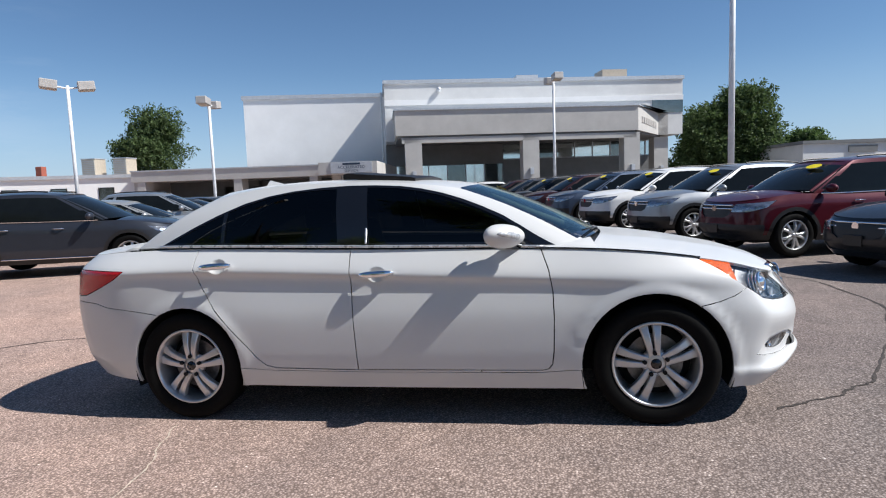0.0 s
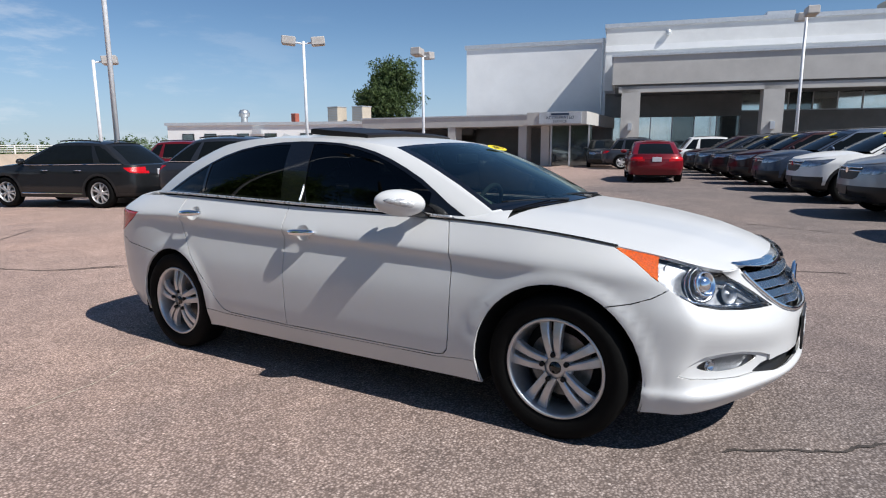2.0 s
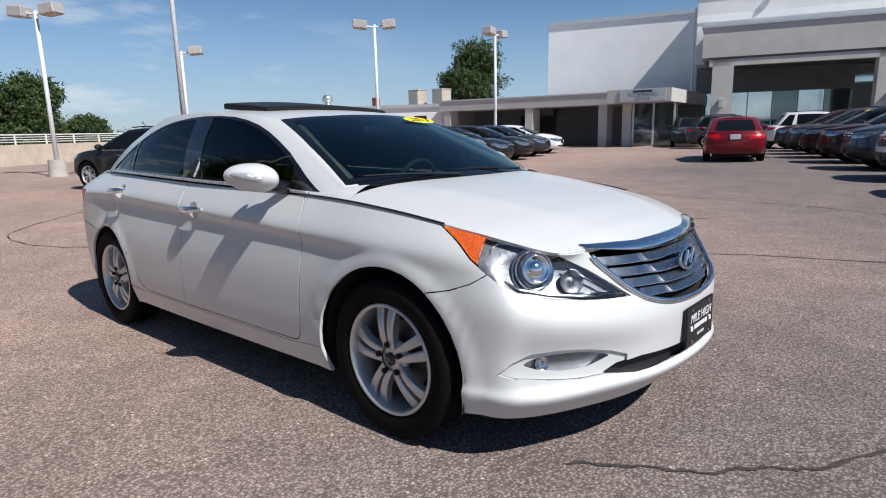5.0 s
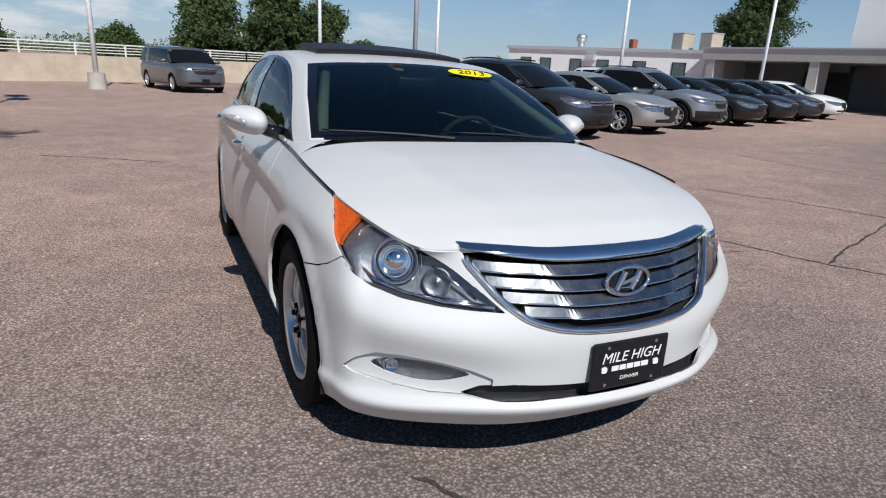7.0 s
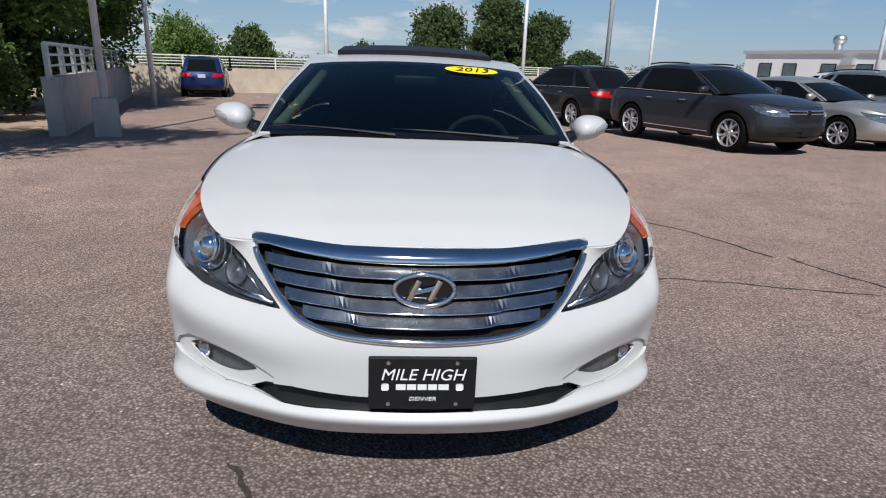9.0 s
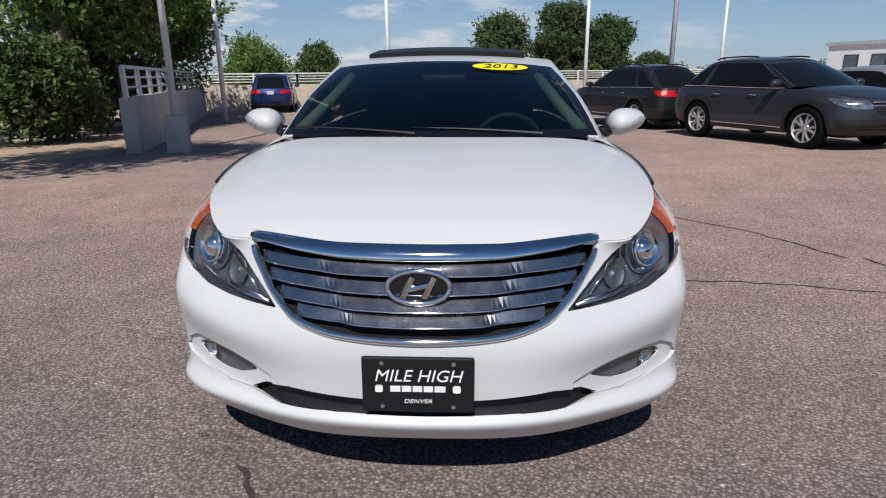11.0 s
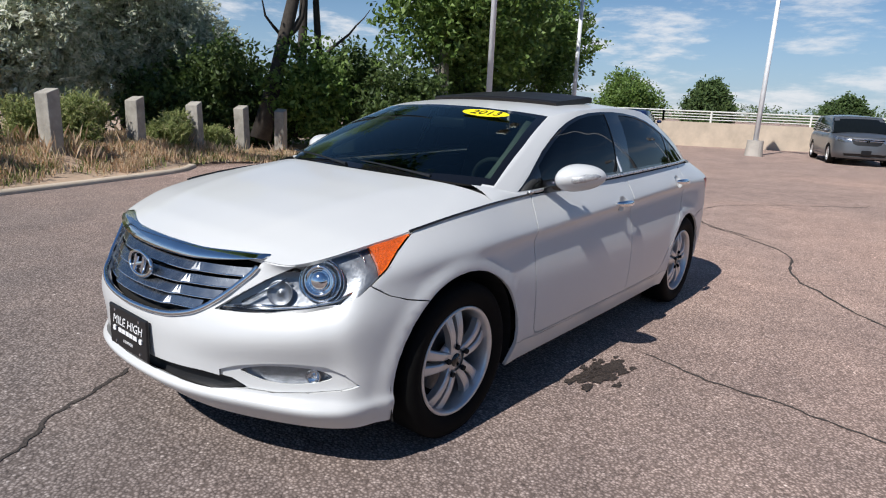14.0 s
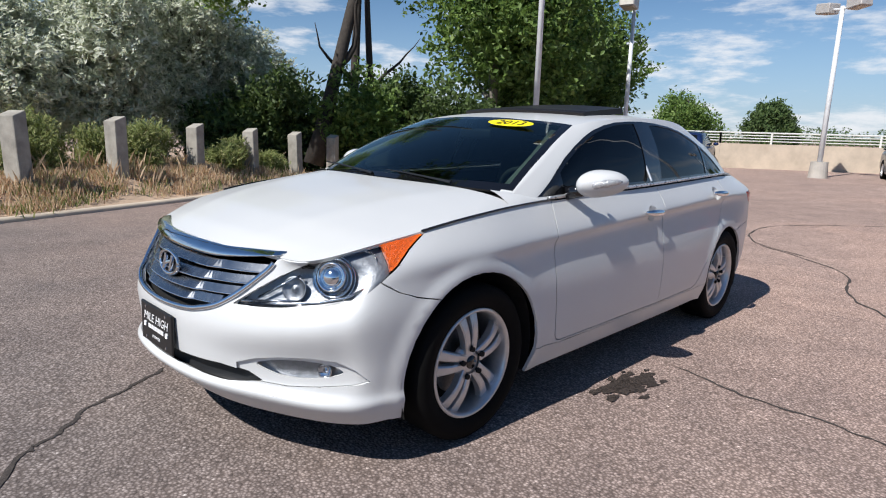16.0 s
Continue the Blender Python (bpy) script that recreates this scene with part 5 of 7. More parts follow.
            roof[i, j] = (x, s * rs[j, 1], rs[j, 2] + (zc - rs[j, 2]) * (1 - s ** 2.2))
    roof[0, :, 1] = 0
    rb = grid_bm(roof, (0, 0, -3))
    rl = rb.verts.layers.float_vector["nrm"]
    for v in rb.verts:
        if abs(v.co.y) < 1e-4:
            w = Vector(v[rl])
            w.y = 0
            v[rl] = w
    rb.verts.index_update()
    panel("roof", list(rb.faces), rl, WHITE, car, "white roof panel", gap=0)
    rb.free()
    # raised sunroof
    b2 = bmesh.new()
    lo, hi = [], []
    for k in range(24):
        y = -.47 + .94 * k / 23
        s2 = (y / .47) ** 2
        a = Vector((.095 - .05 * s2, y, 1.449 - .014 * s2))
        c = Vector((-.42, y, 1.510 - .020 * s2))
        lo.append([b2.verts.new(a + Vector((0, 0, -.022))), b2.verts.new(a + Vector((.012, 0, .0))), b2.verts.new(a + Vector((-.02, 0, .012))), b2.verts.new(c + Vector((.02, 0, .004))), b2.verts.new(c), b2.verts.new(c + Vector((0, 0, -.03)))])
    for a, b in zip(lo, lo[1:]):
        for k in range(5):
            b2.faces.new((a[k], a[k + 1], b[k + 1], b[k]))
        b2.faces.new((a[5], a[0], b[0], b[5]))
    b2.faces.new(lo[0])
    b2.faces.new(lo[-1][::-1])
    bmesh.ops.recalc_face_normals(b2, faces=b2.faces)
    part("sunroof", b2, SUNROOF_BLACK, car, "black tilted-up glass sunroof panel")
    # deck lid
    er = e6[10 * PU:][::-1]
    S, T = 22, 14
    deck = np.zeros((S, T, 3))
    fr = arc(-1.99, 1.092, base_side[-1], 30)
    for i, s in enumerate(np.linspace(0, 1, S)):
        p = np.array([np.interp(s * .69 / .69 * .9999, np.linspace(0, 1, 30, endpoint=False), fr[:, c]) for c in range(3)])
        k = s * (len(er) - 1)
        q = np.array([np.interp(k, range(len(er)), er[:, c]) for c in range(3)])
        for j, t in enumerate(np.linspace(0, 1, T)):
            deck[i, j] = p + (q - p) * t + np.array((0, 0, .012 * math.sin(math.pi * t)))
    deck[0, :, 1] = 0
    db = grid_bm(deck, (-2, 0, -3))
    dl = db.verts.layers.float_vector["nrm"]
    db.verts.index_update()
    panel("boot_lid", list(db.faces), dl, WHITE, car, gap=.002)
    db.free()
    # cowl and wipers
    b2 = bmesh.new()
    rows = []
    for y in np.linspace(-.73, .73, 31):
        s = abs(y) / .765
        xr = 1.205 + (1.09 - 1.205) * s ** 2.4
        z = 1.024 - .05 * s ** 5
        rows.append([b2.verts.new((xr + .02, y, z - .022)), b2.verts.new((xr - .10, y, z - .012 + .03 * s))])
    for a, b in zip(rows, rows[1:]):
        b2.faces.new((a[0], a[1], b[1], b[0]))
    part("cowl_cover", b2, BLACK, car, "black plastic cowl cover")
    for y0, y1 in ((.46, -.12), (-.10, -.66)):
        pts = [(1.19 - .10 * abs(y0 + (y1 - y0) * k) ** 2 - .06 * k, y0 + (y1 - y0) * k, 1.048 + .022 * k + .006 * math.sin(math.pi * k)) for k in np.linspace(0, 1, 9)]
        wp = part("wiper", tube_bm(pts, [.009, .007, .006, .005, .005, .004, .004, .003, .003], 6), BLACK, car, "black wiper arm and blade")
        part("blade", tube_bm([(p[0] - .016, p[1] - .03, p[2] + .001) for p in pts[2:]], .004, 5), RUBBER, wp)
    # yellow price oval on the windshield, seen from outside
    b2 = bmesh.new()
    n_ws = Vector((.43, 0, .90)).normalized()
    base_p = Vector((.535, .30, 1.352))
    vy = Vector((-.10, 1, -.03)).normalized()
    vz = n_ws.cross(vy).normalized()
    if vz.z < 0:
        vz = -vz
    n_s = vy.cross(vz).normalized()
    if n_s.z < 0:
        n_s = -n_s
    pts = [base_p + vy * (.148 * math.cos(a)) + vz * (.042 * math.sin(a)) for a in np.linspace(0, 2 * math.pi, 40, endpoint=False)]
    b2.faces.new([b2.verts.new(p) for p in pts])
    st = part("price_sticker", b2, YELLOW, ws, "yellow oval sticker with a year")
    o = words("2013", .082, 0, .25, parent=st, mat_=PLATE_BLACK)
    mm = Matrix.Identity(4)
    for r_ in range(3):
        mm[r_][0], mm[r_][1], mm[r_][2], mm[r_][3] = vy[r_], vz[r_], n_s[r_], base_p[r_] + n_s[r_] * .002
    o.matrix_local = mm @ Matrix.Diagonal((1.15, .82, 1, 1))
    # antenna fin
    b2 = bmesh.new()
    fin = [b2.verts.new(p) for p in ((-1.02, .0, 1.462), (-1.20, .028, 1.45), (-1.20, -.028, 1.45), (-1.17, 0, 1.505))]
    for q in ((0, 1, 3), (0, 3, 2), (1, 2, 3), (0, 2, 1)):
        b2.faces.new([fin[i] for i in q])
    part("antenna_fin", b2, WHITE, car)
    # cabin
    part("dashboard", box_bm((.55, -.66, .80), (1.05, .66, .985), .05, 3), CABIN, car, "dark dashboard", True)
    part("cabin_floor", box_bm((-1.6, -.72, .25), (1.0, .72, .32)), DARK, car)
    part("parcel_shelf", box_bm((-1.9, -.62, .98), (-1.45, .62, 1.02)), CABIN, car)
    for y in (.36, -.36):
        st_ = part("front_seat", box_bm((-.45, y - .25, .45), (.15, y + .25, .62), .06, 3), CABIN, car, "dark cloth seat", True)
        b2 = box_bm((-.09, y - .24, 0), (.09, y + .24, .62), .07, 3)
        bmesh.ops.transform(b2, matrix=Matrix.Translation((-.42, 0, .58)) @ Matrix.Rotation(-.32, 4, 'Y'), verts=b2.verts)
        part("seat_back", b2, CABIN, st_, "", True)
        part("headrest", box_bm((-.72, y - .13, 1.14), (-.60, y + .13, 1.30), .045, 3), CABIN, st_, "", True)
    b2 = box_bm((-1.5, -.62, .5), (-.95, .62, .66), .06, 3)
    rsb = part("rear_bench", b2, CABIN, car, "dark cloth bench", True)
    b2 = box_bm((-.09, -.62, 0), (.09, .62, .60), .07, 3)
    bmesh.ops.transform(b2, matrix=Matrix.Translation((-1.40, 0, .60)) @ Matrix.Rotation(-.4, 4, 'Y'), verts=b2.verts)
    part("seat_back", b2, CABIN, rsb, "", True)
    whl = [(.42 + .06 * math.sin(a), .36 + .185 * math.cos(a), .93 + .17 * math.sin(a)) for a in np.linspace(0, 2 * math.pi, 28)]
    sw = part("steering_wheel", tube_bm(whl, .016, 8), CABIN, car, "black steering wheel", True)
    part("hub", tube_bm([(.43, .36, .92), (.60, .36, .86)], [.07, .05], 10), CABIN, sw, "", True)
    part("spoke", tube_bm([(.42, .185, .93), (.43, .36, .92), (.42, .535, .93)], .018, 6), CABIN, sw, "", True)
    part("inner_mirror", box_bm((.46, -.12, 1.255), (.49, .12, 1.315), .012, 2), BLACK, car, "black inner mirror", True)
    for sg in (1, -1):
        part("pillar_trim", tube_bm([(.98, sg * .668, 1.045), (.70, sg * .592, 1.165), (.42, sg * .512, 1.30)], [.03, .03, .03], 6), CABIN_LIGHT, car, "beige inner pillar trim", True)
    # wheels
    w0 = road_wheel(.337, .231, .218, ALLOY)
    for x, y in ((1.43, 1), (1.43, -1), (-1.368, 1), (-1.368, -1)):
        m = Matrix.Translation((x, y * .80, .337)) @ (Matrix.Rotation(math.pi, 4, 'Z') if y < 0 else Matrix.Identity(4)) @ Matrix.Rotation(.35 + .5 * x, 4, 'Y')
        w = copy_thing(w0, m)
        w.parent = car
    for o in (w0, *w0.children_recursive):
        bpy.data.objects.remove(o)
    # a slightly shorter front overhang ahead of the wheels' fore edge
    done = set()
    for o in car.children_recursive:
        if o.type != 'MESH' or o.data.name in done or o.name.startswith(("wheel", "rim", "spoke", "lug", "hub", "brake", "barrel")):
            continue
        done.add(o.data.name)
        if o.name.startswith("lettering"):
            x0 = o.matrix_local[0][3]
            if x0 > 1.84:
                o.matrix_local = Matrix.Translation((-.03 * (x0 - 1.84), 0, 0)) @ o.matrix_local
            continue
        for v in o.data.vertices:
            if v.co.x > 1.84:
                v.co.x -= .03 * (v.co.x - 1.84)
    return car


def road_wheel(R, rim, width, metal, spokes=5, detail=True):
    """A tyre on an alloy rim about the y axis, its outer face to +y."""
    h = width / 2
    seg = 56 if detail else 28
    tyre = part("wheel", lathe_bm([(rim + .004, -h * .75), (rim + .02, -h * .92), (R - .045, -h), (R - .018, -h * .93), (R - .003, -h * .78), (R, -h * .4), (R, h * .4), (R - .003, h * .78), (R - .018, h * .93), (R - .045, h), (rim + .02, h * .92), (rim + .004, h * .80)], seg), RUBBER, None, "black tyre on an alloy rim", True)
    y = h * .62
    rm = part("rim", lathe_bm([(rim + .006, h * .84), (rim + .001, h * .90), (rim - .008, h * .86), (rim - .014, h * .74), (rim - .020, h * .2), (rim - .03, -h * .6), (rim + .004, -h * .8)], seg), metal, tyre, "silver alloy rim", True)
    part("brake_disc", lathe_bm([(.0005, h * .05), (rim * .66, h * .05), (rim * .66, -h * .1), (.0005, -h * .1)], 28), ALLOY_DARK, rm, "grey brake disc")
    # added black disc that paints the shade inside the barrel
    part("barrel_shade", lathe_bm([(.0005, -h * .5), (rim - .02, -h * .5)], 28), DARK, rm, "black disc for the shade inside the wheel")
    for k in range(spokes):
        a0 = 2 * math.pi * k / spokes
        for sgn in (-1, 1):
            b = bmesh.new()
            rows = []
            for t in np.linspace(0, 1, 9 if detail else 3):
                r = .050 + (rim - .060) * t
                lat = .0175 + .0195 * t ** 1.2
                a = a0 + sgn * (lat / r if detail else .13 + .125 * t)
                w = (.0165 + .004 * t + .007 * t ** 3) if detail else (.0195 - .004 * t + .0095 * t ** 2)
                yy = y + .012 - .018 * t + .016 * math.sin(math.pi * t)
                c, s_ = math.cos(a), math.sin(a)
                rad, tan = Vector((c, 0, s_)), Vector((-s_, 0, c))
                p = rad * float(r)
                rows.append([b.verts.new(p + tan * float(dw) + Vector((0, dy, 0))) for dw, dy in ((-w, yy - .035), (-w * .92, yy - .005), (-w * .6, yy), (w * .6, yy), (w * .92, yy - .005), (w, yy - .035))])
            for p_, q_ in zip(rows, rows[1:]):
                for i in range(5):
                    b.faces.new((p_[i], p_[i + 1], q_[i + 1], q_[i]))
            bmesh.ops.recalc_face_normals(b, faces=b.faces)
            part("spoke", b, metal, rm)
        if detail:
            p = Vector((math.cos(a0) * .062, y + .006, math.sin(a0) * .062))
            part("lug_nut", cyl_bm(p, p + Vector((0, .020, 0)), .0125, .0115, 10), DARK, rm, "dark lug nut")
    part("hub_face", lathe_bm([(.078, y - .03), (.074, y - .006), (.060, y + .003), (.032, y + .008), (.0005, y + .009)], 28), metal, rm, "", True)
    part("hub_cap", lathe_bm([(.030, y + .004), (.028, y + .014), (.0005, y + .016)], 24), GLOSS_BLACK if detail else metal, rm, "dark centre cap", True)
    return tyre


hero = sedan()
hero.matrix_world = CAR_POSE

# ---- the rows of parked cars ----
suv = vehicle("suv", "silver compact suv parked in the row", BASE_PAINT, 4.60, 1.855, 1.68, 1.04, 1.10, .94, 2.66, .92, 1.16, .20, -1.58, -1.98, .365, True)
lux = vehicle("luxury_suv", "dark grey crossover suv with alloy wheels", BASE_PAINT, 4.75, 1.90, 1.65, 1.05, 1.08, .90, 2.75, .93, 1.16, .16, -1.45, -2.08, .375, True)
sed = vehicle("parked_sedan", "dark sedan parked in the row", BASE_PAINT, 4.85, 1.85, 1.45, .95, .97, .77, 2.78, .96, 1.14, .20, -1.15, -1.85, .335)
van = vehicle("minivan", "grey minivan standing before the low wall", BASE_PAINT, 5.15, 1.99, 1.76, 1.08, 1.12, .98, 3.0, .97, 1.50, .62, -2.35, -2.72, .35, van=True)
D_ROW = Vector((-.34, .94))
N_ROW = Vector((-.94, -.34))
row_right = [(suv, P_RED, "dark red compact suv with yellow windshield sticker"), (suv, None, "silver compact suv with dark lower cladding"), (suv, P_WHITE, "white compact suv with dark lower cladding"), (suv, P_BLUE, "steel blue compact suv with chrome grille"),
             (suv, P_MAROON, "dark maroon compact suv with chrome grille"), (suv, P_BLACK, "black compact suv with chrome grille"), (suv, P_GREY, "dark grey compact suv with chrome grille"), (suv, P_MAROON, "dark maroon compact suv with chrome grille")]
for i, (proto, paint, lab) in enumerate(row_right):
    p = Vector((5.79, 8.01)) + D_ROW * 2.93 * i
    c = park(proto, p.x, p.y, N_ROW.x, N_ROW.y, paint, lab, "suvs in the row")
    if i < 6:
        b2 = bmesh.new()
        pts = [(.46 + .070 * math.sin(a), .30 + .17 * math.cos(a), 1.478 - .038 * math.sin(a)) for a in np.linspace(0, 2 * math.pi, 20, endpoint=False)]
        b2.faces.new([b2.verts.new((x, y, z)) for x, y, z in pts])
        bmesh.ops.translate(b2, verts=b2.verts, vec=(.018, 0, .036))
        part("price_sticker", b2, YELLOW, c, "yellow oval sticker")
p = Vector((5.79, 8.01)) - D_ROW * 2.85
park(sed, p.x + .25, p.y + .1, N_ROW.x, N_ROW.y, P_BLACK, "black sedan with a bright grille bar", "")
p = Vector((5.79, 8.01)) + D_ROW * 2.93 * 8
park(suv, p.x, p.y, -N_ROW.x, -N_ROW.y, P_WHITE, "white suv backed into the row", "suvs in the row")
park(suv, -6.0, 30.5, -N_ROW.x, -N_ROW.y, P_GREY, "dark grey suv near the canopy")
park(suv, -9.3, 33.2, .35, -.94, P_BLACK, "black suv at the service entrance")
park(sed, -3.2, 20.1, -.30, .954, P_CRIMSON, "red sedan standing in the aisle")
left = [(lux, P_GREY, "dark grey crossover suv with bright alloy wheels"), (sed, P_SILVER, "pale silver sedan parked in the row"), (lux, None, "silver crossover suv with dark lower cladding"), (sed, P_BLACK, "black sedan parked in the row"),
        (sed, P_BLACK, "black sedan parked in the row"), (sed, P_GREY, "dark grey sedan parked in the row"), (sed, P_WHITE, "white sedan at the end of the row")]
for i, (proto, paint, lab) in enumerate(left):
    p = Vector((-8.85, 6.5)) + Vector((-.95, 2.85)) * i
    park(proto, p.x, p.y, .94, .34, paint, lab, "cars in the far row")
park(sed, -21.5, 33.0, .85, -.52, P_WHITE, "white sedan before the service bays")
park(lux, -14.07, 4.9, -.94, -.34, P_BLACK, "black suv parked with its tail to the row")
park(suv, -16.6, 10.6, .94, .34, P_CRIMSON, "red suv behind the row")
park(suv, -17.6, 16.6, .94, .34, P_WHITE, "white suv behind the row")
park(van, -24.6, -.25, .95, .30, P_VAN, "grey minivan standing before the low wall")
park(suv, -24.9, -8.9, -.97, -.22, P_BLUE2, "blue suv facing the low wall")
for proto in (suv, lux, sed, van):
    for o in (proto, *proto.children_recursive):
        bpy.data.objects.remove(o)

# ---- dealership building ----
STUCCO = mat("grey_stucco", (.50, .485, .46), .9, 0, .7, .10, .25, 45)
STUCCO_PALE = mat("pale_stucco", (.70, .70, .685), .9, 0, .5, .08, .25, 45)
STUCCO_WHITE = mat("white_stucco", (.82, .82, .81), .9, 0, .45, .05, .25, 45)
# dark trims; on walls and soffits below the roofs it has their shade painted in
GREY_AND_SHADE = mat("dark_grey_and_shade", (.20, .205, .205), .9, 0, 1.0, .12)
METAL_CAP = mat("metal_coping", (.60, .62, .64), .45, .5, 6, .1)
SHOP_GLASS = mat("shop_glass", (.17, .20, .20), .04, .75, 3, .2)
SHOP_PALE = mat("coated_shop_glass", (.62, .68, .67), .05, .9, 1.2, .15)
AC_BEIGE = mat("beige_metal", (.52, .45, .36), .6, .2, 8, .12)
GALV = mat("galvanised_metal", (.55, .57, .58), .4, .8, 14, .15)
LAMP_WHITE = mat("pale_grey_paint", (.74, .76, .78), .5, .1, 5, .1)
LAMP_HEAD = mat("lamp_housing", (.50, .47, .44), .5, .2, 6, .12)
CONCRETE = mat("weathered_concrete", (.46, .43, .39), .92, 0, 2.2, .18, .35, 35)
CONCRETE_WARM = mat("tan_concrete", (.56, .47, .37), .92, 0, 1.4, .16, .3, 30)
RAIL = mat("white_rail_paint", (.70, .70, .66), .55, 0, 8, .1)


def prism(name, foot, z0, z1, material, parent, label="", inset_top=0):
    """An upright block on a footprint of (x, y) corners."""
    bm = bmesh.new()
    lo = [bm.verts.new((x, y, z0)) for x, y in foot]
    hi = [bm.verts.new((x, y, z1)) for x, y in foot]
    n = len(foot)
    for k in range(n):
        bm.faces.new((lo[k], lo[(k + 1) % n], hi[(k + 1) % n], hi[k]))
    bm.faces.new(hi)
    bm.faces.new(lo[::-1])
    bmesh.ops.recalc_face_normals(bm, faces=bm.faces)
    return part(name, bm, material, parent, label)


FD = Vector((.96, .28))      # along the front
BD = Vector((-.28, .96))     # into the building
O0 = Vector((-11.5, 40.1))   # left front corner of the main block


def at(a, b):
    p = O0 + FD * a + BD * b
    return (p.x, p.y)


def slab(name, a0, a1, b0, b1, z0, z1, material, parent, label=""):
    return prism(name, [at(a0, b0), at(a1, b0), at(a1, b1), at(a0, b1)], z0, z1, material, parent, label)


GZ = .0
main = new("dealership_building")
tagged(main, "two-storey grey stucco dealership with a deep entrance canopy", "building")
slab("upper_wall", 0, 23.4, 0, 16, 5.2, 9.45, STUCCO_PALE, main, "pale stucco upper storey")
slab("coping", -.1, 23.5, -.1, 16.1, 9.45, 9.72, METAL_CAP, main, "pale metal coping")
slab("band", -.03, 23.43, -.06, .0, 7.85, 8.25, STUCCO_WHITE, main, "white raised band")
slab("upper_window", 20.9, 23.41, -.05, .4, 6.9, 7.9, SHOP_GLASS, main, "dark strip window")
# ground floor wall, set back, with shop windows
slab("lower_wall", 0, 9.6, 3.2, 15.9, 3.45, 5.2, GREY_AND_SHADE, main, "grey wall with the canopy's shade in its colour")
slab("lower_wall", 9.6, 23.4, 3.2, 15.9, GZ, 3.75, GREY_AND_SHADE, main, "grey wall with the canopy's shade in its colour")
slab("lower_wall", 0, 9.6, 3.6, 15.9, GZ, .45, STUCCO, main)
for k in range(15):
    a = .35 + 1.54 * k
    z0_, z1_ = (.45, 3.45) if k < 6 else (3.75, 5.02)
    dark_pane = k in (3, 5, 8, 12)
    w = slab("shop_window", a, a + 1.47, 3.45, 3.52, z0_, z1_, SHOP_GLASS if dark_pane else SHOP_PALE, main, "tall shop window")
    slab("mullion", a + 1.47, a + 1.54, 3.36, 3.55, z0_, z1_, METAL_CAP, w)
    slab("mullion", a, a + 1.47, 3.40, 3.45, z0_ + .02, z0_ + .09, METAL_CAP, w)
slab("inner_room", .1, 9.5, 6.5, 15.8, .45, 3.45, GREY_AND_SHADE, main)
slab("inner_room", 9.6, 23.3, 6.5, 15.8, 3.75, 5.02, GREY_AND_SHADE, main)
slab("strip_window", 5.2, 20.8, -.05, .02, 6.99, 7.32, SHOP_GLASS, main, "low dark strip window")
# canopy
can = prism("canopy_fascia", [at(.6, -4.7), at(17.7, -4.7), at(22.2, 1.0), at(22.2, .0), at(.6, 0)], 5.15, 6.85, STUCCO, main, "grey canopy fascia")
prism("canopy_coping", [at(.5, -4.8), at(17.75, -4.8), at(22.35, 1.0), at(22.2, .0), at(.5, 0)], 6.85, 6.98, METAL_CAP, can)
prism("canopy_soffit", [at(.75, -4.5), at(17.5, -4.5), at(21.9, .8), at(21.9, 3.2), at(.75, 3.2)], 5.02, 5.146, GREY_AND_SHADE, can, "soffit with shade put into its grey")
prism("canopy_lip", [at(1.0, -4.62), at(17.6, -4.62), at(17.6, -4.2), at(1.0, -4.2)], 4.65, 5.02, STUCCO, can, "beam between the pillars")
for a, b in ((1.2, -4.62), (9.4, -4.62), (16.7, -4.62), (21.2, .3)):
    pl_ = slab("pillar", a, a + 1.15, b, b + 1.0, GZ, 5.02, STUCCO, main, "square stucco pillar")
    slab("wall_lamp", a + .45, a + .70, b - .22, b, 2.3, 2.75, METAL_CAP, pl_, "small wall lamp")
for k, (a, w) in enumerate(((18.3, .30), (18.7, .34), (19.12, .30), (19.5, .32), (19.9, .28), (20.3, .30), (20.68, .26))):
    t = (a - 17.7) / 4.5
    b = -4.7 + 5.7 * t
    t2 = (a + w - 17.7) / 4.5
    b2_ = -4.7 + 5.7 * t2
    prism("sign_mark", [at(a + .03, b - .03), at(a + w + .03, b2_ - .03), at(a + w, b2_ + .05), at(a, b + .05)], 5.75 - .02 * k, 6.18 - .02 * k, LAMP_HEAD, can, "plain grey bar")
slab("rooftop_unit", 17.2, 19.2, .8, 2.6, 9.72, 10.42, AC_BEIGE, main, "rooftop air unit")
slab("rooftop_unit", 10.3, 12.0, .8, 2.2, 9.72, 10.1, METAL_CAP, main, "rooftop air unit")
b2 = bmesh.new()
bmesh.ops.create_uvsphere(b2, u_segments=14, v_segments=8, radius=.2, matrix=Matrix.Translation((*at(4.1, -.16), 8.95)))
part("dish", b2, METAL_CAP, main, "small white dish")
b2 = tube_bm([(*at(-.25, 2.2), 0), (*at(-.25, 2.2), 9.2)], .08, 8)
part("downpipe", b2, METAL_CAP, main, "grey downpipe")

hall = new("white_hall")
tagged(hall, "tall plain white stucco hall beside the dealership", "building")
prism("wall", [(-24.1, 42.2), (-13.0, 45.3), (-16.0, 58), (-28, 55)], 0, 9.35, STUCCO_WHITE, hall, "plain white wall")
prism("coping", [(-24.2, 42.05), (-12.9, 45.2), (-15.9, 58.1), (-28.1, 55.1)], 9.35, 9.66, METAL_CAP, hall, "blue grey metal coping")

svc = new("service_bays")
tagged(svc, "low grey service building with open bays", "building")
S0, SF = Vector((-26.6, 31.3)), Vector((.990, .140))
SB = Vector((-.14, .99))


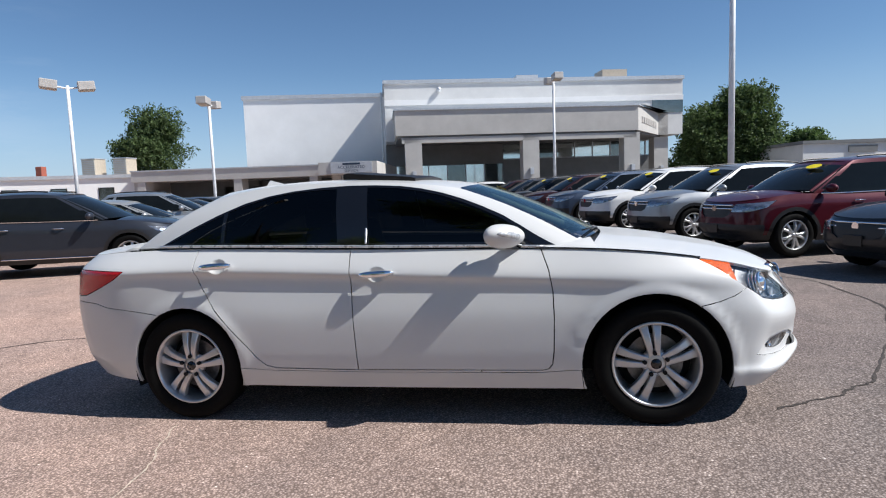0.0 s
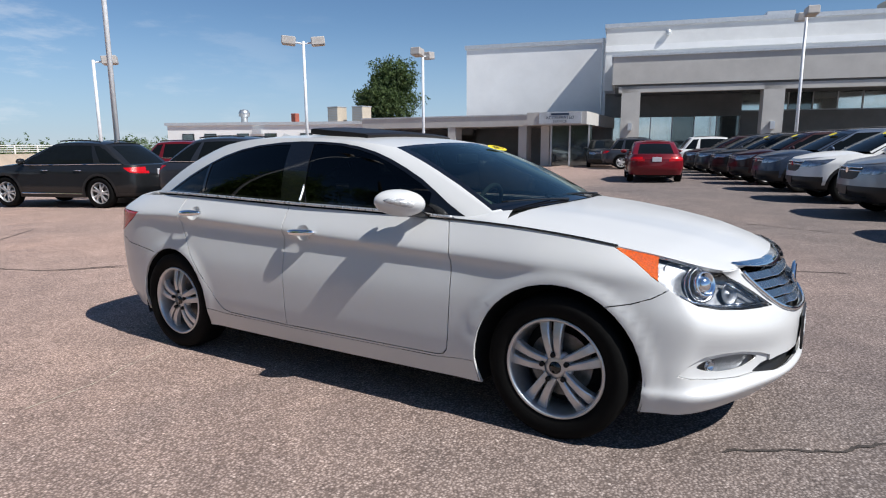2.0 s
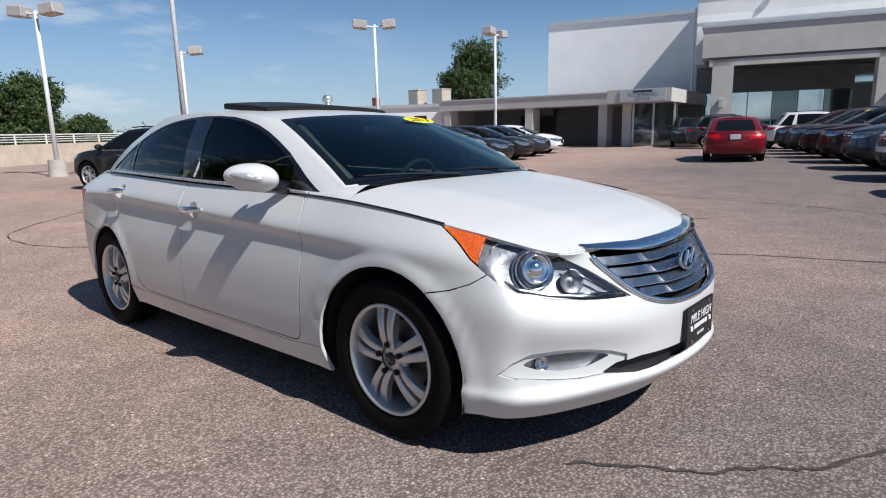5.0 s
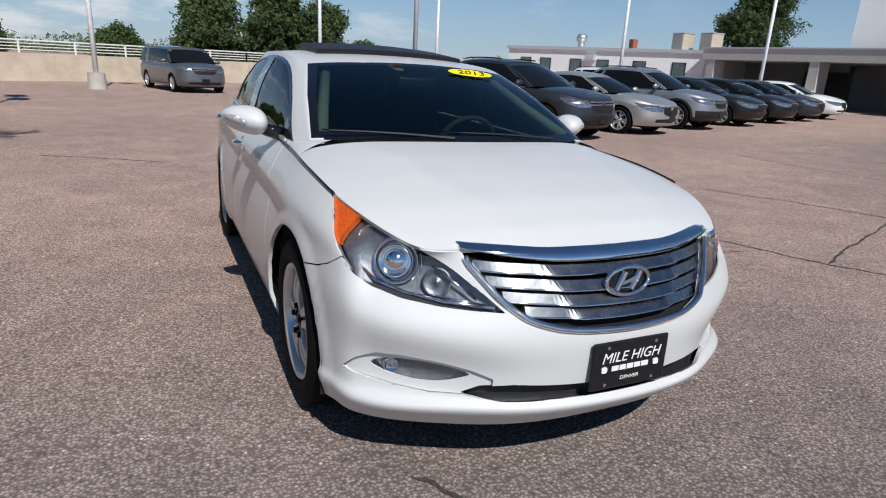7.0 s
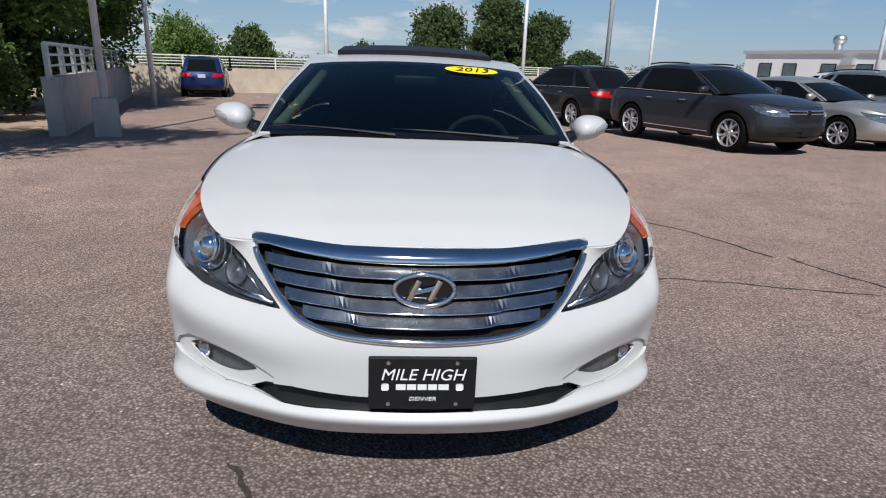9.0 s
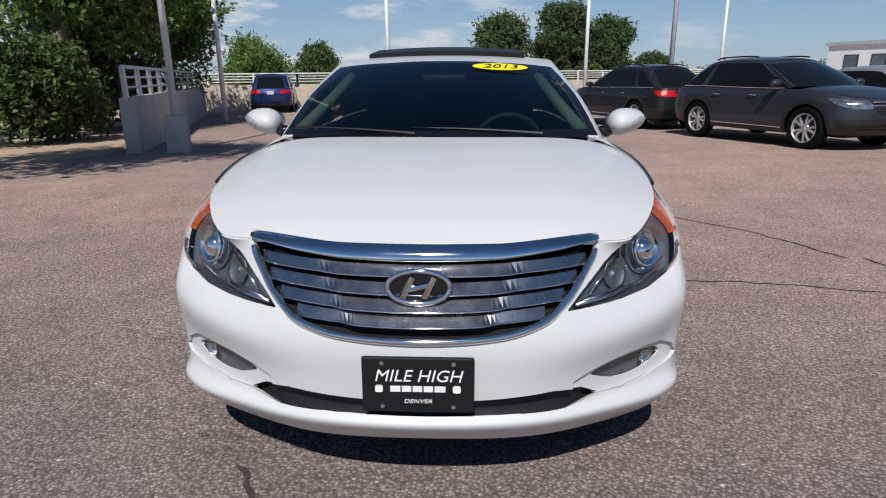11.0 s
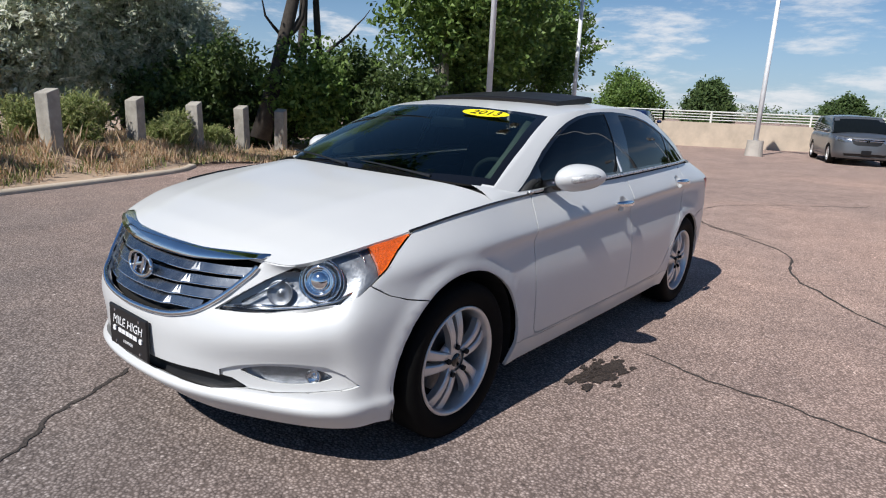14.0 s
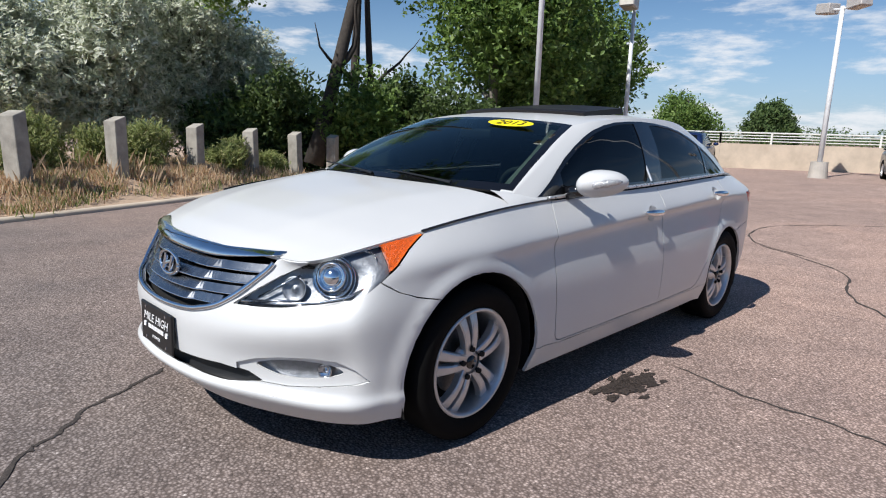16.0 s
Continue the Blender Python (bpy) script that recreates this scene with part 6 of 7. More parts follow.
def sat(a, b):
    p = S0 + SF * a + SB * b
    return (p.x, p.y)


def sslab(name, a0, a1, b0, b1, z0, z1, material, label=""):
    return prism(name, [sat(a0, b0), sat(a1, b0), sat(a1, b1), sat(a0, b1)], z0, z1, material, svc, label)


roof_ = sslab("roof_fascia", 0, 12.9, 0, 9, 2.62, 3.30, STUCCO, "grey roof fascia")
sslab("roof_cap", -.05, 12.95, -.05, 9, 3.30, 3.38, METAL_CAP)
sslab("entrance_fascia", 12.9, 16.6, -1.5, 9, 2.62, 3.38, STUCCO, "fascia over the service entrance")
sslab("side_wall", 0, .3, .3, 9, GZ, 2.62, STUCCO)
# the bays' shade is put into the colour of these walls
sslab("back_wall", .3, 16.6, 8.0, 8.4, GZ, 2.62, GREY_AND_SHADE, "back wall of the bays, shade put into its grey")
sslab("bay_wall", .3, 4.3, 4.6, 4.9, GZ, 2.62, GREY_AND_SHADE, "wall beside the bay, shade put into its grey")
sslab("bay_wall", 6.9, 12.4, 5.4, 5.7, GZ, 2.62, GREY_AND_SHADE)
sslab("bay_head", 4.3, 6.9, 4.6, 4.9, 2.2, 2.62, GREY_AND_SHADE)
for a in (.35, 6.85, 11.9, 13.4):
    sslab("pillar", a, a + .55, .05, 1.2, GZ, 2.62, STUCCO, "grey pillar")
dr = sslab("glass_front", 14.0, 16.6, .2, .26, .1, 2.62, SHOP_GLASS, "glazed service entrance")
for a in (14.0, 15.2, 16.4):
    p4 = [sat(a, .12), sat(a + .1, .12), sat(a + .1, .3), sat(a, .3)]
    prism("frame_post", p4, .0, 2.62, METAL_CAP, dr)
sg_ = sslab("sign_board", 13.7, 16.3, -1.56, -1.5, 2.70, 3.36, METAL_CAP, "pale sign board with lettering")


def sign_words(text, size, a, z):
    cu = bpy.data.curves.new("lettering", 'FONT')
    cu.body, cu.size, cu.align_x, cu.align_y, cu.resolution_u = text, size, 'CENTER', 'CENTER', 2
    ob = bpy.data.objects.new("lettering", cu)
    scene.collection.objects.link(ob)
    me = bpy.data.meshes.new_from_object(ob.evaluated_get(bpy.context.evaluated_depsgraph_get()))
    bpy.data.objects.remove(ob)
    me.materials.append(P_BLUE)
    o = new("lettering", me)
    o.parent = sg_
    x, y = sat(a, -1.575)
    o.matrix_local = Matrix(((SF.x, 0, -SB.x, x), (SF.y, 0, -SB.y, y), (0, 1, 0, z), (0, 0, 0, 1)))


sign_words("ACCELERATED", .26, 15.0, 3.03)
sign_words("SERVICE", .24, 15.0, 2.80)
prism("sign_mark", [sat(14.45, -1.58), sat(15.55, -1.58), sat(15.55, -1.56), sat(14.45, -1.56)], 3.18, 3.30, P_BLUE, sg_, "plain bar")

annex = new("white_annex")
tagged(annex, "long low white annex with small square windows", "building")
A0, A1 = Vector((-41.0, 25.2)), Vector((-26.9, 32.2))
AF = (A1 - A0).normalized()
AB = Vector((-AF.y, AF.x))


def aat(a, b):
    p = A0 + AF * a + AB * b
    return (p.x, p.y)


AL = (A1 - A0).length
prism("wall", [aat(0, 0), aat(AL, 0), aat(AL, 9), aat(0, 9)], 0, 3.0, STUCCO_WHITE, annex, "white painted wall")
prism("roof_edge", [aat(-.15, -.15), aat(AL, -.15), aat(AL, 9.1), aat(-.15, 9.1)], 3.0, 3.22, METAL_CAP, annex, "pale roof edge")
for a in (1.2, 3.0, 5.6, 7.8, 10.6, 13.4):
    fr_ = prism("window", [aat(a, -.05), aat(a + .95, -.05), aat(a + .95, .1), aat(a, .1)], 1.42, 2.38, BLACK, annex, "small dark window")
    prism("pane", [aat(a + .06, -.07), aat(a + .89, -.07), aat(a + .89, -.05), aat(a + .06, -.05)], 1.48, 2.32, SHOP_GLASS, fr_)
prism("wall_unit", [aat(7.0, -.5), aat(7.7, -.5), aat(7.7, 0), aat(7.0, 0)], 2.3, 2.75, METAL_CAP, annex, "wall air unit")
for px_, py_ in ((-34.5, 37.4), (-32.3, 38.1)):
    b2 = box_bm((px_ - .60, py_ - .6, 3.5), (px_ + .60, py_ + .6, 4.75), .04)
    u = part("rooftop_cooler", b2, AC_BEIGE, None, "")
    tagged(u, "beige louvred rooftop cooler", "air conditioner", "rooftop coolers")
    for k in range(8):
        part("louvre", box_bm((px_ - .55, py_ - .63, 3.58 + .14 * k), (px_ + .55, py_ - .60, 3.65 + .14 * k)), STUCCO, u)
    part("top_lid", box_bm((px_ - .63, py_ - .63, 4.75), (px_ + .63, py_ + .63, 4.81)), METAL_CAP, u, "pale metal lid")
    part("base", box_bm((px_ - .5, py_ - .45, 3.20), (px_ + .5, py_ + .45, 3.50)), GREY_AND_SHADE, u)
b2 = lathe_bm([(.0005, 1.1), (.30, 1.05), (.42, .85), (.42, .55), (.26, .5), (.26, 0)], 16)
bmesh.ops.transform(b2, matrix=Matrix.Translation((-37.1, 29.4, 3.21)) @ Matrix.Rotation(math.pi / 2, 4, 'X'), verts=b2.verts)
tagged(part("roof_vent", b2, GALV, None, "", True), "galvanised round roof vent", "vent")
tagged(part("roof_box", box_bm((-34.35, 31.75, 3.21), (-33.85, 32.2, 4.0), .03), mat("red_brown_paint", (.30, .08, .05), .7, 0, 6, .15), None), "small red brown chimney box on the annex roof", "chimney")

far_b = new("far_shed")
tagged(far_b, "low pale grey building beyond the trees", "building")
prism("wall", [(19.5, 46), (44, 52), (43, 66), (17, 60)], 0, 3.9, STUCCO_PALE, far_b)
prism("roof_edge", [(19.4, 45.8), (44.1, 51.8), (43.1, 66.1), (16.9, 60.1)], 3.9, 4.15, GREY_AND_SHADE, far_b)
prism("sign_panel", [(23.0, 46.75), (25.2, 47.29), (25.18, 47.39), (22.98, 46.85)], 3.2, 3.7, GREY_AND_SHADE, far_b, "dark sign panel")


# ---- lot lamps ----
def lot_lamp(x, y, h, heads=2, turn=0.0, r=.085, material=None, block=True):
    z0 = lot_height(x, y)
    lamp_ = new("lot_lamp")
    tagged(lamp_, "tall pale parking lot lamp with %s" % ("twin box heads" if heads == 2 else "one box head"), "street lamp", "lot lamps")
    m = material or LAMP_WHITE
    if block:
        part("footing", cyl_bm((0, 0, 0), (0, 0, .62), .34, .30, 20), CONCRETE, lamp_, "round concrete footing")
    part("pole", tube_bm([(0, 0, 0), (0, 0, h)], [r, r * .75], 12), m, lamp_, "pale painted pole", True)
    for k in range(heads):
        s = 1 if k == 0 else -1
        part("arm", tube_bm([(0, 0, h - .12), (s * .42, 0, h - .05)], .04, 8), m, lamp_)
        b_ = box_bm((-.32, -.26, -.17), (.32, .26, .20), .03, 1)
        bmesh.ops.transform(b_, matrix=Matrix.Translation((s * .68, 0, h)) @ Matrix.Rotation(-s * .10, 4, 'Y'), verts=b_.verts)
        hd_ = part("lamp_head", b_, LAMP_HEAD, lamp_, "square lamp housing")
        b_ = box_bm((-.27, -.21, -.185), (.27, .21, -.17))
        bmesh.ops.transform(b_, matrix=Matrix.Translation((s * .68, 0, h)) @ Matrix.Rotation(-s * .10, 4, 'Y'), verts=b_.verts)
        part("lens", b_, AC_BEIGE, hd_, "tan lamp lens")
    lamp_.matrix_world = Matrix.Translation((x, y, z0)) @ Matrix.Rotation(turn, 4, 'Z')
    return lamp_


lot_lamp(-19.0, 18.1, 6.3, 2, .75)
lot_lamp(-16.0, 23.7, 6.1, 2, 1.75)
lot_lamp(-22.7, 5.1, 5.9, 2, .5)
lot_lamp(-26.3, 12.1, 5.4, 1, .9)
lot_lamp(-13.7, 5.75, 12.0, 2, .3, .07)
lot_lamp(.95, 31.6, 7.4, 2, 1.9)
lot_lamp(7.57, 20.6, 12.5, 2, .3, .125)
lot_lamp(-23.7, -3.35, 6.3, 2, 1.0, .10)
lot_lamp(-8.0, -5.6, 12.0, 2, .2, .068, LAMP_WHITE, False)
lot_lamp(-17.5, -8.4, 5.9, 1, .2, block=False)
blk = box_bm((-.22, -.22, -.1), (.22, .22, .70), .03, 2)
for v in blk.verts:
    if v.co.z > .4:
        v.co.x *= .92
        v.co.y *= .92
bmesh.ops.transform(blk, matrix=Matrix.Translation((-8.0, -5.6, lot_height(-8, -5.6))) @ Matrix.Rotation(.34, 4, 'Z'), verts=blk.verts)
tagged(part("lamp_footing", blk, CONCRETE, None), "square weathered concrete footing of a lamp", "footing")

# ---- low walls and rails ----


def run_wall(name, pts, h0, h1, thick, material, label, z=None):
    w = new(name)
    tagged(w, label, "wall", kind="structure")
    for (x0, y0), (x1, y1) in zip(pts, pts[1:]):
        d = Vector((x1 - x0, y1 - y0)).normalized()
        n = Vector((-d.y, d.x)) * thick / 2
        prism("wall_panel", [(x0 - n.x, y0 - n.y), (x1 - n.x, y1 - n.y), (x1 + n.x, y1 + n.y), (x0 + n.x, y0 + n.y)], h0, h1, material, w)
    return w


def run_rail(pts, z0, height, bars, step, label, material):
    r_ = new("railing")
    tagged(r_, label, "railing", kind="structure")
    for (x0, y0), (x1, y1) in zip(pts, pts[1:]):
        a, b = Vector((x0, y0, 0)), Vector((x1, y1, 0))
        n = max(1, int((b - a).length / step))
        for k in range(bars):
            z = z0 + height * (k + 1) / bars
            part("rail_bar", tube_bm([a + Vector((0, 0, z)), b + Vector((0, 0, z))], .038 if k == bars - 1 else .024, 6), material, r_)
        for k in range(n + 1):
            p = a + (b - a) * (k / n)
            part("rail_post", box_bm((p.x - .04, p.y - .04, z0 - .05), (p.x + .04, p.y + .04, z0 + height)), material, r_)


far_pts = [(-20.5, -24), (-27.5, -8.5), (-33.5, 3.5), (-47, 25)]
run_wall("wall_1", far_pts, -.3, 1.0, .30, CONCRETE_WARM, "long low tan concrete wall at the lot's edge")
run_rail(far_pts, 1.0, .52, 4, 2.0, "pale painted rail on the low wall", RAIL)
near_pts = [(-7.8, -6.42), (-15.0, -8.9), (-23.3, -11.7)]
run_wall("wall_2", near_pts, -.3, .98, .28, CONCRETE, "grey concrete wall below the trees")
run_rail(near_pts, .98, .58, 3, 1.5, "grey metal rail on the concrete wall", GALV)

# ---- verge, posts, trees ----


def leaf_material(name, stops, rough=.55, sheen=0.0):
    m = bpy.data.materials.new(name)
    m.use_nodes = True
    nt = m.node_tree
    b = nt.nodes["Principled BSDF"]
    geo = nt.nodes.new("ShaderNodeNewGeometry")
    r = nt.nodes.new("ShaderNodeValToRGB")
    el = r.color_ramp.elements
    while len(el) < len(stops):
        el.new(.5)
    for e, (p, c) in zip(el, stops):
        e.position, e.color = p, (*c, 1)
    nt.links.new(geo.outputs["Random Per Island"], r.inputs[0])
    nt.links.new(r.outputs[0], b.inputs["Base Color"])
    b.inputs["Roughness"].default_value = rough
    tr = nt.nodes.new("ShaderNodeBsdfTranslucent")
    nt.links.new(r.outputs[0], tr.inputs[0])
    mx = nt.nodes.new("ShaderNodeMixShader")
    mx.inputs[0].default_value = .40
    nt.links.new(b.outputs[0], mx.inputs[1])
    nt.links.new(tr.outputs[0], mx.inputs[2])
    nt.links.new(mx.outputs[0], nt.nodes["Material Output"].inputs[0])
    return m


LEAF_GREEN = leaf_material("cottonwood_leaves", [(0, (.065, .115, .022)), (.5, (.125, .21, .042)), (.85, (.19, .295, .065)), (1, (.27, .38, .10))])
# brighter copy of the cottonwood leaves, sunlight put into the green
LEAF_SUNLIT = leaf_material("sunlit_cottonwood_leaves", [(0, (.10, .17, .030)), (.5, (.19, .30, .055)), (1, (.32, .44, .10))])
# darker greens that carry the shade under the trees in the leaf colour
LEAF_SHADED = leaf_material("shade_darkened_leaves", [(0, (.04, .07, .02)), (.6, (.09, .145, .04)), (1, (.16, .23, .07))])
LEAF_OLIVE = leaf_material("silver_olive_leaves", [(0, (.34, .38, .25)), (.35, (.56, .60, .46)), (.75, (.72, .745, .62)), (1, (.84, .85, .76))])
LEAF_PINE = leaf_material("pine_needles", [(0, (.045, .075, .024)), (.6, (.085, .135, .045)), (1, (.13, .19, .065))], .7)
LEAF_FAR = leaf_material("far_leaves", [(0, (.05, .085, .028)), (.6, (.09, .15, .045)), (1, (.14, .21, .065))], .7)
STRAW = leaf_material("dry_grass", [(0, (.52, .36, .23)), (.45, (.72, .55, .38)), (.85, (.82, .68, .50)), (1, (.34, .34, .15))], .8)
WEED = leaf_material("weeds", [(0, (.17, .21, .06)), (.6, (.27, .32, .105)), (1, (.44, .42, .20))], .7)
BARK = mat("bark", (.050, .042, .036), .95, 0, 9, .35, .8, 28)
BARK_PALE = mat("pale_bark", (.22, .20, .17), .95, 0, 9, .3, .8, 28)
POST_CONCRETE = mat("stained_concrete", (.34, .315, .275), .95, 0, 3.5, .30, .5, 30)
DIRT = mat("dry_dirt", (.44, .32, .23), .97, 0, 1.3, .25, .6, 25)
rng = np.random.default_rng(7)


def leaves(name, blobs, count, size, material, parent=None, label="", flat=1.0, droop=0.0, long=1.0, sprig=10, reach=5.0, lit=1.0):
    """Many small leaves in sprigs, spread over the skins of overlapping blobs (centre, radii)."""
    c = np.array([b[0] for b in blobs], float)
    rad = np.array([b[1] for b in blobs], float)
    wts = rad[:, 0] * rad[:, 2]
    m = max(1, count // sprig)
    pick = rng.choice(len(blobs), m, p=wts / wts.sum())
    v = rng.normal(size=(m, 3))
    v /= np.linalg.norm(v, axis=1, keepdims=True)
    depth = rng.uniform(.55, 1.08, (m, 1))
    lump = 1 + .20 * np.sin(5 * v[:, :1] + pick[:, None]) * np.cos(4 * v[:, 1:2] + 2 * pick[:, None]) + rng.normal(0, .07, (m, 1))
    p0 = c[pick] + v * rad[pick] * depth * lump
    way = v + rng.normal(size=(m, 3)) * .7
    way[:, 2] += .2 - 1.2 * droop
    way /= np.linalg.norm(way, axis=1, keepdims=True)
    n_ = m * sprig
    along = rng.uniform(-.5, 1.0, (n_, 1)) * size * reach
    p = np.repeat(p0, sprig, 0) + np.repeat(way, sprig, 0) * along + rng.normal(size=(n_, 3)) * size * .9
    n = np.repeat(v, sprig, 0) * .4 + rng.normal(size=(n_, 3)) * flat + np.array((.55, .30, .60)) * lit
    n /= np.linalg.norm(n, axis=1, keepdims=True)
    t = np.cross(n, rng.normal(size=(n_, 3))) * .8 + np.repeat(way, sprig, 0) * .6
    t /= np.linalg.norm(t, axis=1, keepdims=True)
    s = np.cross(n, t)
    a = size * rng.uniform(.6, 1.35, (n_, 1))
    q = np.stack([p - t * a * long, p + s * a * .55 + n * a * .12, p + t * a * long, p - s * a * .55 + n * a * .12], 1).reshape(-1, 3)
    faces = np.arange(n_ * 4).reshape(-1, 4)
    return make_mesh(name, q, faces.tolist(), material, parent, label, smooth=False)


def limbs(parent, base, height, r, lean=(0, 0), forks=5, material=None, spread=.30, seed=0):
    g = np.random.default_rng(seed)
    n = 9
    pts, rad = [], []
    for k in range(n):
        t = k / (n - 1)
        pts.append((base[0] + lean[0] * t + .10 * height * .12 * math.sin(3 * t + seed), base[1] + lean[1] * t + .10 * height * .1 * math.cos(2.5 * t + seed), base[2] + height * t))
        rad.append(r * (1 - .72 * t) * (1.35 if k == 0 else 1))
    part("trunk", tube_bm(pts, rad, 10), material or BARK, parent, "", True)
    for f in range(forks):
        t0 = .35 + .55 * f / max(1, forks)
        i = int(t0 * (n - 1))
        a = g.uniform(0, 6.28)
        ln = height * spread * (1 - .5 * t0)
        q = [Vector(pts[i])]
        d = Vector((math.cos(a), math.sin(a), .9)).normalized()
        for _ in range(7):
            q.append(q[-1] + d * ln / 7)
            d = (d + Vector((g.normal(0, .26), g.normal(0, .26), g.normal(.07, .16)))).normalized()
        part("limb", tube_bm(q, [rad[i] * .6 * (1 - .125 * j) for j in range(8)], 7), material or BARK, parent, "", True)


def cloud(center, size, n, seed, r=(.28, .5)):
    g = np.random.default_rng(seed)
    out = []
    for _ in range(n):
        v = g.normal(size=3)
        v /= np.linalg.norm(v)
        f = g.uniform(.15, .85)
        k = g.uniform(*r)
        out.append((tuple(np.array(center) + v * np.array(size) * f), tuple(np.array(size) * k)))
    return out


def far_cloud(center, size, n, seed, cone):
    """Blobs that fill an upright crown; cone narrows it towards the top."""
    g = np.random.default_rng(seed)
    out = []
    for _ in range(n):
        h = g.uniform(-.85, .92)
        wide = (1 - .62 * max(0, h * .5 + .5) ** 1.5) if cone else math.sqrt(max(.05, 1 - h * h))
        a, f = g.uniform(0, 6.283), math.sqrt(g.uniform(.05, 1)) * .66
        k = g.uniform(.20, .30)
        out.append(((center[0] + size[0] * wide * f * math.cos(a), center[1] + size[1] * wide * f * math.sin(a), center[2] + size[2] * h * .82), (size[0] * k, size[1] * k, size[2] * k * .62)))
    return out


def tree(name, label, base, trunk_h, trunk_r, center, size, n_blobs, count, leaf, material, seed, lean=(0, 0), forks=5, bark=None, category="tree", group="", far=0, **kw):
    t = new(name)
    tagged(t, label, category, group)
    if trunk_h:
        limbs(t, base, trunk_h, trunk_r, lean, forks, bark, seed=seed)
    leaves("crown", far_cloud(center, size, n_blobs, seed, far == 1) if far else cloud(center, size, n_blobs, seed), count, leaf, material, t, **kw)
    return t


# verge behind the kerb
kerb_pts = [(16, -1.5), (9, -4.0), (4.0, -5.85), (1.0, -6.95), (-1.0, -7.75), (-2.2, -8.35), (-2.9, -9.1)]
vg = [*kerb_pts, (-4.2, -8.4), (-5.6, -7.1), (-6.7, -6.35), (-15, -9.1), (-23, -11.9), (-26, -12.8), (-22, -30), (-5, -34), (20, -28)]
bm = bmesh.new()
ring_ = [bm.verts.new((x, y, lot_height(x, y))) for x, y in vg]
f_ = bm.faces.new(ring_)
bmesh.ops.triangulate(bm, faces=[f_])
bmesh.ops.subdivide_edges(bm, edges=bm.edges[:], cuts=3, use_grid_fill=True)
for v in bm.verts:
    v.co.z = lot_height(v.co.x, v.co.y) + (-.03 if v.is_boundary else .025 + .02 * math.sin(3 * v.co.x) * math.cos(2.3 * v.co.y))
tagged(part("verge", bm, DIRT, None, "", True), "dry dirt verge under the trees", "ground", kind="structure")
bm = bmesh.new()
prev = None
cur = spline([(x, y, 0) for x, y in kerb_pts], 5)
for i, p in enumerate(cur):
    d = cur[min(i + 1, len(cur) - 1)] - cur[max(i - 1, 0)]
    d /= np.linalg.norm(d)
    nrm = np.array((-d[1], d[0], 0))
    if nrm[1] < 0:
        nrm = -nrm
    z = lot_height(p[0], p[1])
    row_ = [bm.verts.new((*(p + nrm * a)[:2], z + h)) for a, h in ((.075, -.02), (.07, .035), (.045, .062), (-.04, .066), (-.068, .05), (-.075, -.02))]
    if prev:
        for k in range(5):
            bm.faces.new((prev[k], prev[k + 1], row_[k + 1], row_[k]))
    prev = row_
bmesh.ops.recalc_face_normals(bm, faces=bm.faces)
tagged(part("kerb", bm, CONCRETE_WARM, None, "", True), "rounded concrete kerb along the verge", "kerb", kind="structure")


def verge_height(x, y):
    """The verge climbs in a low bank behind the kerb."""
    k = float(np.interp(-x, [-16, -9, -4, -1, 1, 2.2, 2.9, 6], [-1.5, -4, -5.85, -6.95, -7.75, -8.35, -9.1, -8.6]))
    d = (k - y) * .92
    return lot_height(x, y) + .05 + .40 * ease((d - .05) / 1.2) * ease((x + 5.2) / 2.2)


bm = bmesh.new()
prev = None
for i, p in enumerate(cur):
    d = cur[min(i + 1, len(cur) - 1)] - cur[max(i - 1, 0)]
    d /= np.linalg.norm(d)
    nrm = np.array((d[1], -d[0], 0)) if -d[0] < 0 else np.array((-d[1], d[0], 0))
    row_ = []
    for k in (.04, .12, .25, .4, .6, .8, 1.0, 1.2, 1.5, 2.0, 2.6, 3.4, 4.4, 5.6, 7.0):
        q = p + nrm * k * np.array((.35 if p[0] < -1.5 else 1, 1, 0))
        row_.append(bm.verts.new((q[0], q[1], verge_height(q[0], q[1]) + .012 + .025 * math.sin(5 * q[0] + 3 * q[1]) * math.cos(4.1 * q[1]) * min(1, k * 2))))
    if prev:
        for k in range(14):
            bm.faces.new((prev[k], prev[k + 1], row_[k + 1], row_[k]))
    prev = row_
bmesh.ops.recalc_face_normals(bm, faces=bm.faces)
tagged(part("bank", bm, DIRT, None, "", True), "dry earth bank behind the kerb", "ground", kind="structure")
POSTS = [(3.6, -6.6, 1.38), (1.25, -7.85, 1.36), (-.28, -8.56, 1.33), (-2.02, -9.51, 1.26), (-3.57, -10.13, 1.20), (-5.05, -10.65, 1.16), (-6.5, -11.15, 1.12)]
for k, (x, y, top_) in enumerate(POSTS):
    b2 = box_bm((-.11, -.135, -.1), (.11, .135, top_), .018, 2)
    for v in b2.verts:
        if v.co.z > .8:
            v.co.z += .07 * (1 if v.co.x < 0 else 0) + .012 * math.sin(31 * v.co.y + k)
            v.co.x += .008 * math.sin(17 * v.co.y + 2 * k)
    bmesh.ops.transform(b2, matrix=Matrix.Translation((x, y, lot_height(x, y))) @ Matrix.Rotation(.45 + .12 * math.sin(k * 2.1), 4, 'Z') @ Matrix.Rotation(.025 * math.sin(k * 1.7), 4, 'X'), verts=b2.verts)
    tagged(part("concrete_post", b2, POST_CONCRETE, None), "weathered concrete fence post in dry grass", "post", "fence posts")


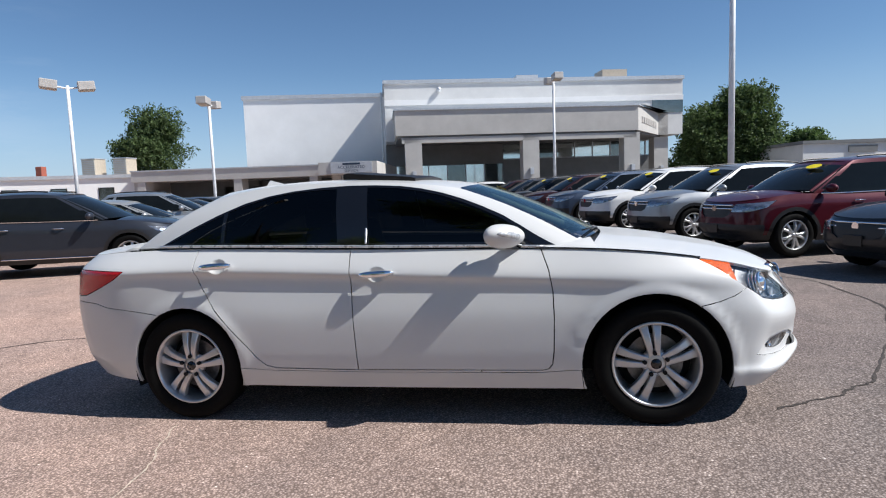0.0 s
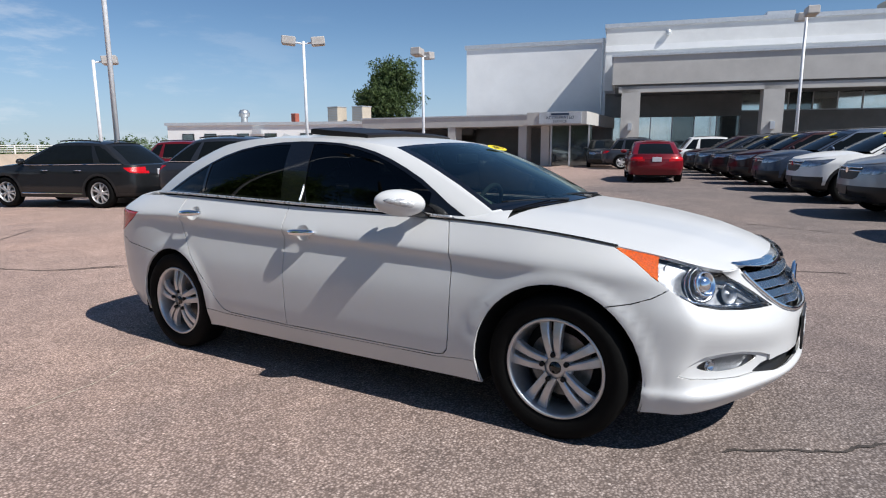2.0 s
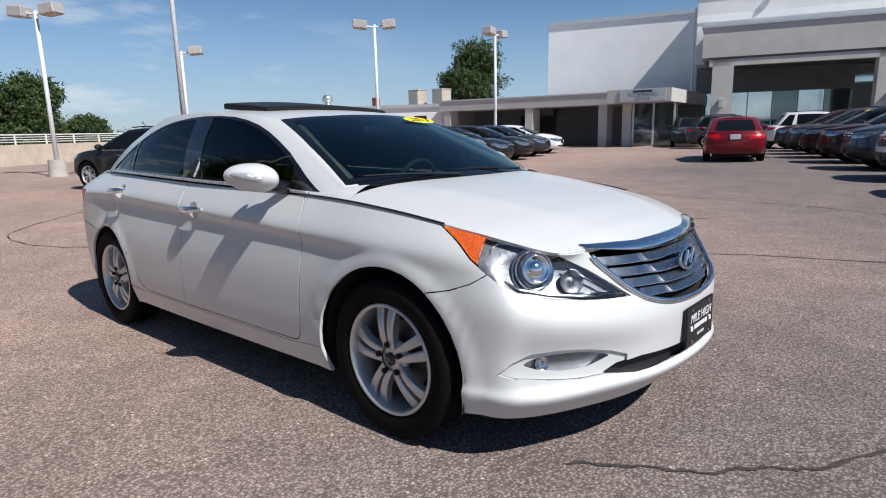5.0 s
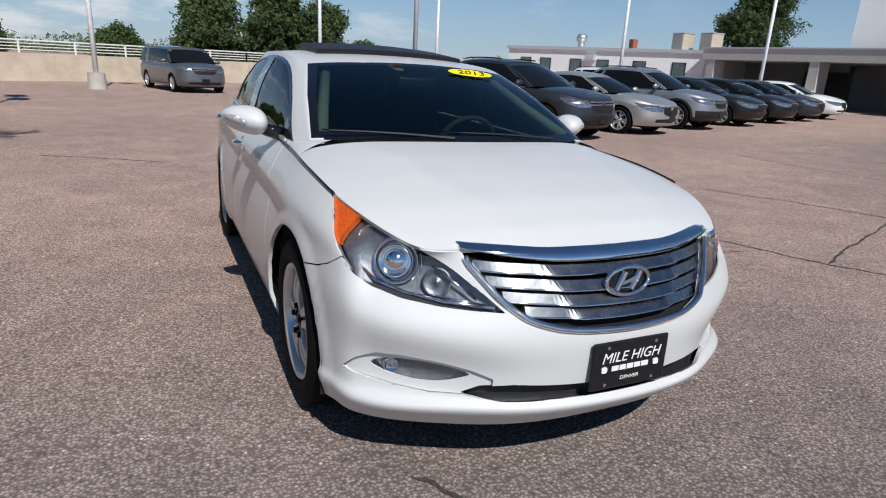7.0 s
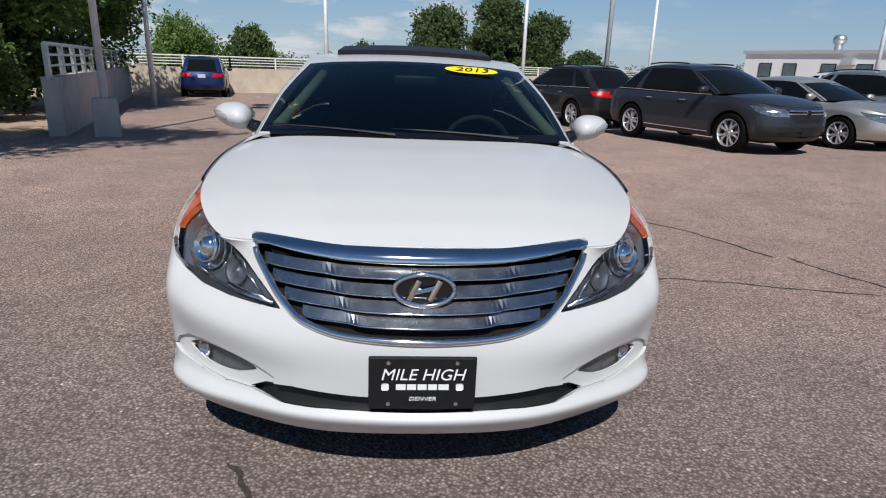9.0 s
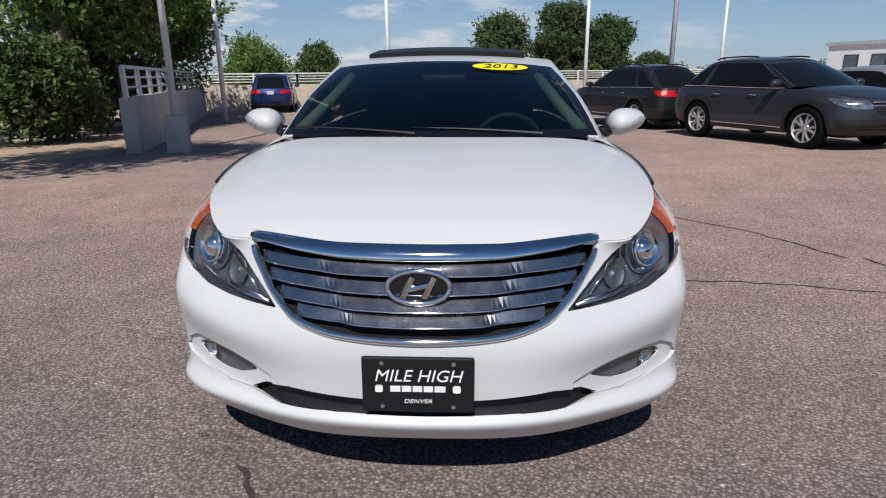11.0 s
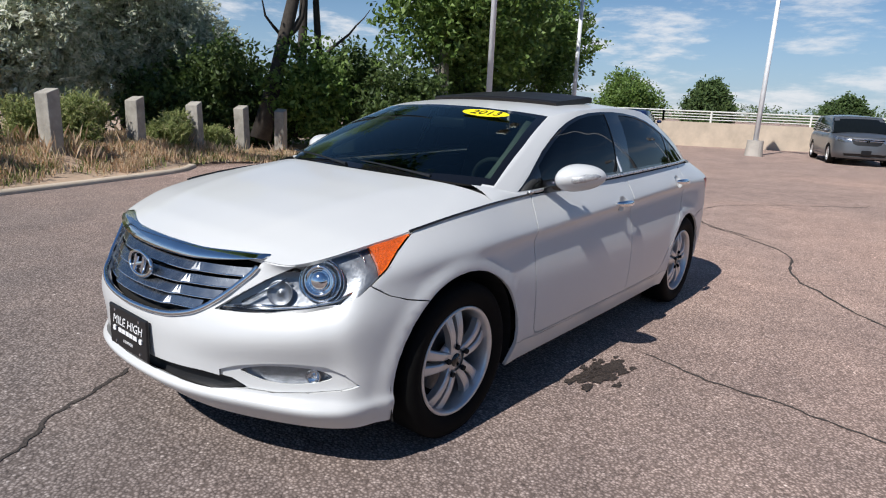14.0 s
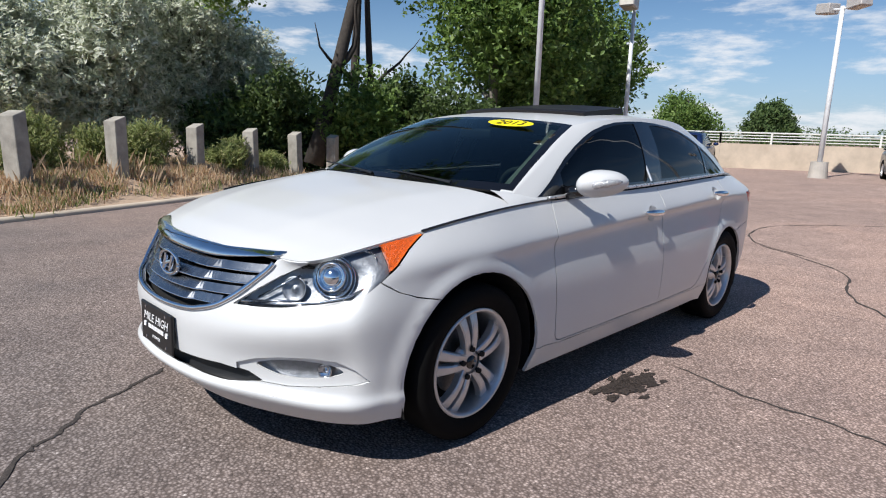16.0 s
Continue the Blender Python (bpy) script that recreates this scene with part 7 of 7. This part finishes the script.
def tufts(name, pts, height, blades, material, label, category="grass", spread=.12):
    vv, ff = [], []
    for x, y in pts:
        z = verge_height(x, y) - .02
        for _ in range(blades):
            a = rng.uniform(0, 6.28)
            h = height * rng.uniform(.5, 1.25)
            lx, ly = x + rng.normal(0, spread), y + rng.normal(0, spread)
            bend = rng.uniform(.1, .6) * h
            w = .006 + .006 * rng.random()
            cx, cy = math.cos(a), math.sin(a)
            b0 = len(vv)
            vv += [(lx - cy * w, ly + cx * w, z), (lx + cy * w, ly - cx * w, z), (lx + cx * bend * .4 + cy * w * .7, ly + cy * bend * .4 - cx * w * .7, z + h * .6), (lx + cx * bend, ly + cy * bend, z + h), (lx + cx * bend * .4 - cy * w * .7, ly + cy * bend * .4 + cx * w * .7, z + h * .6)]
            ff.append((b0, b0 + 1, b0 + 2, b0 + 3, b0 + 4))
    ob = make_mesh(name, vv, ff, material, None, "", smooth=False)
    tagged(ob, label, category, kind="stuff")
    return ob


def verge_points(n, y0, y1, x0=-5.5, x1=9.0):
    out = []
    heart = [rng.uniform(x0, x1) for _ in range(26)]
    while len(out) < n:
        x = rng.uniform(x0, x1) if rng.random() < .3 else heart[rng.integers(26)] + rng.normal(0, .45)
        k = np.interp(-x, [-16, -9, -4, -1, 1, 2.9, 6], [-1.5, -4, -5.85, -6.95, -7.75, -9.1, -8.6])
        out.append((x, k - rng.uniform(y0, y1)))
    return out


tufts("dry_grass", verge_points(2300, .25, 3.4), .14, 30, STRAW, "pale dry grass on the verge")
tufts("green_weeds", verge_points(330, .15, 2.2), .15, 22, WEED, "low green weeds at the kerb")
tufts("tall_stems", verge_points(160, .6, 2.6), .34, 7, STRAW, "tall dry stems on the bank", spread=.05)
tufts("leaf_litter", verge_points(500, .2, 7.0, -6.4, -2), .05, 14, STRAW, "dry leaf litter under the trees", "litter", .25)
for i, (x, y, r_) in enumerate(((-.95, -9.45, .62), (-.45, -9.9, .50), (.9, -8.9, .60), (1.6, -8.9, .55), (-2.85, -9.95, .36), (-3.15, -10.3, .40), (-4.3, -10.6, .34), (3.0, -8.3, .6))):
    g_ = new("shrub")
    tagged(g_, "yellow green brush shrub on the verge", "shrub", "verge shrubs")
    leaves("foliage", cloud((x, y, verge_height(x, y) + r_ * .62), (r_, r_, r_ * .85), 16, 40 + i), 15000, .016, WEED, g_, droop=-1.2, long=3.2, sprig=12, reach=11.0, lit=1.6)
# trees
# silver-leaved olives behind the posts
for i, (x, y, w, h) in enumerate(((.6, -13.6, 1.7, 4.2), (-1.9, -13.9, 1.7, 5.3), (-4.4, -15.4, 1.9, 6.0), (-6.4, -15.4, 1.5, 4.2))):
    tree("olive_tree", "silver-leaved olive tree with drooping grey foliage", (x, y, .2), h * .75, .12, (x, y, h * .54), (w, w * .9, h * .5), 46, 42000, .050, LEAF_OLIVE, 60 + i, (.3, .2), 6, BARK, "tree", "olive trees", droop=.5, long=1.5, lit=1.8, sprig=14, reach=4.0)
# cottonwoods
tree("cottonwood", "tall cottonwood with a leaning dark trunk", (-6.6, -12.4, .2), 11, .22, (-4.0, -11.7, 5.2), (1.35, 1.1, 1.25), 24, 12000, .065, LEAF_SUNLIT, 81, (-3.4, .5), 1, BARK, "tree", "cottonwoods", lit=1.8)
tree("cottonwood", "cottonwood with several thin grey trunks", (-8.4, -12.8, .2), 9.5, .17, (-8.8, -14.2, 8.3), (1.7, 1.6, 1.9), 14, 4200, .07, LEAF_GREEN, 82, (-.6, .2), 2, BARK, "tree", "cottonwoods")
tree("cottonwood", "cottonwood with several thin grey trunks", (-9.3, -12.6, .2), 9.0, .14, (-10.2, -14.0, 8.0), (1.6, 1.6, 2.0), 12, 4200, .07, LEAF_GREEN, 83, (.5, -.2), 1, BARK, "tree", "cottonwoods")
tree("cottonwood", "broad green cottonwood over the concrete wall", (-12.6, -10.6, .2), 8.0, .22, (-13.0, -10.4, 5.6), (3.3, 2.6, 3.9), 36, 34000, .10, LEAF_GREEN, 84, (.2, .2), 7, BARK_PALE, "tree", "cottonwoods")
tree("cottonwood", "broad green cottonwood over the concrete wall", (-17.0, -12.4, .2), 7.0, .20, (-17.2, -12.0, 4.8), (3.2, 2.4, 3.2), 30, 24000, .10, LEAF_GREEN, 85, (.2, .2), 6, BARK_PALE, "tree", "cottonwoods")
tree("cottonwood", "broad green cottonwood over the concrete wall", (-20.4, -11.6, .0), 5.5, .18, (-20.2, -11.3, 4.0), (2.1, 1.9, 2.5), 30, 24000, .09, LEAF_GREEN, 87, (.2, .2), 5, BARK_PALE, "tree", "cottonwoods")
tree("cottonwood", "dense cottonwood, leaves darkened for the shade behind the wall", (-11.2, -13.8, .0), 3.0, .12, (-11.3, -13.7, 1.7), (1.7, 1.5, 1.4), 24, 14000, .08, LEAF_SHADED, 88, (.1, .1), 4, BARK, "tree", "cottonwoods")
tree("cottonwood", "large green cottonwood at the wall's end", (-29.6, -11.3, -1.0), 4.2, .2, (-29.6, -11.2, 1.9), (1.8, 1.8, 1.5), 34, 26000, .08, LEAF_GREEN, 86, (.2, .2), 5, BARK_PALE, "tree", "cottonwoods")
# shade is in the darker leaf colour, those leaves also turned from the sun
for i, (x, y, w, h, m_) in enumerate(((-6.6, -13.6, 1.6, 3.1, LEAF_SHADED), (-8.2, -12.0, 1.6, 2.6, LEAF_GREEN), (-10.2, -9.8, 1.7, 2.5, LEAF_SHADED), (-5.0, -13.6, 1.2, 1.9, LEAF_SHADED), (-9.0, -14.6, 2.2, 1.7, LEAF_GREEN), (-14.6, -10.8, 1.8, 2.6, LEAF_SHADED), (-2.0, -17.5, 3.0, 3.0, LEAF_SHADED), (3.0, -17.5, 3.4, 3.0, LEAF_SHADED))):
    tree("bush", "dense green bush, mostly darkened for the trees' shade", (x, y, .0), h * .7, .035, (x, y, h * .5), (w, w * .8, h * .52), 18, 11000, .08, m_, 100 + i, forks=4, category="bush", group="bushes", lit=-.5 if m_ is LEAF_SHADED else 1.0)
for i, (x, y, b_, top_, w, m_) in enumerate(((-49.8, -12.8, -2.0, 4.3, 2.4, LEAF_FAR), (-56, -4.0, -2, 3.4, 2.4, LEAF_FAR), (-51, 3.0, -3, 6.7, 4.2, LEAF_PINE), (-50.5, 8.2, -3, 7.6, 4.2, LEAF_PINE), (-49.8, 11.9, -3, 6.4, 3.5, LEAF_PINE), (-53.8, 16.9, -3, 3.2, 2.8, LEAF_PINE), (-41.4, 54.1, 0, 11.9, 6.1, LEAF_PINE), (14.3, 53.7, 0, 8.6, 4.0, LEAF_PINE), (17.6, 54.2, 0, 10.5, 5.0, LEAF_PINE), (23.5, 56.7, 0, 6.0, 3.0, LEAF_FAR))):
    pine = m_ is LEAF_PINE
    hc = (top_ - b_) / 2 * .94
    tree("pine_tree" if pine else "broadleaf_tree", "dense dark green pine beyond the lot" if pine else "round green tree beyond the low wall", (x, y, b_), (top_ - b_) * .7, .2, (x, y, top_ - hc), (w, w, hc), 110, 36000, .13, m_, 130 + i, (0, 0), 3, BARK, "tree", "far trees", far=1 if pine else 2, long=1.2, reach=3.0)
tree("cottonwood", "high cottonwood that shades the lot's edge", (3.4, -13.6, .2), 9.5, .24, (-.4, -6.6, 8.6), (2.7, 2.5, 1.9), 22, 12000, .10, LEAF_GREEN, 90, (-3.2, 6.0), 6, BARK, "tree", "cottonwoods")
# far woods and hills along the horizon
vv = []
for k in range(260):
    a = radians(-128 + 100 * k / 259)
    d = 150 + 60 * rng.random()
    vv.append(((d * math.sin(a), d * math.cos(a), -1.5 + 2.2 * rng.random()), (6.5 * (.6 + rng.random()), 6.5, 3.0 * (.5 + .9 * rng.random()))))
ob = leaves("far_woods", vv, 150000, .24, LEAF_FAR, None, "", reach=2.2, lit=1.6)
tagged(ob, "line of green woods on the horizon", "woods", kind="stuff")
